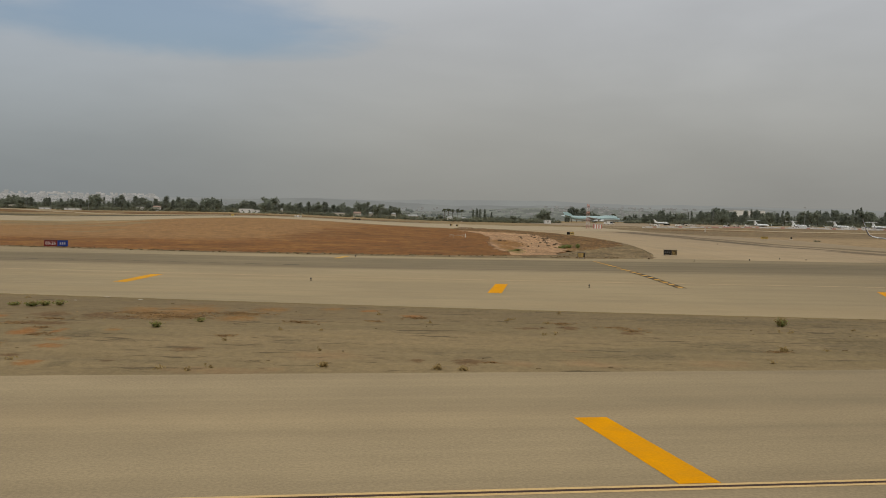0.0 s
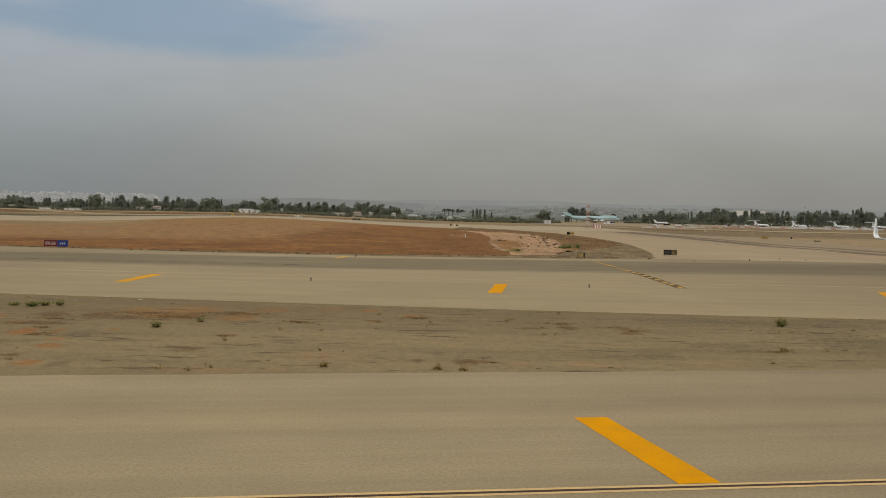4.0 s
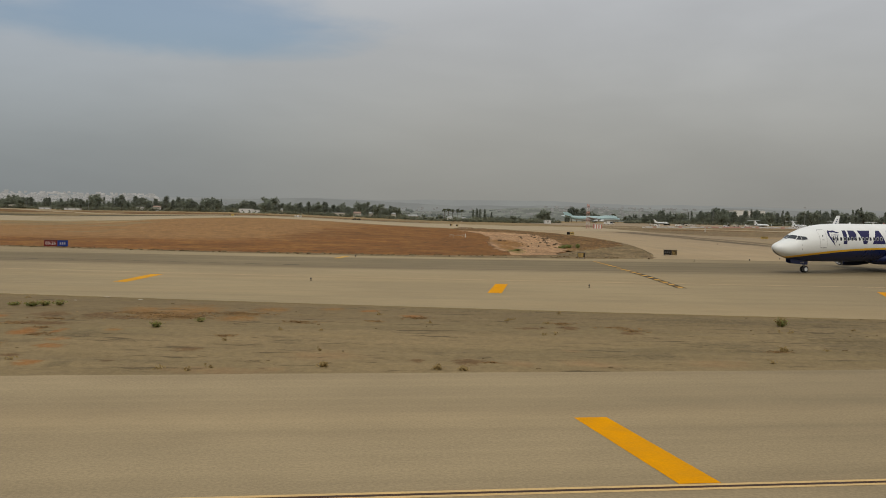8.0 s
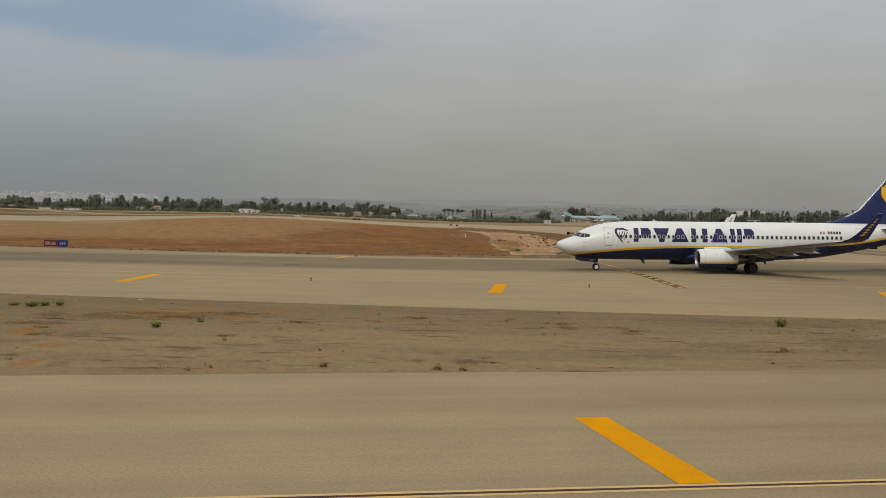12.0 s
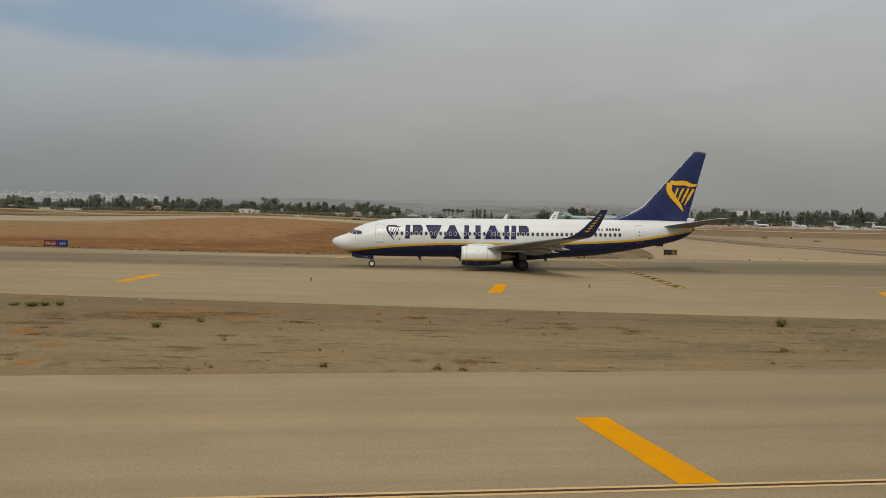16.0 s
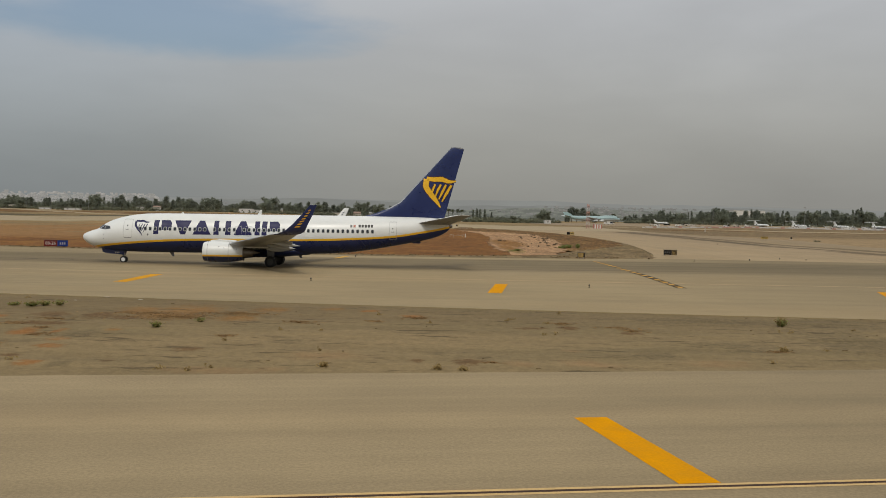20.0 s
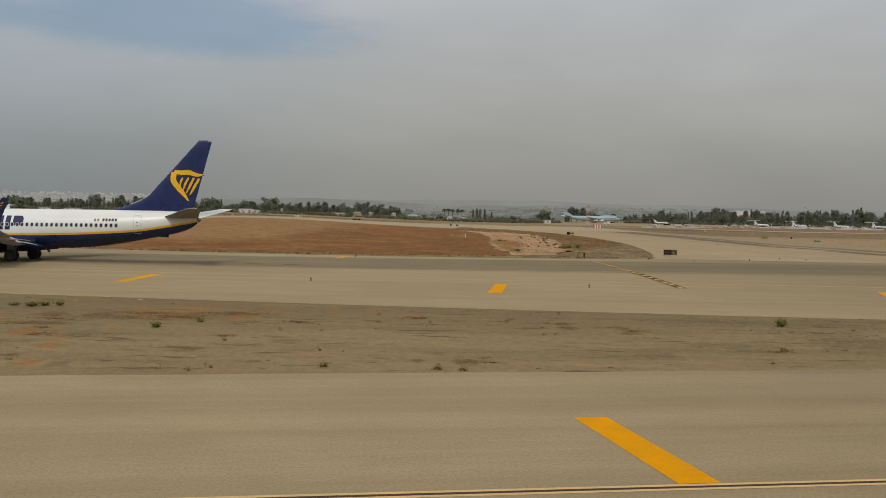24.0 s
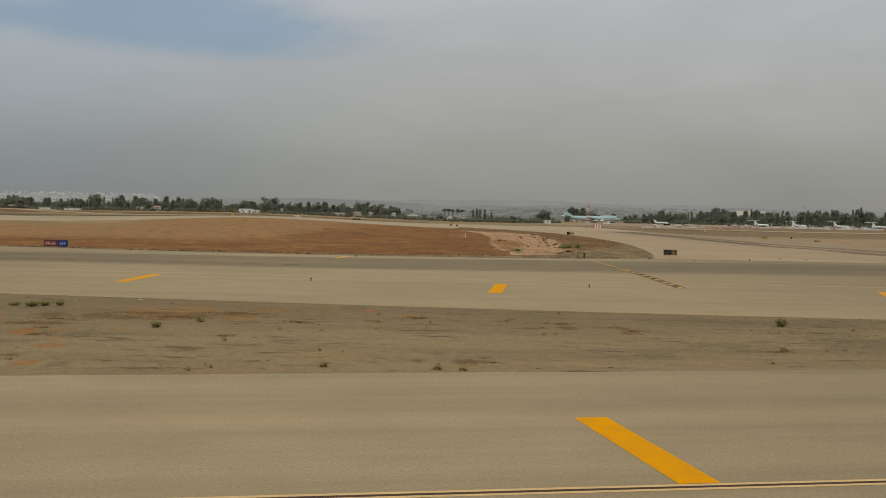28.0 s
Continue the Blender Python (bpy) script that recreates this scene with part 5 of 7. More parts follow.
        for s in (-1, 1):
            g.lathe([(s * w * 0.47, r * 0.6), (s * w * 0.40, r * 0.5), (s * w * 0.30, r * 0.34), (s * w * 0.36, r * 0.16), (s * w * 0.46, 0.03)], 24, "y")
        for i in range(8):
            a = 2 * math.pi * i / 8
            for s in (-1, 1):
                g.tube((r * 0.4 * math.cos(a), s * w * 0.3, r * 0.4 * math.sin(a)), (r * 0.4 * math.cos(a), s * w * 0.42, r * 0.4 * math.sin(a)), r * 0.05, None, 6)
        part("rim", g, hub, ob, "pale metal rim")
        WHEELS.append((ob, (x, y, r), r))

    nx = 4.2 - OX
    for y in (-0.2, 0.2):
        wheel(nx, y, 0.345, 0.2, M_WHITE)
    g = Geo().tube((nx, 0, 0.36), (nx + 0.05, 0, 1.4), 0.075, 0.1, 12).tube((nx, -0.2, 0.345), (nx, 0.2, 0.345), 0.05, None, 10).tube((nx - 0.02, 0, 0.75), (nx - 0.75, 0, 1.4), 0.04, None, 8)
    g.tube((nx - 0.02, 0, 0.62), (nx + 0.25, 0, 0.85), 0.025, None, 6).tube((nx + 0.25, 0, 0.85), (nx + 0.02, 0, 1.05), 0.025, None, 6)
    part("nose_gear_leg", g, M_STEEL, airliner, "steel nose gear leg")
    for y in (-0.34, 0.34):
        rings = [[(nx - 2.1, y + e, 1.08), (nx - 1.6, y + e, 0.94), (nx + 0.12, y + e, 0.82), (nx + 0.2, y + e, 1.4), (nx - 2.15, y + e, 1.5)] for e in (0.0, 0.04)]
        door = part("nose_gear_door", Geo().loft(rings, 0), M_NAVY, airliner, "navy nose gear door with a number in bars")
        for k in range(3):
            part("number_bar", Geo().box((nx - 0.75 + 0.16 * k, y + (0.045 if y > 0 else -0.005), 1.05), (0.1, 0.012, 0.13)), M_SIGNTXT, door)
    part("taxi_light", Geo().lathe([(nx - 0.2, 0.09), (nx - 0.12, 0.08), (nx - 0.05, 0.03)], 12, "x", (0, 0, 0.8)), M_SIGNTXT, airliner, "small lamp on the nose gear")
    for side in (-1, 1):
        for y in (2.43, 3.29):
            wheel(0.0, side * y, 0.565, 0.4, M_HUB)
        g = Geo().tube((0, side * 2.86, 0.56), (0.05, side * 2.75, 2.1), 0.13, 0.17, 12).tube((0, side * 2.4, 0.565), (0, side * 3.3, 0.565), 0.085, None, 10)
        g.tube((0, side * 2.8, 1.1), (0.1, side * 1.5, 1.5), 0.07, None, 8).tube((0.1, side * 2.85, 0.6), (0.42, side * 2.85, 0.95), 0.04, None, 6).tube((0.42, side * 2.85, 0.95), (0.1, side * 2.82, 1.3), 0.04, None, 6)
        part("main_gear_leg", g, M_STEEL, airliner, "steel main gear leg")
        g = Geo().box((0.0, side * 3.15, 1.45), (0.75, 0.05, 0.9), 0, 0, 0.02)
        part("main_gear_door", g, M_SCUFFSHADE, airliner, "dark grey plate on the gear leg")


WHEELS = []
build_airliner()


# ---- airfield furniture ----
def far_at(a, y):
    """A ground point at distance y, a metres to the side for each metre of distance."""
    return Vector((a * y, y, height(a * y, y) - 0.1))


def sign(name, at, panels, label, h=0.95, turn=0.0):
    """Low airfield sign: panels of (width, material) side by side on short legs."""
    total = sum(p[0] for p in panels)
    t = thing(name, pose(at[0], at[1], at[2] if len(at) > 2 else 0.0, 0, 0, turn), label, "airfield sign", "airfield signs")
    x = -total / 2
    for w, mt in panels:
        part("panel", Geo().box((x + w / 2, 0, 0.18 + h / 2), (w - 0.03, 0.24, h), 0, 0, 0.02), mt, t)
        x += w
    g = Geo().box((0, 0, 0.17 + h + 0.02), (total + 0.06, 0.3, 0.05), 0, 0, 0.01)
    part("top_rail", g, M_HUB, t)
    for s in (-0.42, 0.0, 0.42):
        part("leg", Geo().tube((s * total, 0, -0.15), (s * total, 0, 0.2), 0.05, None, 8), M_POLE, t)
    part("footing", Geo().box((0, 0, -0.02), (total + 0.3, 0.6, 0.08)), M_CLOD, t)
    return t


def bars(t, x, z, w, h, n, mat, y=-0.126, gap=0.4):
    """Writing that cannot be read, as plain upright bars."""
    for i in range(n):
        bw = w / (n + (n - 1) * gap)
        part("writing_bar", Geo().box((x - w / 2 + bw / 2 + i * bw * (1 + gap), y, z), (bw, 0.012, h), 0, 0, 0.003), mat, t)


def words(t, text, x, z, size, mat, y=-0.13):
    """Raised lettering in the built-in font."""
    cu = bpy.data.curves.new("lettering", "FONT")
    cu.body, cu.size, cu.align_x, cu.align_y, cu.extrude = text, size, "CENTER", "CENTER", 0.004
    tmp = bpy.data.objects.new("lettering", cu)
    me = bpy.data.meshes.new_from_object(tmp)
    bpy.data.objects.remove(tmp)
    me.materials.clear()
    me.materials.append(mat)
    me.transform(pose(x, y, z, 90, 0, 0))
    part("lettering", me, None, t, "white runway number lettering")


def build_signs():
    t = sign("runway_sign", (-55.3, 150.5, -0.05), [(1.78, M_SIGNRED), (1.45, M_SIGNBLUE)], "red runway sign beside a blue panel, on the soil verge", h=0.86, turn=20)
    words(t, "08-26", -0.74, 0.61, 0.63, M_SIGNTXT)
    bars(t, 0.89, 0.61, 0.75, 0.34, 3, M_POLE, gap=0.8)
    t = sign("taxiway_sign", (35.3, 163.6, 0.0), [(1.25, M_SIGNBLK), (0.8, M_SIGNBLK)], "black taxiway sign with a yellow-framed panel, on pale asphalt", h=0.74, turn=-12)
    bars(t, -0.45, 0.55, 0.9, 0.28, 3, M_HUB)
    for s, c in (((0.6, 0.012, 0.05), (0.62, -0.126, 0.84)), ((0.6, 0.012, 0.05), (0.62, -0.126, 0.26)), ((0.05, 0.012, 0.62), (0.33, -0.126, 0.55)), ((0.05, 0.012, 0.62), (0.91, -0.126, 0.55))):
        part("panel_frame", Geo().box(c, s, 0, 0, 0.005), M_RUST, t)
    bars(t, 0.62, 0.55, 0.3, 0.34, 2, M_RUST)
    t = sign("taxiway_sign", (19.0, 144.9, 0.0), [(0.78, M_RUST)], "weathered yellow-brown sign at the edge of the taxiway", h=0.66, turn=-28)
    part("side_panel", Geo().box((-0.42, 0.08, 0.5), (0.09, 0.3, 0.62)), M_SIGNBLK, t)
    part("side_panel", Geo().box((0.42, 0.1, 0.5), (0.09, 0.3, 0.62)), M_SIGNBLK, t)
    t = sign("taxiway_sign", (43.2, 358.0, -0.02), [(1.1, M_SIGNBLK), (1.3, M_SIGNYEL)], "black and yellow taxiway sign by the branch taxiway", h=0.9)
    bars(t, 0.55, 0.63, 0.8, 0.4, 3, M_SIGNBLK)
    t = sign("taxiway_sign", (104.8, 344.0, -0.02), [(2.3, M_SIGNYEL)], "long yellow taxiway sign on the grey field", h=0.8)
    bars(t, 0.0, 0.58, 1.7, 0.36, 6, M_SIGNBLK)
    for x, y in ((4.4, 600.0), (7.6, 584.0)):
        sign("taxiway_sign", (x, y, height(x, y)), [(0.6, M_SIGNBLK), (0.7, M_RUST)], "dark and mustard taxiway sign near the runway", h=0.85)
    sign("distance_board", (-138.0, 690.0, height(-138, 690)), [(2.0, M_SIGNYEL)], "small orange board beside the runway", h=1.3)
    # white pipe frame on the red soil
    t = thing("pipe_frame", pose(4.3, 286.0, height(4.3, 286) - 0.05), "white pipe frame with a tall end post on red soil", "frame")
    for x0, x1, z in ((-2.6, -1.4, 0.6), (-1.2, 0.9, 0.55), (0.9, 1.7, 0.62)):
        part("rail", Geo().tube((x0, 0, z), (x1, 0, z), 0.055, None, 8), M_CONC, t)
        for x in (x0 + 0.1, x1 - 0.1):
            part("post", Geo().tube((x, 0, -0.1), (x, 0, z), 0.035, None, 6), M_POLE, t)
    part("end_post", Geo().box((1.75, 0, 0.4), (0.22, 0.22, 1.1)), M_WHITEP, t)
    # posts on the grey field
    for x, y, h, mt, lb in ((117.2, 355.0, 0.8, M_SIGNBLK, "dark marker post on the grey field"), (146.0, 588.0, 3.2, M_WALLB, "white marker post by the far field")):
        t = thing("marker_post", pose(x, y, height(x, y) - 0.05), lb, "post", "marker posts")
        part("shaft", Geo().box((0, 0, h / 2), (0.4, 0.3, h)), mt, t)
        part("base", Geo().box((0, 0, 0.05), (0.9, 0.9, 0.2)), M_CONC, t)


def build_edge_lights():
    first = thing("taxiway_light", pose(-10.7, 85.7, 0), "small dark taxiway edge light with a blue lens", "airfield light", "taxiway edge lights")
    part("base", Geo().lathe([(0, 0.11), (0.03, 0.11), (0.06, 0.07)], 12, "z"), M_SIGNBLK, first)
    part("stem", Geo().tube((0, 0, 0.05), (0, 0, 0.28), 0.035, None, 8), M_SIGNBLK, first)
    part("collar", Geo().lathe([(0.26, 0.06), (0.27, 0.09), (0.31, 0.09)], 12, "z"), M_SIGNBLK, first)
    part("lens", Geo().lathe([(0.31, 0.08), (0.38, 0.085), (0.43, 0.06), (0.45, 0.01)], 12, "z"), M_LENS, first)
    first.scale = (0.7, 0.7, 0.55)
    for x, y in ((11.7, 83.8), (-11.3, 136.1), (34.1, 142.9), (43.4, 149.0), (49.9, 156.0), (52.9, 153.4), (66.3, 157.5), (57, 83), (66.2, 254.0), (80.5, 151.5)):
        copy_thing(first, pose(x, y, height(x, y), 0, 0, (x * 37) % 360))


def build_nav_mast():
    """Red and white lattice mast with its striped shelter."""
    base = Vector((86.5, 632.0, height(86.5, 632) - 0.05))
    mast = thing("lattice_mast", Matrix.Translation(base), "red and white banded lattice mast on the airfield", "mast")
    H, w0, w1 = 14.6, 0.85, 0.6
    n = 7
    for i in range(n):
        z0, z1 = H * i / n, H * (i + 1) / n
        g = Geo()
        a, b = w0 + (w1 - w0) * i / n, w0 + (w1 - w0) * (i + 1) / n
        cs = ((-1, -1), (1, -1), (1, 1), (-1, 1))
        for k in range(4):
            (sx, sy), (tx, ty) = cs[k], cs[(k + 1) % 4]
            g.tube((sx * a, sy * a, z0), (sx * b, sy * b, z1), 0.09, None, 5)
            g.tube((sx * a, sy * a, z0), (tx * b, ty * b, z1), 0.07, None, 4).tube((tx * a, ty * a, z0), (sx * b, sy * b, z1), 0.07, None, 4).tube((sx * b, sy * b, z1), (tx * b, ty * b, z1), 0.07, None, 4)
        part("lattice_section", g, M_FADEDRED if i % 2 == 0 else M_FADEDWHITE, mast, "red band" if i % 2 == 0 else "white band")
    for z in (9.5, 13.6):
        part("antenna", Geo().box((0, -0.95, z), (1.5, 0.4, 0.5)), M_FADEDRED, mast, "red aerial panel")
    sh = thing("striped_shelter", Matrix.Translation(Vector((92.6, 634.0, height(92.6, 634) - 0.05))), "equipment shelter in red and white upright stripes", "shelter")
    for i in range(7):
        part("stripe_panel", Geo().box((-2.25 + i * 0.75, 0, 1.35), (0.74, 2.4, 2.6), 0, 0, 0.03), M_REDP if i % 2 == 0 else M_WHITEP, sh, "red panel" if i % 2 == 0 else "white panel")
    part("roof", Geo().box((0, 0, 2.72), (5.5, 2.6, 0.14)), M_WHITEP, sh)
    part("plinth", Geo().box((0, 0, 0.0), (5.8, 2.9, 0.25)), M_CONC, sh)


# ---- plants and stones near the taxiways ----
def tuft(rng, r, h, n, droop=0.5):
    """Blades and twigs springing from one root."""
    g = Geo()
    for _ in range(n):
        a, lean = rng.uniform(0, 2 * math.pi), rng.uniform(0.1, 1.0)
        ln = h * rng.uniform(0.5, 1.1)
        p = Vector((math.cos(a), math.sin(a), 0)) * r * rng.uniform(0, 0.35)
        tip = p + Vector((math.cos(a) * r * lean, math.sin(a) * r * lean, ln * (1 - 0.45 * lean * droop)))
        mid = p.lerp(tip, 0.55) + Vector((0, 0, ln * 0.18))
        s = Vector((-math.sin(a), math.cos(a), 0)) * rng.uniform(0.012, 0.03) * (1 + r)
        g.add([p - s, p + s, mid + s * 0.9, mid - s * 0.9, tip], [(0, 1, 2, 3), (3, 2, 4)])
        for _ in range(2):
            q = p.lerp(tip, rng.uniform(0.4, 1.0)) + Vector((rng.gauss(0, 0.06), rng.gauss(0, 0.06), rng.gauss(0.03, 0.04)))
            d, e = Vector((rng.gauss(0, 1), rng.gauss(0, 1), rng.gauss(0, 0.6))).normalized() * rng.uniform(0.04, 0.09), Vector((rng.gauss(0, 1), rng.gauss(0, 1), rng.gauss(0, 1))).normalized() * 0.035
            g.add([q - d, q + e, q + d, q - e], [(0, 1, 2, 3)])
    return g


def build_weeds():
    rng = random.Random(5)
    for x, y, r, h, green in ((-22.9, 58.8, 0.4, 0.3, 1), (-22.3, 59.1, 0.34, 0.26, 1), (-21.6, 59.4, 0.34, 0.28, 1), (-24.0, 59.0, 0.3, 0.16, 1), (-13.4, 49.3, 0.24, 0.26, 1), (-12.0, 52.3, 0.17, 0.18, 1), (-4.2, 37.5, 0.14, 0.12, 0), (-0.1, 37.4, 0.17, 0.1, 0), (0.82, 37.4, 0.14, 0.12, 0), (17.9, 55.4, 0.36, 0.5, 1), (14.6, 44.7, 0.15, 0.14, 0)):
        t = thing("weed", pose(x, y, -0.05 + 0.055 * lumps(x, y)), "low green weed clump on bare infield soil" if green else "small dry weed clump on bare infield soil", "weed", "weeds on the infield")
        part("foliage", tuft(rng, r if green else r * 0.6, h * 0.8 if green else h * 0.5, int(90 * (0.4 + r))), M_WEED if green else M_STRAW, t, "", 0)
        part("dry_stalks", tuft(rng, r * 1.2, h * 1.1, int(22 * (0.4 + r))), M_STRAW, t, "straw-coloured stalks", 0)
    for x, y, r, h in ((22.2, 193.0, 1.0, 0.7), (23.4, 196.0, 1.0, 0.8), (21.2, 190.0, 0.8, 0.5), (25.0, 195.5, 0.7, 1.0), (11.2, 168.0, 0.7, 0.3), (12.1, 170.0, 0.8, 0.35)):
        t = thing("bush", pose(x, y, height(x, y) + 0.2 * max(0.0, lumps(x, y))), "low green bush on the washed-out sand", "bush", "bushes on the sand")
        part("foliage", tuft(rng, r, h, 90, 0.5), M_BUSH, t, "", 0)
    # dry tufts and crumbs scattered on the infield soil
    g, gs = Geo(), Geo()
    for _ in range(230):
        x = rng.uniform(-34, 34)
        lo, hi = 37.3 + 0.164 * x, float(np.interp(x, [-60, -28, -11, 7, 25, 70], [74, 67, 63.6, 61.1, 60.2, 60]))
        y = lo + (hi - lo) * rng.random()
        if noise.noise(Vector((x * 0.13, y * 0.2, 3))) < -0.05:
            continue
        if rng.random() < 0.75:
            s = rng.uniform(0.015, 0.05)
            gs.box((x, y, -0.05 + 0.055 * lumps(x, y) + s * 0.3), (s * rng.uniform(1, 4.5), s * rng.uniform(1, 2), s), 0, rng.uniform(-25, 25))
        else:
            k = tuft(rng, rng.uniform(0.05, 0.16), rng.uniform(0.02, 0.06), 9)
            g.add([(a + x, b + y, c - 0.055 + 0.055 * lumps(x, y)) for a, b, c in k.v], k.f)
    solo("dry_tufts", g, M_STRAW, "scattered dry grass tufts on the infield soil", "dry grass", "", "stuff", 0)
    solo("soil_crumbs", gs, M_CLOD, "scattered small stones and clods on the infield soil", "stones", "", "stuff")
    # dead rusty grass lying in patches on the infield
    g = Geo()
    for x, y, w, d in ((-17.6, 45.7, 0.9, 1.0), (-20.3, 49.8, 1.0, 1.2), (-18.2, 42.2, 0.9, 0.9), (-9.6, 46.4, 0.7, 0.7), (-18.4, 48.3, 0.8, 0.6), (-13.6, 54.5, 3.2, 2.0), (-11.0, 57.0, 2.6, 1.6), (-16.0, 56.2, 2.4, 1.6), (-10.6, 56.0, 1.8, 1.0), (-3.4, 54.0, 0.8, 0.7), (-1.2, 56.5, 0.9, 0.9), (9.4, 51.8, 1.0, 0.9), (6.2, 54.6, 0.9, 0.8), (8.9, 53.2, 1.2, 0.7), (14.2, 44.4, 0.9, 0.6), (1.9, 39.2, 0.5, 0.3), (-7.2, 53.0, 1.4, 0.9), (-19.5, 52.6, 1.6, 0.8)):
        for _ in range(int(150 * w * d) + 60):
            a = rng.uniform(0, 6.28)
            q = abs(rng.gauss(0, 0.55)) * (0.8 + 0.5 * noise.noise(Vector((x + math.cos(a) * 1.3, y + math.sin(a) * 1.3, 2.0))))
            px, py = x + math.cos(a) * q * w, y + math.sin(a) * q * d
            b = rng.uniform(0, 3.14)
            ln, wd = rng.uniform(0.05, 0.13), rng.uniform(0.012, 0.035)
            u, v = Vector((math.cos(b) * ln, math.sin(b) * ln, rng.gauss(0.006, 0.01))), Vector((-math.sin(b) * wd, math.cos(b) * wd, rng.gauss(0, 0.008)))
            c = Vector((px, py, -0.043 + 0.055 * lumps(px, py) + rng.uniform(0.0, 0.012)))
            g.add([c - u - v, c + u * 0.8 - v, c + u, c - u * 0.7 + v], [(0, 1, 2, 3)])
    solo("dead_grass_patches", g, M_RUSTGRASS, "rusty dead grass lying in patches on the infield", "dry grass", "", "stuff", 0)
    # white litter scraps by the shoulder
    for x, y, w in ((-20.9, 65.6, 0.3), (-18.4, 64.2, 0.28), (-21.9, 62.9, 0.14)):
        solo("litter_scrap", Geo().box((x, y, 0.0), (w, 0.12, 0.025), 0, 20, 0.01), M_WALLB, "pale scrap of litter on the soil", "litter", "litter scraps")


def rock(rng, s):
    bm = bmesh.new()
    bmesh.ops.create_icosphere(bm, subdivisions=2, radius=s)
    o = Vector((rng.uniform(0, 50), rng.uniform(0, 50), 0))
    for v in bm.verts:
        v.co *= 1 + 0.45 * noise.noise(v.co / s * 1.1 + o)
        v.co.z *= 0.62
    me = bpy.data.meshes.new("rock")
    bm.to_mesh(me)
    bm.free()
    me.materials.append(M_STONE)
    return me


def build_rocks():
    rng = random.Random(8)
    shapes = [rock(rng, 1.0) for _ in range(6)]
    # stones lie along the run of the water
    spots = []
    for x0, y0, x1, y1, n, wide in ((28.0, 334, 25.6, 290, 16, 1.6), (26.8, 290, 23.8, 238, 26, 1.8), (24.5, 240, 20.5, 186, 22, 2.0), (21.5, 312, 19.5, 262, 10, 1.3), (13.6, 268, 13.0, 236, 6, 0.8), (16.5, 230, 16.0, 190, 6, 1.6)):
        for _ in range(n):
            k = rng.random()
            spots.append((x0 + (x1 - x0) * k + rng.gauss(0, wide * 0.6), y0 + (y1 - y0) * k + rng.gauss(0, 4), rng.choice((0.12, 0.15, 0.18, 0.22, 0.28, 0.36))))
    for x, y, s in spots:
        ob = new("rock", rng.choice(shapes))
        ob.matrix_world = pose(x, y, height(x, y) + 0.12 + 0.2 * lumps(x, y) + 0.15 * s, 0, 0, rng.uniform(0, 360)) @ Matrix.Diagonal((s * rng.uniform(0.8, 1.5), s, s * rng.uniform(0.7, 1.2), 1))
        tagged(ob, "dark rough stone on the washed-out sand", "rock", "rocks on the sand")
    for x, y, s in ((29.0, 148.2, 0.22), (-21.2, 143.6, 0.16), (-19.8, 143.4, 0.2), (-18.4, 143.6, 0.17), (23.2, 149.2, 0.24), (-36.5, 147.2, 0.2), (0.9, 144.5, 0.16)):
        ob = new("rock", rng.choice(shapes))
        ob.matrix_world = pose(x, y, 0.05, 0, 0, rng.uniform(0, 360)) @ Matrix.Diagonal((s, s, s * 0.7, 1))
        tagged(ob, "dark clod on the taxiway's verge", "rock", "clods on the verge")
    # clods along the edge between the ploughed soil and the verge, and round the island
    g = Geo()
    edge = curve([(-120, 163), (-63, 152), (-37, 146.5), (-21.5, 145.0), (-5, 147), (6, 149), (14, 153), (20, 147.4), (29.4, 150.4)], 420)
    for _ in range(460):
        x, y = edge[rng.randrange(len(edge))]
        if noise.noise(Vector((x * 0.12, 0.0, 6.0))) < -0.15:
            continue
        s = rng.choice((0.05, 0.07, 0.09, 0.12, 0.17))
        x, y = x + rng.gauss(0, 0.5), y + rng.gauss(0.6, 1.0)
        g.box((x, y, height(x, y) + s * 0.3), (s * rng.uniform(1.2, 4.0), s * rng.uniform(1.0, 2.0), s), 0, rng.uniform(-30, 30), s * 0.2)
    solo("verge_clods", g, M_CLOD, "scattered brown clods along the edge of the ploughed soil", "stones", "", "stuff")
    # dark scrub on the grey field
    for x, y, r, h in ((112.8, 319, 0.9, 0.6), (114.5, 321, 0.7, 0.5)):
        t = thing("bush", pose(x, y, -0.1), "dark dry scrub on the grey field", "bush", "scrub on the grey field")
        part("foliage", tuft(rng, r, h, 90, 0.9), M_SCRUB, t, "", 0)


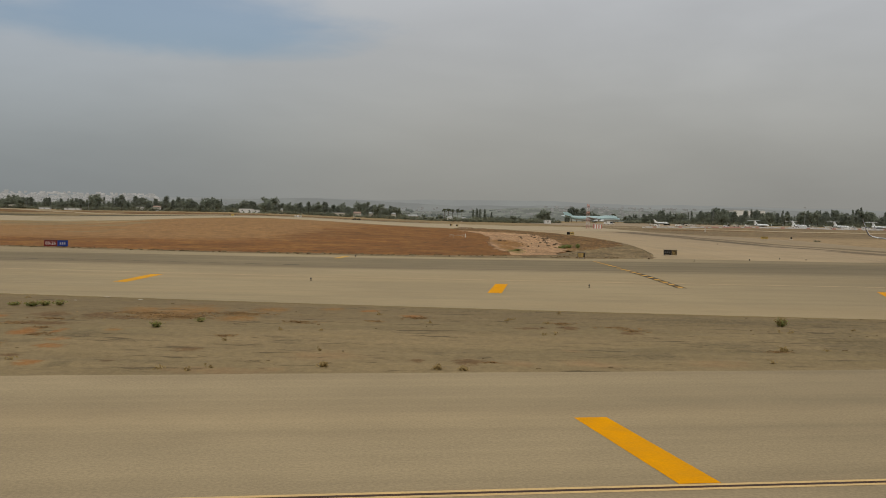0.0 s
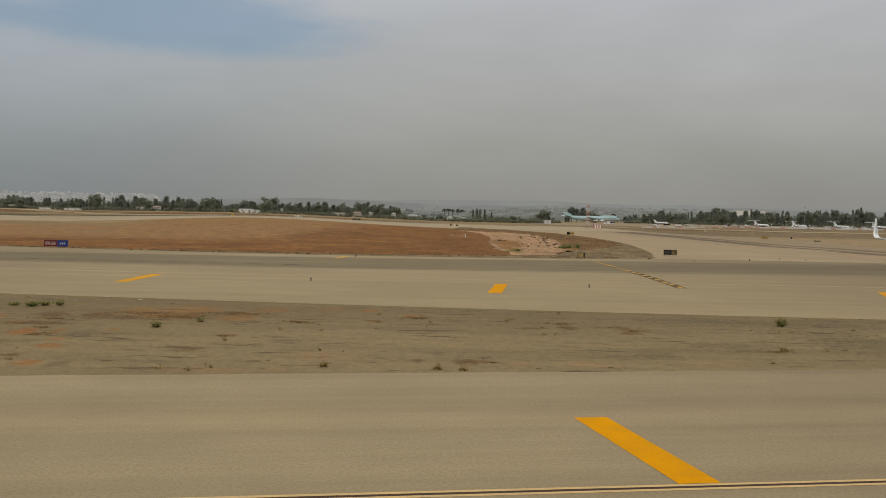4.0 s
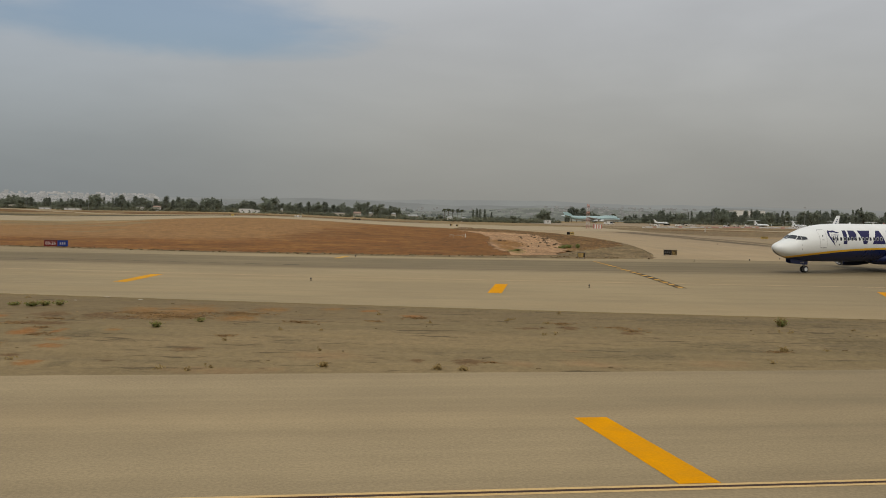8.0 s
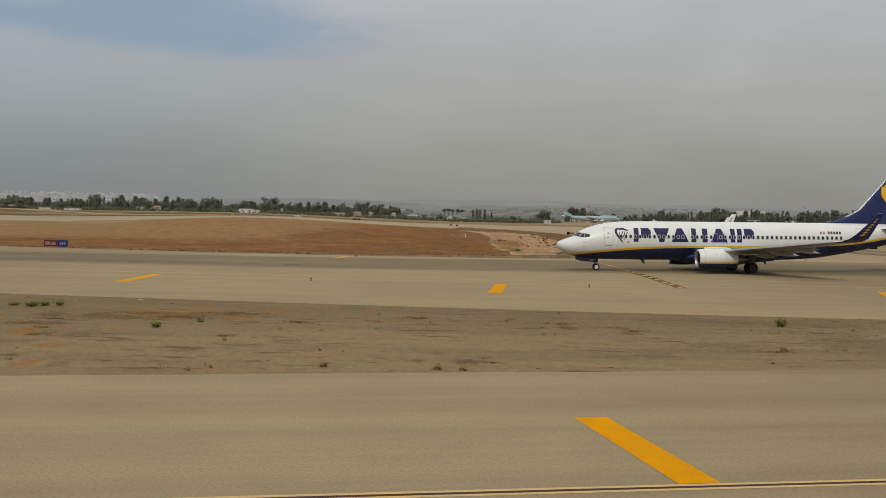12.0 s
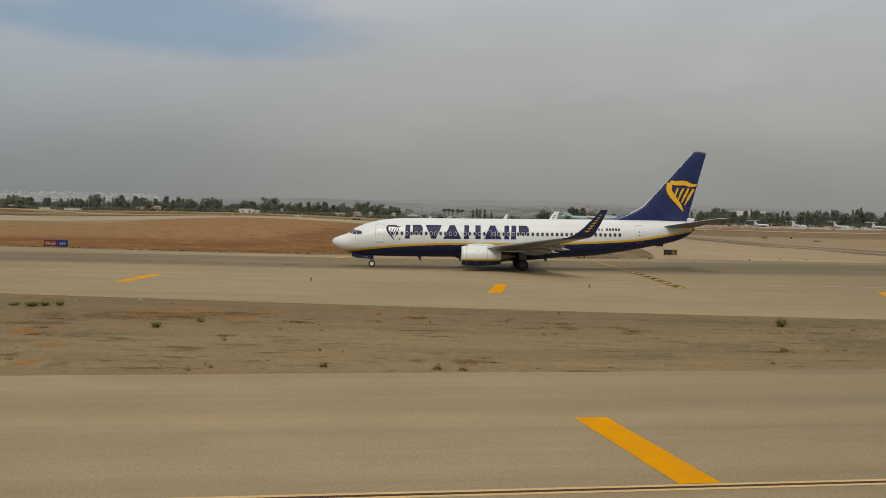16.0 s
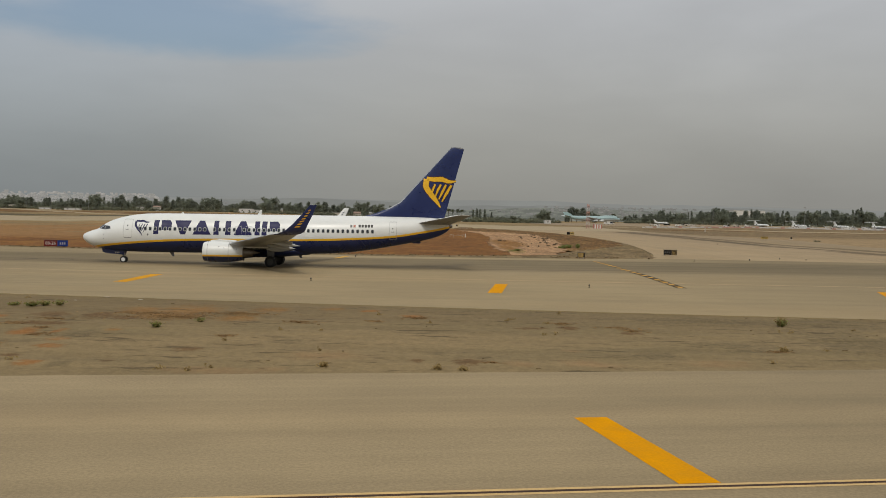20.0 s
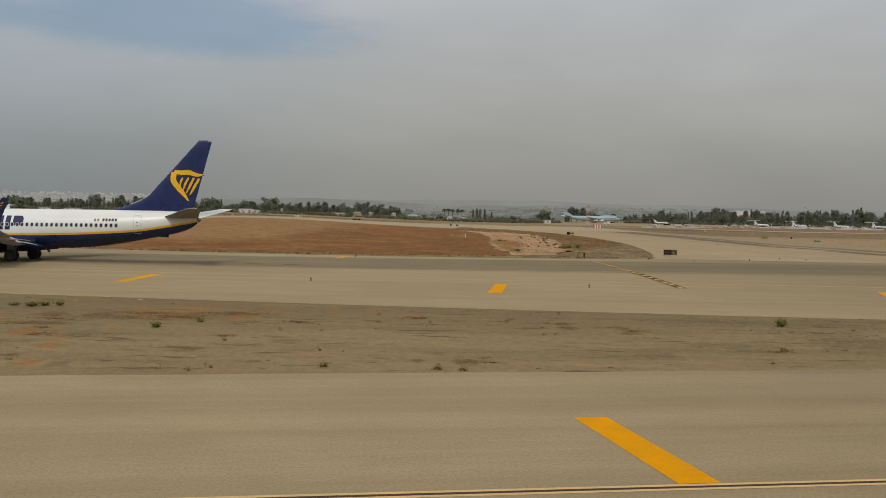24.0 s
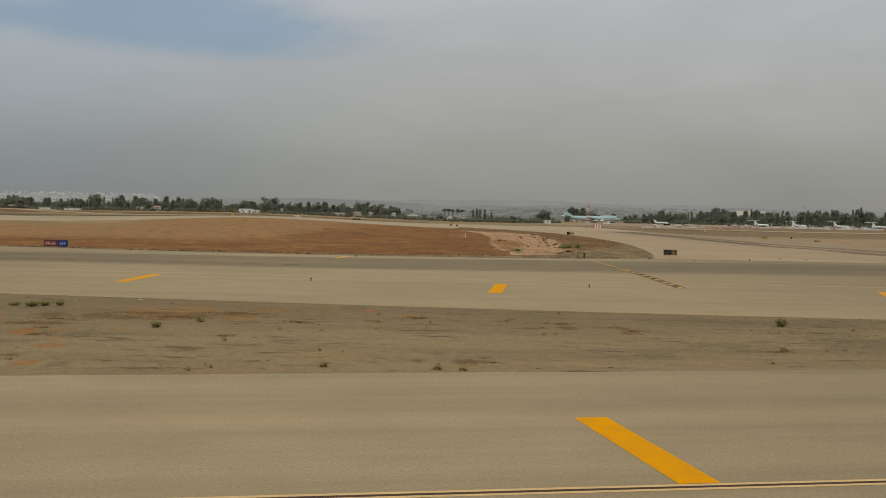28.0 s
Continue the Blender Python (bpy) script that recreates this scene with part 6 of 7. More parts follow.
# ---- trees ----
def crown(rng, spots, leaf, per):
    """Leaf sprays turned every way, gathered into loose clumps round a small dark heart; spots: (centre, radius)."""
    g = Geo()
    for c, r in spots:
        o = Vector((rng.uniform(0, 9), rng.uniform(0, 9), rng.uniform(0, 9)))
        rings = []
        for i in range(4):
            f = math.pi * (i + 0.2) / 3.4 - math.pi / 2
            rings.append([])
            for j in range(5):
                d = Vector((math.cos(f) * math.cos(j * 1.2566), math.cos(f) * math.sin(j * 1.2566), math.sin(f)))
                rings[-1].append(Vector(c) + d * r * (0.33 + 0.3 * noise.noise(d * 1.7 + o)))
        g.loft(rings, 0)
        for _ in range(per):
            d = Vector((rng.gauss(0, 1), rng.gauss(0, 1), rng.gauss(0, 0.85))).normalized()
            p = Vector(c) + d * r * (0.35 + 0.85 * rng.random() ** 0.7)
            u = Vector((rng.gauss(0, 1), rng.gauss(0, 1), rng.gauss(0, 1))).normalized()
            v = u.cross(Vector((rng.gauss(0, 1), rng.gauss(0, 1), rng.gauss(0, 1)))).normalized()
            s, k = leaf * rng.uniform(0.6, 1.4), rng.uniform(0.45, 0.9)
            g.add([p - u * s, p + v * s * k, p + u * s, p - v * s * k], [(0, 1, 2, 3)])
    return g


def tree_kind(kind, seed):
    """A tree about 10 m tall, to be scaled: trunk, limbs and crown."""
    rng = random.Random(seed)
    g, spots = Geo(), []
    if kind == "broad":
        lean = Vector((rng.uniform(-0.6, 0.6), rng.uniform(-0.4, 0.4), 0))
        fork = Vector((0, 0, rng.uniform(2.0, 3.2))) + lean * 0.4
        g.tube((0, 0, 0), fork, 0.34, 0.24, 7)
        for i in range(6):
            a = 6.28 * i / 6 + rng.uniform(-0.4, 0.4)
            rad, z = rng.uniform(1.4, 3.8), rng.uniform(3.0, 8.4)
            tip = Vector((math.cos(a) * rad, math.sin(a) * rad, z)) + lean
            g.tube(fork, tip, 0.16, 0.05, 5)
            spots.append((tip, rng.uniform(1.1, 1.9)))
            for _ in range(4):
                q = tip + Vector((rng.gauss(0, 1.1), rng.gauss(0, 1.1), rng.gauss(0, 0.9)))
                spots.append((q, rng.uniform(0.6, 1.3)))
        for _ in range(8):
            spots.append((Vector((rng.gauss(0, 1.3), rng.gauss(0, 1.3), rng.uniform(6, 9.2))) + lean, rng.uniform(0.8, 1.4)))
        for _ in range(14):
            a, q = rng.uniform(0, 6.28), 2.9 * math.sqrt(rng.random())
            spots.append((Vector((math.cos(a) * q, math.sin(a) * q, rng.uniform(2.2, 7.4))) + lean * 0.6, rng.uniform(0.9, 1.5)))
        geo, mt = crown(rng, spots, 0.26, 60), M_LEAF
    elif kind == "cypress":
        g.tube((0, 0, 0), (0, 0, 8.0), 0.2, 0.04, 6)
        for i in range(26):
            z = 0.8 + 9.0 * i / 26
            w = 1.05 * math.sin(min(1.0, (10.2 - z) / 6.5) * 1.5) * (0.75 + 0.25 * min(1, z / 2))
            a = rng.uniform(0, 6.28)
            spots.append(((math.cos(a) * w * 0.45, math.sin(a) * w * 0.45, z), 0.35 + w * 0.55))
        geo, mt = crown(rng, spots, 0.26, 30), M_CONIFER
    elif kind == "pine":
        g.tube((0, 0, 0), (0.2, 0, 8.5), 0.26, 0.07, 6)
        for i in range(22):
            z = 2.6 + 7.0 * i / 22
            w = 2.6 * (1 - ((z - 4.2) / 6.6) ** 2 if z > 4.2 else 0.6 + 0.25 * (z - 2.6))
            a = i * 2.4 + rng.uniform(-0.5, 0.5)
            tip = Vector((math.cos(a) * w * 0.8, math.sin(a) * w * 0.8, z))
            g.tube((0.1, 0, z - 0.5), tip, 0.07, 0.03, 4)
            spots.append((tip, rng.uniform(0.6, 1.1)))
            spots.append((tip * 0.55 + Vector((0, 0, z * 0.45 + 0.3)), rng.uniform(0.6, 1.0)))
        geo, mt = crown(rng, spots, 0.29, 34), M_CONIFER
    elif kind == "palm":
        g.tube((0, 0, 0), (0.3, 0, 8.6), 0.24, 0.18, 7)
        geo = Geo()
        for i in range(26):
            a, up = i * 2.4, rng.uniform(-0.6, 1.0)
            prev, side = Vector((0.3, 0, 8.6)), Vector((-math.sin(a), math.cos(a), 0)) * 0.32
            for j in range(1, 5):
                k = j / 4
                p = Vector((0.3 + math.cos(a) * 2.2 * k, math.sin(a) * 2.2 * k, 8.6 + up * 1.5 * k - 1.7 * k * k))
                geo.add([prev - side, prev + side, p + side * (1 - k * 0.7), p - side * (1 - k * 0.7)], [(0, 1, 2, 3)])
                prev = p
        mt = M_PALM
    else:
        for _ in range(18):
            p = Vector((rng.gauss(0, 2.6), rng.gauss(0, 1.6), rng.uniform(1.2, 6.8)))
            g.tube((p.x * 0.3, p.y * 0.3, 0), p, 0.12, 0.04, 4)
            spots.append((p, rng.uniform(0.9, 1.7)))
            spots.append((Vector((p.x * 1.2, p.y, p.z * 0.5)), rng.uniform(0.9, 1.6)))
        geo, mt = crown(rng, spots, 0.26, 48), M_SCRUB
    return g.mesh("trunk", M_BARK, 0), geo.mesh("crown", mt, 0)


TREES = {k: [tree_kind(k, 10 * i + s) for i in range(n)] for s, (k, n) in enumerate((("broad", 5), ("cypress", 3), ("pine", 3), ("palm", 2), ("shrub", 3)))}
TREE_WORDS = {"broad": ("broadleaf_tree", "haze-paled green broadleaf tree in the far tree line", "tree"), "cypress": ("cypress_tree", "slim dark cypress in the far tree line", "tree"),
              "pine": ("pine_tree", "dark green pine in the far tree line", "tree"), "palm": ("palm_tree", "tall palm in the far tree line", "tree"), "shrub": ("bush", "rounded dark green bush before the far trees", "bush")}


def plant(rng, kind, at, h, wide=1.0):
    name, label, cat = TREE_WORDS[kind]
    t = thing(name, Matrix.Translation(at) @ pose(0, 0, 0, 0, 0, rng.uniform(0, 360)), label, cat, "far trees" if cat == "tree" else "far bushes")
    k = h / 10
    t.scale = (k * wide, k * wide, k)
    a, b = rng.choice(TREES[kind])
    part("trunk", a, None, t)
    part("crown", b, None, t)


def build_trees():
    rng = random.Random(21)
    # how high the tree tops stand: sideways share of the distance, then their rise in thousandths of it
    west = ((-0.420, 11.8), (-0.410, 13.0), (-0.396, 12.2), (-0.386, 10.8), (-0.367, 11.2), (-0.351, 12.0), (-0.340, 11.7), (-0.331, 15.1), (-0.323, 13.1), (-0.313, 12.2), (-0.306, 14.5), (-0.298, 16.3), (-0.289, 13.8), (-0.280, 11.8), (-0.269, 14.1), (-0.257, 15.4), (-0.246, 13.5), (-0.230, 13.8), (-0.221, 14.5), (-0.211, 13.1), (-0.205, 10.5), (-0.198, 12.3), (-0.191, 13.5), (-0.176, 11.6), (-0.163, 16.2), (-0.155, 13.1), (-0.142, 11.2), (-0.120, 12.2), (-0.099, 12.0), (-0.089, 11.2), (-0.077, 13.5), (-0.069, 11.0), (-0.058, 11.2), (-0.049, 10.8), (-0.042, 7.8))
    east = ((0.175, 5.5), (0.188, 7.0), (0.196, 7.4), (0.204, 8.4), (0.211, 13.7), (0.217, 8.0), (0.231, 8.8), (0.239, 11.4), (0.247, 10.1), (0.254, 14.5), (0.262, 13.1), (0.271, 10.6), (0.284, 12.4), (0.295, 12.6), (0.303, 11.2), (0.317, 10.4), (0.324, 12.1), (0.341, 11.4), (0.352, 12.7), (0.368, 13.5), (0.377, 16.4), (0.385, 14.9), (0.395, 16.2), (0.404, 13.1), (0.412, 12.2), (0.420, 14.0))

    def row(tops, a0, a1, y0, y1, steps, kinds, shares, wide, low):
        a = a0
        while a < a1:
            y, kind = rng.uniform(y0, y1), rng.choices(kinds, shares)[0]
            at = far_at(a, y)
            rise = float(np.interp(a, [p[0] for p in tops], [p[1] for p in tops])) / 1000 * y
            h = max(4.0, (5.4 + rise - at.z) * (rng.uniform(0.88, 1.02) if kind != "cypress" else rng.uniform(0.95, 1.08)) * (1.0 if rng.random() > low else rng.uniform(0.55, 0.88)))
            plant(rng, kind, at, h, rng.uniform(*wide) * (0.85 if kind == "cypress" else 1.0))
            a += rng.uniform(*steps)

    row(west, -0.47, -0.042, 1200, 1420, (0.0022, 0.0044), ("broad", "pine", "cypress"), (5, 4, 0.8), (0.8, 1.25), 0.55)
    row(east, 0.172, 0.47, 1330, 1480, (0.0016, 0.0032), ("pine", "broad", "cypress"), (3.6, 2.6, 2.6), (0.8, 1.2), 0.4)
    a = -0.045
    while a < 0.105:
        plant(rng, rng.choices(("shrub", "broad", "cypress"), (7, 3, 0.7))[0], far_at(a, rng.uniform(1230, 1400)), rng.uniform(4.5, 9.0), rng.uniform(1.0, 1.5))
        a += rng.uniform(0.0024, 0.005)
    # single trees and palms that stand out
    for a, h, k, w in ((0.0945, 18.5, "broad", 0.95), (0.0915, 17.0, "broad", 0.9), (0.0975, 16.5, "broad", 0.9), (0.116, 14, "cypress", 1.3), (0.1185, 18, "cypress", 1.3), (0.1215, 20, "pine", 1.0), (0.126, 18, "pine", 1.1), (0.132, 19, "pine", 1.1), (0.138, 15, "broad", 1.2), (0.145, 11, "broad", 1.3),
                       (0.161, 13.5, "palm", 1.3), (0.165, 9, "broad", 1.4), (0.028, 16.0, "cypress", 1.1), (0.0315, 17.5, "cypress", 1.1), (0.0345, 17.0, "cypress", 1.2), (0.039, 17.0, "cypress", 1.1), (0.0455, 13.5, "cypress", 1.1), (0.001, 17.5, "palm", 0.9), (0.0045, 18.0, "palm", 0.9), (0.0085, 17, "palm", 0.85), (0.0135, 17.5, "palm", 0.9), (0.0172, 17, "palm", 0.85)):
        plant(rng, k, far_at(a, 1620 if 0.11 < a < 0.2 else 1390 if h > 10 else 1330), h * (1.15 if 0.11 < a < 0.2 else 1.0), w)
    # low growth along the foot of the trees
    a = -0.47
    while a < 0.47:
        if not 0.11 < a < 0.17:
            y = rng.uniform(1190, 1230) if a < 0.1 else rng.uniform(1320, 1350)
            plant(rng, "shrub", far_at(a, y), rng.uniform(3.0, 6.6), rng.uniform(1.3, 2.4))
        a += rng.uniform(0.0025, 0.0055)
    for a in (-0.1975, -0.194, -0.190, -0.1845, -0.180, -0.175, -0.171, -0.385, -0.366, -0.362, -0.341, -0.336):
        plant(rng, "shrub", far_at(a, 1158), rng.uniform(2.2, 3.4), rng.uniform(1.2, 1.8))
    # a hedge further back closes the gaps between the stems
    g = Geo()
    spots = []
    for i in range(520):
        a = -0.48 + 0.96 * i / 520
        if 0.105 < a < 0.175 or -0.03 < a < 0.03:
            continue
        y = rng.uniform(1430, 1480)
        p = far_at(a, y)
        for _ in range(6):
            spots.append((p + Vector((rng.gauss(0, 3), rng.gauss(0, 6), rng.uniform(1, 8.0 if a < 0 else 6.0 if a < 0.24 else 11.0))), rng.uniform(1.6, 2.8)))
    g = crown(rng, spots, 0.62, 20)
    solo("far_wood", g, M_CONIFER, "dense dark green wood behind the tree line", "wood", "", "stuff", 0)


# ---- hills and town far off ----
def build_hills():
    rng = random.Random(4)

    def ridge(name, y, base, top, mat, rough, seed, label):
        rows = [[], [], [], []]
        for i in range(181):
            a = -0.75 + 1.5 * i / 180
            x = a * y
            h = top(a) + rough * noise.fractal(Vector((a * 9 + seed, 0.3, seed)), 1.0, 2.0, 5)
            rows[0].append((x, y - 420, base))
            rows[1].append((x, y - 160, base + max(1.0, h) * 0.55))
            rows[2].append((x, y, base + max(1.0, h)))
            rows[3].append((x, y + 200, base))
        solo(name, Geo().loft(rows, 0, caps=False, closed=False), mat, label, "hills", "", "structure", 60)

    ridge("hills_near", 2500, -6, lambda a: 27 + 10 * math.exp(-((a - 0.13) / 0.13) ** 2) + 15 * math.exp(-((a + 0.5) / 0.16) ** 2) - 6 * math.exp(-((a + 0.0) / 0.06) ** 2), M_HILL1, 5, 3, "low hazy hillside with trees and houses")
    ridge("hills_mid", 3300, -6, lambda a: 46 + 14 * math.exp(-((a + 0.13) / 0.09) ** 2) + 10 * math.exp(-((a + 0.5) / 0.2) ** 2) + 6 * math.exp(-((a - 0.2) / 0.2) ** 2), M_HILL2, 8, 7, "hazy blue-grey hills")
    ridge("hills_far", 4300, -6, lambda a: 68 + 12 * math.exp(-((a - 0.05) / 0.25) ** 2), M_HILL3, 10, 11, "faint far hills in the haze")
    # dark growth dotted over the near slope
    g = Geo()
    for _ in range(1100):
        a, y = rng.uniform(-0.46, 0.46), rng.uniform(2200, 2480)
        if noise.noise(Vector((a * 26, y * 0.012, 4.0))) < -0.1:
            continue
        z = -6 + float(np.interp(y, [2080, 2340, 2500], [0.0, 0.55, 1.0])) * 30
        w, h = rng.uniform(3, 11), rng.uniform(2.0, 4.5)
        o = Vector((rng.uniform(0, 9), rng.uniform(0, 9), rng.uniform(0, 9)))
        rings = []
        for i in range(4):
            f = math.pi * (i + 0.2) / 3.4 - math.pi / 2
            ring = []
            for j in range(6):
                d = Vector((math.cos(f) * math.cos(j * 1.0472), math.cos(f) * math.sin(j * 1.0472), math.sin(f)))
                k = 0.8 + 0.6 * noise.noise(d * 1.6 + o)
                ring.append((a * y + d.x * w * k, y + d.y * w * k, z + d.z * h * k))
            rings.append(ring)
        g.loft(rings, 0)
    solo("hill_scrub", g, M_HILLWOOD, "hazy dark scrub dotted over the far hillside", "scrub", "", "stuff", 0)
    # pale houses on the slopes
    g = Geo()

    def houses(n, a0, a1, y0, y1, z0, z1, smin, smax):
        for _ in range(n):
            a, y = rng.uniform(a0, a1), rng.uniform(y0, y1)
            s = rng.uniform(smin, smax)
            g.box((a * y, y, rng.uniform(z0, z1)), (s * rng.uniform(1.0, 2.2), s, s * rng.uniform(0.6, 1.3)), 0, rng.uniform(-20, 20), 0.3)

    houses(640, -0.47, -0.27, 2300, 2480, 21, 44, 2.0, 5.5)
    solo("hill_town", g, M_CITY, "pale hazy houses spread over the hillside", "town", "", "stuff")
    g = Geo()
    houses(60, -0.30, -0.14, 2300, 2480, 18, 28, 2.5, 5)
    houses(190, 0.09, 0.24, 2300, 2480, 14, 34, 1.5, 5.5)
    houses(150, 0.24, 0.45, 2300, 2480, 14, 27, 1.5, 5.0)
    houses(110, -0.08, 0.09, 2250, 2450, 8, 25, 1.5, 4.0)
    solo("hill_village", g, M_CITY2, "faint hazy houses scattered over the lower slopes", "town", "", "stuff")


def house(a, y, w, d, h, wall, roof, label, flat=False, name="house"):
    p = far_at(a, y + (75 if name == "house" and a < 0.09 else 0))
    t = thing(name, Matrix.Translation(p) @ pose(0, 0, 0, 0, 0, (a * 900) % 30 - 15), label, "building", "far buildings")
    part("wall", Geo().box((0, 0, h / 2 - 0.3), (w, d, h + 0.6), 0, 0, 0.05), wall, t)
    if flat:
        part("roof", Geo().box((0, 0, h + 0.15), (w + 0.6, d + 0.6, 0.4), 0, 0, 0.05), roof, t)
    else:
        r = [[(-w / 2 - 0.4, s * (d / 2 + 0.4), h - 0.1), (w / 2 + 0.4, s * (d / 2 + 0.4), h - 0.1), (w / 2 - 0.6, s * 0.05, h + d * 0.28), (-w / 2 + 0.6, s * 0.05, h + d * 0.28)] for s in (-1, 1)]
        g = Geo()
        g.loft(r, 0)
        part("roof", g, roof, t)
    n = max(1, int(w / 7))
    for i in range(n):
        x = -w / 2 + w * (i + 0.5) / n
        win = part("window", Geo().box((x, -d / 2 - 0.03, h * 0.55), (min(1.6, w / n * 0.5), 0.12, min(1.5, h * 0.4))), M_WALLB, t)
        part("pane", Geo().box((x, -d / 2 - 0.08, h * 0.55), (min(1.3, w / n * 0.4), 0.06, min(1.2, h * 0.32))), M_PANE, win)


def build_houses():
    middle = (
            (-0.187, 1115, 16, 8, 4.4, M_WALLW, M_ROOFG, True, "long low white building among the trees"), (-0.178, 1115, 8, 7, 3.4, M_WALLW, M_ROOFG, True, "low white building among the trees"),
            (-0.155, 1220, 6, 6, 5, M_WALLB, M_ROOFG, False, "small beige house among the trees"), (-0.098, 1180, 18, 8, 4.2, M_WALLB, M_ROOFG, True, "low beige shed before the trees"),
            (-0.082, 1175, 9, 7, 4.5, M_WALLB, M_ROOFR, False, "small house with a tile roof before the trees"), (-0.068, 1180, 12, 7, 5.2, M_WALLB, M_ROOFG, False, "beige house with a grey roof before the trees"),
            (-0.0475, 1180, 5, 6, 5.5, M_WALLB, M_ROOFG, False, "narrow beige house before the bushes"), (-0.0335, 1190, 8, 7, 4.2, M_WALLB, M_ROOFG, False, "grey-roofed house before the bushes"),
            (-0.0275, 1185, 8, 7, 4.4, M_WALLB, M_ROOFG, False, "beige house with a pale roof before the bushes"), (0.006, 1195, 6, 6, 4.2, M_WALLW, M_ROOFG, False, "white house near the palms"),
            (0.019, 1195, 6, 6, 3.6, M_WALLW, M_ROOFG, False, "white house near the palms"), (0.0985, 1195, 7.2, 4, 3.6, M_WALLW, M_WALLW, True, "white cabin in front of dark bushes"))
    west = (
            (-0.378, 1095, 12, 6, 2.2, M_WALLW, M_ROOFG, True, "long white shed before the tree line"), (-0.352, 1095, 18, 6, 2.0, M_WALLW, M_ROOFG, True, "long low white shed before the tree line"),
            (-0.288, 1170, 8, 6, 4.5, M_WALLW, M_ROOFG, True, "white house among the trees"), (-0.272, 1175, 9, 6, 4.5, M_WALLW, M_ROOFR, False, "white house with a tile roof among the trees"),
            (-0.41, 1180, 10, 6, 4.0, M_WALLB, M_ROOFG, True, "beige house at the tree line"))
    for a, y, w, d, h, wall, roof, flat, lb in middle + west:
        house(a, y, w, d, h, wall, roof, lb, flat)
    house(0.2865, 1900, 56, 40, 25, M_WHITEP, M_WHITEP, "large white hangar far behind the trees", True, "hangar")
    # light masts
    for a, y, h in ((0.2555, 1180, 19.0), (0.3425, 1240, 23.0), (-0.396, 1150, 13.0), (-0.381, 1150, 12.0), (-0.337, 1150, 14.0)):
        t = thing("light_mast", Matrix.Translation(far_at(a, y)), "tall grey floodlight mast" + (" on the apron" if a > 0 else " before the tree line"), "light mast", "floodlight masts")
        part("shaft", Geo().tube((0, 0, 0), (0, 0, h), 0.016 * h - 0.1, 0.008 * h, 8), M_POLE, t)
        part("lamp_head", Geo().box((0, 0, h), (0.11 * h, 0.6, 0.4)), M_POLE, t)
    # red and white barrier blocks, sheds and vans by the runway
    for a, y, mt in ((-0.1405, 790, M_WALLB), (-0.138, 790, M_WHITEP), (-0.1355, 790, M_WALLB)):
        p = far_at(a, y)
        solo("barrier_block", Geo().box((p.x, p.y, p.z + 0.7), (1.6, 0.8, 1.4), 0, 0, 0.15), mt, "low runway barrier block, painted", "barrier", "barrier blocks")


def van(a, y, colour, label, ln=5.2, h=2.1, turn=0.0, name="van"):
    t = thing(name, Matrix.Translation(far_at(a, y) + Vector((0, 0, 0.1))) @ pose(0, 0, 0, 0, 0, turn), label, "vehicle", "far vehicles")
    rings = []
    for s in (-1, 1):
        w = 0.95 * s
        rings.append([(-ln / 2, w, 0.45), (ln / 2, w, 0.45), (ln / 2, w, 1.05), (ln * 0.36, w, 1.2), (ln * 0.24, w * 0.92, h), (-ln / 2 + 0.1, w * 0.92, h), (-ln / 2, w, h - 0.3)])
    part("body", Geo().loft(rings, 0), colour, t)
    for s in (-1, 1):
        part("side_window", Geo().add([(ln * 0.2, s * 0.97, 1.25), (ln * 0.33, s * 0.97, 1.25), (ln * 0.23, s * 0.93, h - 0.2), (-ln * 0.1, s * 0.93, h - 0.2), (-ln * 0.1, s * 0.97, 1.25)], [(0, 1, 2, 3, 4)]), M_GLASS, t)
        for x in (-ln * 0.31, ln * 0.31):
            part("wheel", Geo().lathe([(s * 0.8, 0.2), (s * 0.8, 0.38), (s * 1.0, 0.38), (s * 1.0, 0.2)], 12, "y", (x, 0, 0.4)), M_TYRE, t)


# ---- parked aircraft ----
def body(prof, n=16, flat=1.0):
    """Fuselage from (x, centre height, radius) stations."""
    rings = []
    for x, z, r in prof:
        rings.append([(x, r * math.cos(2 * math.pi * i / n), z + flat * r * math.sin(2 * math.pi * i / n)) for i in range(n)])
    return Geo().loft(rings, 0)


def panel_wing(root, tip, side):
    """Tapered wing: root and tip as (x, span, z, chord, thickness)."""
    rings = []
    for x, y, z, c, t in (root, tip):
        rings.append([(x + c * u, side * y, z + v * t * c) for u, v in foil(5)])
    return Geo().loft(rings, 0)


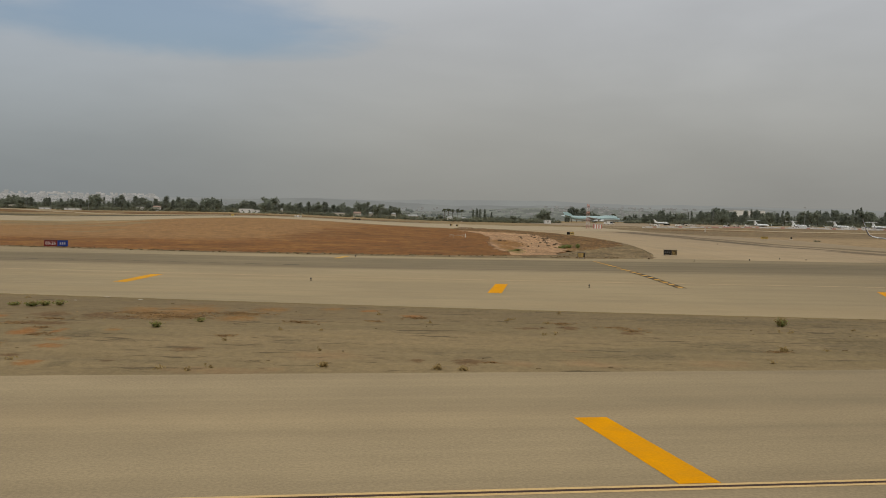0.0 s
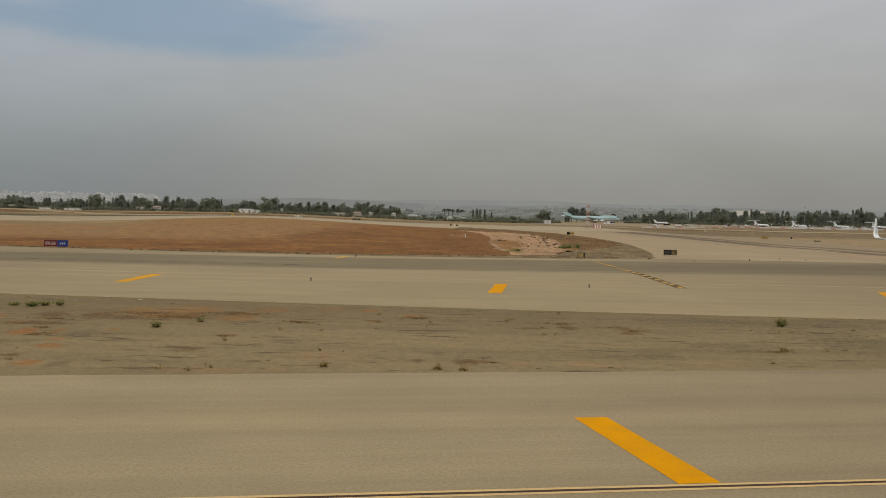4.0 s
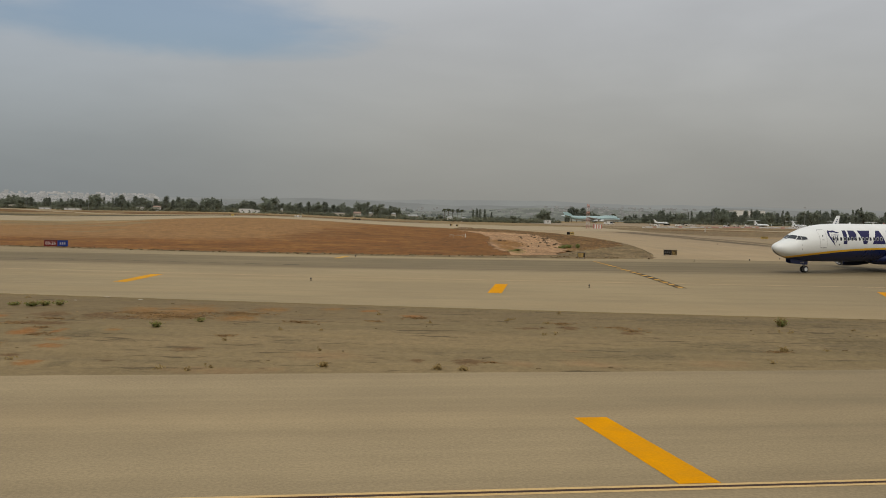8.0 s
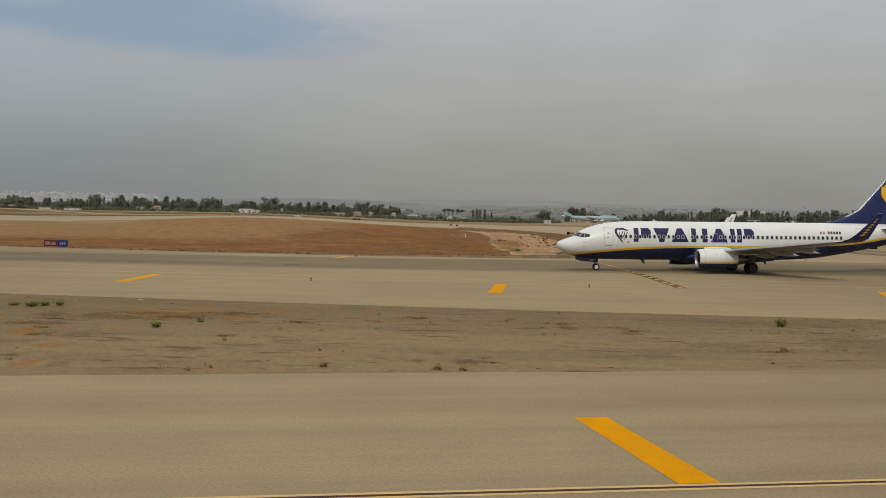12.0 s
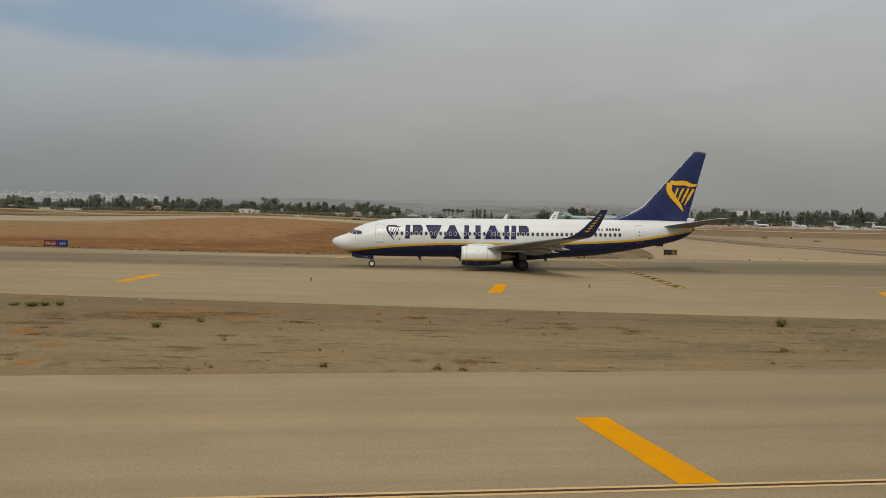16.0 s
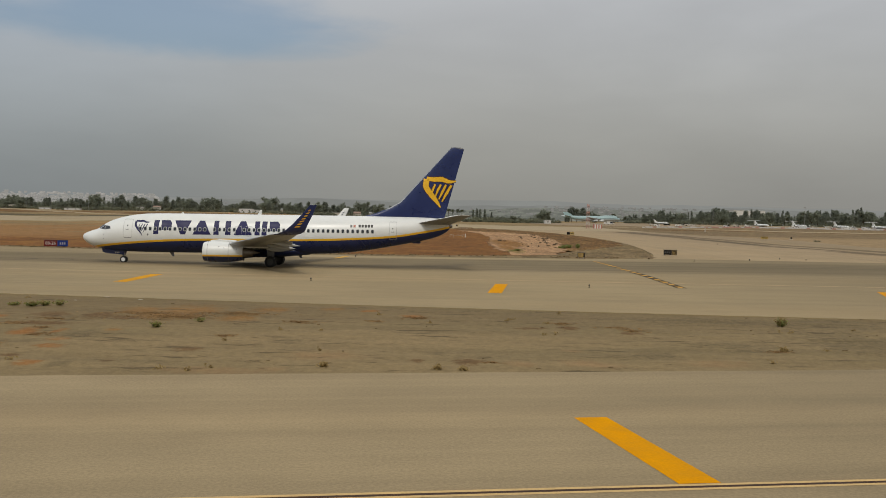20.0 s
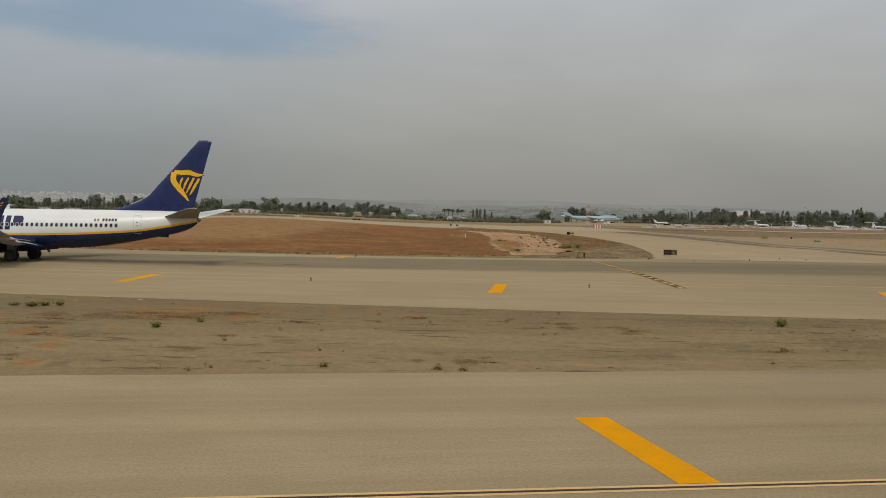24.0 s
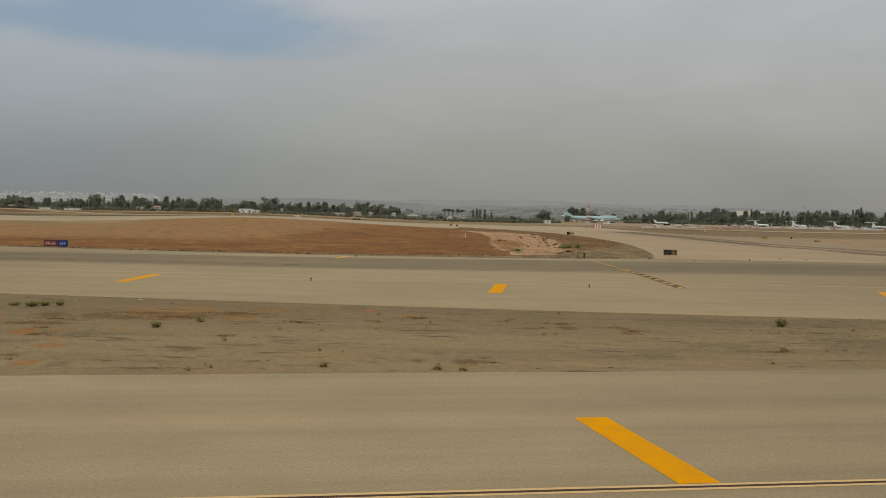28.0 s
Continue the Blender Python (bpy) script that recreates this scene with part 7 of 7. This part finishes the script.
def build_bizjet():
    jet = thing("business_jet", pose(0, 0, 0), "white business jet with a high tailplane parked on the apron", "jet", "parked business jets")
    part("fuselage", body([(0, 1.95, 0.05), (0.6, 2.0, 0.5), (1.6, 2.15, 0.9), (3.2, 2.3, 1.15), (5, 2.3, 1.18), (15, 2.3, 1.18), (18, 2.5, 1.0), (21, 2.9, 0.6), (23.2, 3.2, 0.15)]), M_WHITE, jet, "white fuselage")
    # underside shade is painted: a dark body below the fuselage, dark wings
    part("belly", body([(3.0, 1.85, 0.5), (5, 1.72, 0.8), (15, 1.72, 0.8), (18, 2.05, 0.62), (20.5, 2.6, 0.3)]), M_SCUFFSHADE, jet, "fuselage underside in shade-dark grey")
    for s in (-1, 1):
        part("wing", panel_wing((8.5, 1.0, 1.5, 5.5, 0.1), (15.2, 11.0, 2.1, 1.6, 0.08), s), M_UNDERSHADE, jet, "swept wing in shade-dark grey")
        part("winglet", panel_wing((15.4, 11.0, 2.1, 1.3, 0.07), (16.5, 11.4, 3.6, 0.6, 0.06), s), M_WHITE, jet)
        part("engine", Geo().lathe([(16.0, 0.55), (16.1, 0.72), (17.5, 0.75), (19.8, 0.5)], 14, "x", (0, s * 1.9, 2.9)), M_WHITE, jet, "rear engine")
        part("intake", Geo().lathe([(15.98, 0.5), (16.3, 0.1)], 14, "x", (0, s * 1.9, 2.9)), M_DARK, jet)
        part("tailplane", panel_wing((22.0, 0.0, 7.2, 2.8, 0.13), (24.0, 5.2, 7.0, 1.6, 0.16), s), M_WHITE, jet)
        part("wheel", Geo().lathe([(s * 1.9 - 0.15, 0.2), (s * 1.9 - 0.15, 0.42), (s * 1.9 + 0.15, 0.42), (s * 1.9 + 0.15, 0.2)], 12, "y", (12.0, 0, 0.42)), M_TYRE, jet)
        part("gear_leg", Geo().tube((12.0, s * 1.9, 0.4), (12.0, s * 1.6, 1.6), 0.1), M_STEEL, jet)
        for i in range(6):
            part("cabin_window", Geo().box((5.2 + 1.5 * i, s * 1.13, 2.65), (0.7, 0.12, 0.45)), M_GLASS, jet)
        part("flight_deck_window", Geo().box((2.2, s * 0.72, 2.75), (0.9, 0.4, 0.35), 0, s * 18), M_GLASS, jet)
    fin = [[(17.6 + f * 4.6, y * (1 - 0.5 * f) * 0.18, 3.0 + f * 4.2) for y in (-1, 1)] + [(22.5 + f * 2.2, y * 0.02, 3.0 + f * 4.2) for y in (1, -1)] for f in (0, 1)]
    part("fin", Geo().loft(fin, 0), M_WHITE, jet, "swept fin")
    part("wheel", Geo().lathe([(-0.15, 0.15), (-0.15, 0.3), (0.15, 0.3), (0.15, 0.15)], 12, "y", (2.4, 0, 0.3)), M_TYRE, jet)
    part("gear_leg", Geo().tube((2.4, 0, 0.3), (2.4, 0, 1.6), 0.08), M_STEEL, jet)
    return jet


def build_parked():
    jet = build_bizjet()
    spots = ((0.3085, 850, 108), (0.3445, 850, 106), (0.3845, 815, 103), (0.4215, 790, 101), (0.2135, 1150, 150))
    jet.matrix_world = Matrix.Translation(far_at(spots[0][0], spots[0][1]) + Vector((0, 0, 0.1))) @ pose(0, 0, 0, 0, 0, spots[0][2])
    jet.scale = (0.85, 1.12, 0.78)
    for a, y, turn in spots[1:]:
        k = copy_thing(jet, Matrix.Translation(far_at(a, y) + Vector((0, 0, 0.1))) @ pose(0, 0, 0, 0, 0, turn))
        if y > 1000:
            k.scale = (0.7, 0.7, 0.7)
        if y < 800:
            tagged(k, "white business jet with a high tailplane beside ground vehicles")
    # wide-body with an upper deck, tail to the left
    big = thing("jumbo_jet", Matrix.Translation(far_at(0.1675, 1400) + Vector((0, 0, 0.1))) @ pose(0, 0, 0, 0, 0, 184), "pale teal four-engined jumbo jet with white belly parked far off", "airliner")
    big.scale = (1.12, 1.08, 1.0)
    st = [(0, 4.6, 0.1), (1.0, 4.7, 1.2), (3, 5.0, 2.2), (6, 5.3, 3.0), (9, 5.3, 3.25), (45, 5.3, 3.25), (54, 5.9, 2.6), (62, 6.8, 1.5), (68, 7.6, 0.4)]
    g = body(st, 24)
    for i, f in enumerate(g.f):
        g.m[i] = 0 if sum(g.v[k][2] for k in f) / len(f) > 4.4 else 1
    part("fuselage", g, [M_TEAL, M_SILVER], big, "pale teal fuselage with a silver-white belly", 60)
    part("upper_deck", body([(2.2, 6.2, 0.4), (4.5, 7.1, 1.5), (8, 7.6, 2.1), (18, 7.6, 2.1), (24, 7.0, 1.7), (28, 6.4, 1.2)], 16), M_TEAL, big, "pale teal upper deck hump")
    fin = [[(55 + f * 8.5, y * 0.35 * (1 - 0.6 * f), 8.0 + f * 5.4) for y in (-1, 1)] + [(66.0 + f * 3.2, y * 0.05, 8.0 + f * 5.4) for y in (1, -1)] for f in (0, 1)]
    part("fin", Geo().loft(fin, 0), M_TEAL, big, "tall pale teal fin")
    for s in (-1, 1):
        part("wing", panel_wing((20, 2.5, 3.6, 14, 0.11), (43, 31, 7.0, 4.0, 0.09), s), M_SILVER, big)
        part("tailplane", panel_wing((58, 1.0, 7.6, 8, 0.09), (67, 11, 8.8, 2.6, 0.08), s), M_SILVER, big)
        for x, y in ((22, 11.8), (31, 21.0)):
            part("engine", Geo().lathe([(x, 1.1), (x + 0.2, 1.35), (x + 2.5, 1.35), (x + 5, 0.8), (x + 6, 0.3)], 14, "x", (0, s * y, 2.6)), M_SILVER, big)
        for x, y in ((30, 1.9), (33, 5.5)):
            part("gear_leg", Geo().tube((x, s * y, 0.6), (x, s * y, 3.0), 0.25), M_STEEL, big)
            for dx in (-0.8, 0.8):
                part("wheel", Geo().lathe([(s * y - 0.5, 0.3), (s * y - 0.5, 0.62), (s * y + 0.5, 0.62), (s * y + 0.5, 0.3)], 12, "y", (x + dx, 0, 0.62)), M_TYRE, big)
        part("window_row", Geo().box((26, s * 3.2, 5.8), (36, 0.14, 0.35)), M_SCUFFSHADE, big, "row of small dark windows")
        part("flight_deck_window", Geo().box((3.7, s * 0.9, 7.3), (0.8, 0.7, 0.5)), M_GLASS, big)
    part("gear_leg", Geo().tube((7, 0, 0.5), (7, 0, 2.6), 0.2), M_STEEL, big)
    part("wheel", Geo().lathe([(-0.5, 0.3), (-0.5, 0.6), (0.5, 0.6), (0.5, 0.3)], 12, "y", (7, 0, 0.6)), M_TYRE, big)
    # small white jet and apron vehicles
    rng = random.Random(3)
    van(0.1585, 1100, M_WHITEP, "white tall catering truck beside the jumbo jet", 7.5, 3.3, 0, "truck")
    van(0.1545, 1110, M_WHITEP, "white service van beside the jumbo jet", 5.4, 2.3, 0)
    for i in range(36):
        a = 0.168 + 0.29 * rng.random()
        y = rng.uniform(800, 980)
        c = rng.choice((M_WHITEP, M_WHITEP, M_WALLW, M_SILVER, M_WALLW, M_WALLB, M_SIGNBLK, M_WALLB, M_WALLB))
        van(a, y, c, {"safety_red_paint": "red service van parked on the apron", "sign_black": "dark service van parked on the apron"}.get(c.name, "pale service van parked on the apron"), rng.uniform(3.8, 7.0), rng.uniform(1.4, 2.0), rng.uniform(-12, 12))
    for a, y in ((-0.0845, 770), (-0.0805, 770)):
        van(a, y, M_SIGNBLK, "dark vehicle beside the runway", 2.8, 1.0, 0, "car")
    # low blast fence along the apron's edge
    t = thing("apron_fence", Matrix.Translation(Vector((0, 0, 0))), "low pale barrier along the edge of the apron", "barrier")
    for i in range(72):
        a = 0.19 + 0.25 * i / 72
        y = 790 - 40 * (i / 72)
        p = far_at(a, y)
        red = 0.25 < a < 0.3 and i % 3 or i % 7 == 3
        part("fence_panel", Geo().box((p.x, p.y, p.z + 0.45), (2.55, 0.3, 0.7 + 0.25 * (i * 5 % 3))), M_FADEDRED if red else M_FADEDWHITE if i % 2 else M_WALLW, t, "faded red panel" if red else "")


build_signs()
build_edge_lights()
build_nav_mast()
build_weeds()
build_rocks()
build_trees()
build_hills()
build_houses()
build_parked()


def motions():
    rows = [(0.0, pose(76.47, 141.74, 0.010, 0, -0.00, 75.80)),
            (0.5, pose(75.95, 139.91, 0.011, 0, -0.00, 71.80)),
            (1.0, pose(75.27, 138.08, 0.012, 0, -0.00, 67.87)),
            (1.5, pose(74.46, 136.25, 0.014, 0, -0.00, 64.01)),
            (2.0, pose(73.51, 134.43, 0.017, 0, -0.01, 60.25)),
            (2.5, pose(72.40, 132.63, 0.021, 0, -0.01, 56.63)),
            (3.0, pose(71.15, 130.85, 0.028, 0, -0.01, 53.15)),
            (3.5, pose(69.76, 129.11, 0.039, 0, -0.01, 49.80)),
            (4.0, pose(68.23, 127.41, 0.055, 0, -0.00, 46.57)),
            (4.5, pose(66.59, 125.77, 0.077, 0, 0.01, 43.43)),
            (5.0, pose(64.83, 124.19, 0.106, 0, 0.02, 40.34)),
            (5.5, pose(62.96, 122.70, 0.141, 0, 0.04, 37.28)),
            (6.0, pose(61.00, 121.29, 0.180, 0, 0.06, 34.23)),
            (6.5, pose(58.96, 119.97, 0.217, 0, 0.08, 31.20)),
            (7.0, pose(56.82, 118.75, 0.247, 0, 0.09, 28.24)),
            (7.5, pose(54.61, 117.62, 0.265, 0, 0.09, 25.44)),
            (8.0, pose(52.31, 116.57, 0.270, 0, 0.08, 22.79)),
            (8.5, pose(49.92, 115.63, 0.264, 0, 0.06, 20.22)),
            (9.0, pose(47.46, 114.79, 0.250, 0, 0.04, 17.71)),
            (9.5, pose(44.94, 114.03, 0.233, 0, 0.01, 15.28)),
            (10.0, pose(42.36, 113.38, 0.218, 0, -0.02, 12.94)),
            (10.5, pose(39.73, 112.82, 0.207, 0, -0.03, 10.70)),
            (11.0, pose(37.06, 112.35, 0.195, 0, -0.03, 8.59)),
            (11.5, pose(34.35, 111.97, 0.176, 0, -0.04, 6.67)),
            (12.0, pose(31.58, 111.64, 0.155, 0, -0.06, 5.00)),
            (12.5, pose(28.79, 111.35, 0.135, 0, -0.07, 3.68)),
            (13.0, pose(25.96, 111.13, 0.120, 0, -0.08, 2.69)),
            (13.5, pose(23.09, 110.98, 0.111, 0, -0.10, 2.00)),
            (14.0, pose(20.19, 110.88, 0.106, 0, -0.13, 1.51)),
            (14.5, pose(17.25, 110.83, 0.100, 0, -0.16, 1.15)),
            (15.0, pose(14.26, 110.83, 0.089, 0, -0.17, 0.84)),
            (15.5, pose(11.23, 110.85, 0.069, 0, -0.16, 0.60)),
            (16.0, pose(8.16, 110.85, 0.046, 0, -0.13, 0.41)),
            (16.5, pose(5.07, 110.81, 0.023, 0, -0.10, 0.29)),
            (17.0, pose(1.95, 110.70, 0.008, 0, -0.06, 0.24)),
            (17.5, pose(-1.21, 110.53, -0.003, 0, -0.02, 0.28)),
            (18.0, pose(-4.40, 110.29, -0.010, 0, 0.03, 0.41)),
            (18.5, pose(-7.62, 110.01, -0.011, 0, 0.08, 0.57)),
            (19.0, pose(-10.86, 109.70, -0.011, 0, 0.13, 0.73)),
            (19.5, pose(-14.11, 109.39, -0.013, 0, 0.16, 0.80)),
            (20.0, pose(-17.38, 109.10, -0.010, 0, 0.19, 0.73)),
            (20.5, pose(-20.67, 108.86, -0.001, 0, 0.22, 0.53)),
            (21.0, pose(-23.96, 108.68, 0.016, 0, 0.22, 0.24)),
            (21.5, pose(-27.25, 108.54, 0.040, 0, 0.20, -0.05)),
            (22.0, pose(-30.48, 108.48, 0.063, 0, 0.15, -0.29)),
            (22.5, pose(-33.67, 108.47, 0.083, 0, 0.11, -0.45)),
            (23.0, pose(-36.83, 108.49, 0.099, 0, 0.09, -0.54)),
            (23.5, pose(-40.02, 108.53, 0.109, 0, 0.07, -0.60)),
            (24.0, pose(-43.25, 108.57, 0.108, 0, 0.05, -0.64)),
            (24.5, pose(-46.53, 108.61, 0.106, 0, 0.03, -0.67)),
            (25.0, pose(-49.85, 108.66, 0.106, 0, 0.00, -0.69)),
            (25.5, pose(-53.18, 108.71, 0.107, 0, -0.02, -0.68)),
            (26.0, pose(-56.51, 108.77, 0.104, 0, -0.04, -0.66)),
            (26.5, pose(-59.85, 108.83, 0.097, 0, -0.04, -0.63)),
            (27.0, pose(-63.18, 108.89, 0.085, 0, -0.03, -0.59)),
            (27.5, pose(-66.50, 108.96, 0.069, 0, -0.02, -0.55)),
            (28.0, pose(-69.83, 109.02, 0.053, 0, -0.01, -0.50))]
    walk(airliner, rows)
    # wheels roll over the ground along the way
    way = [0.0]
    for (_, a), (_, b) in zip(rows, rows[1:]):
        way.append(way[-1] + (b.translation - a.translation).length)
    times = [t for t, _ in rows]
    for wheel, (x, y, z), r in WHEELS:
        walk(wheel, [(i / 15, pose(x, y, z, 0, -math.degrees(float(np.interp(i / 15, times, way)) / r), 0)) for i in range(28 * 15 + 1)])


motions()
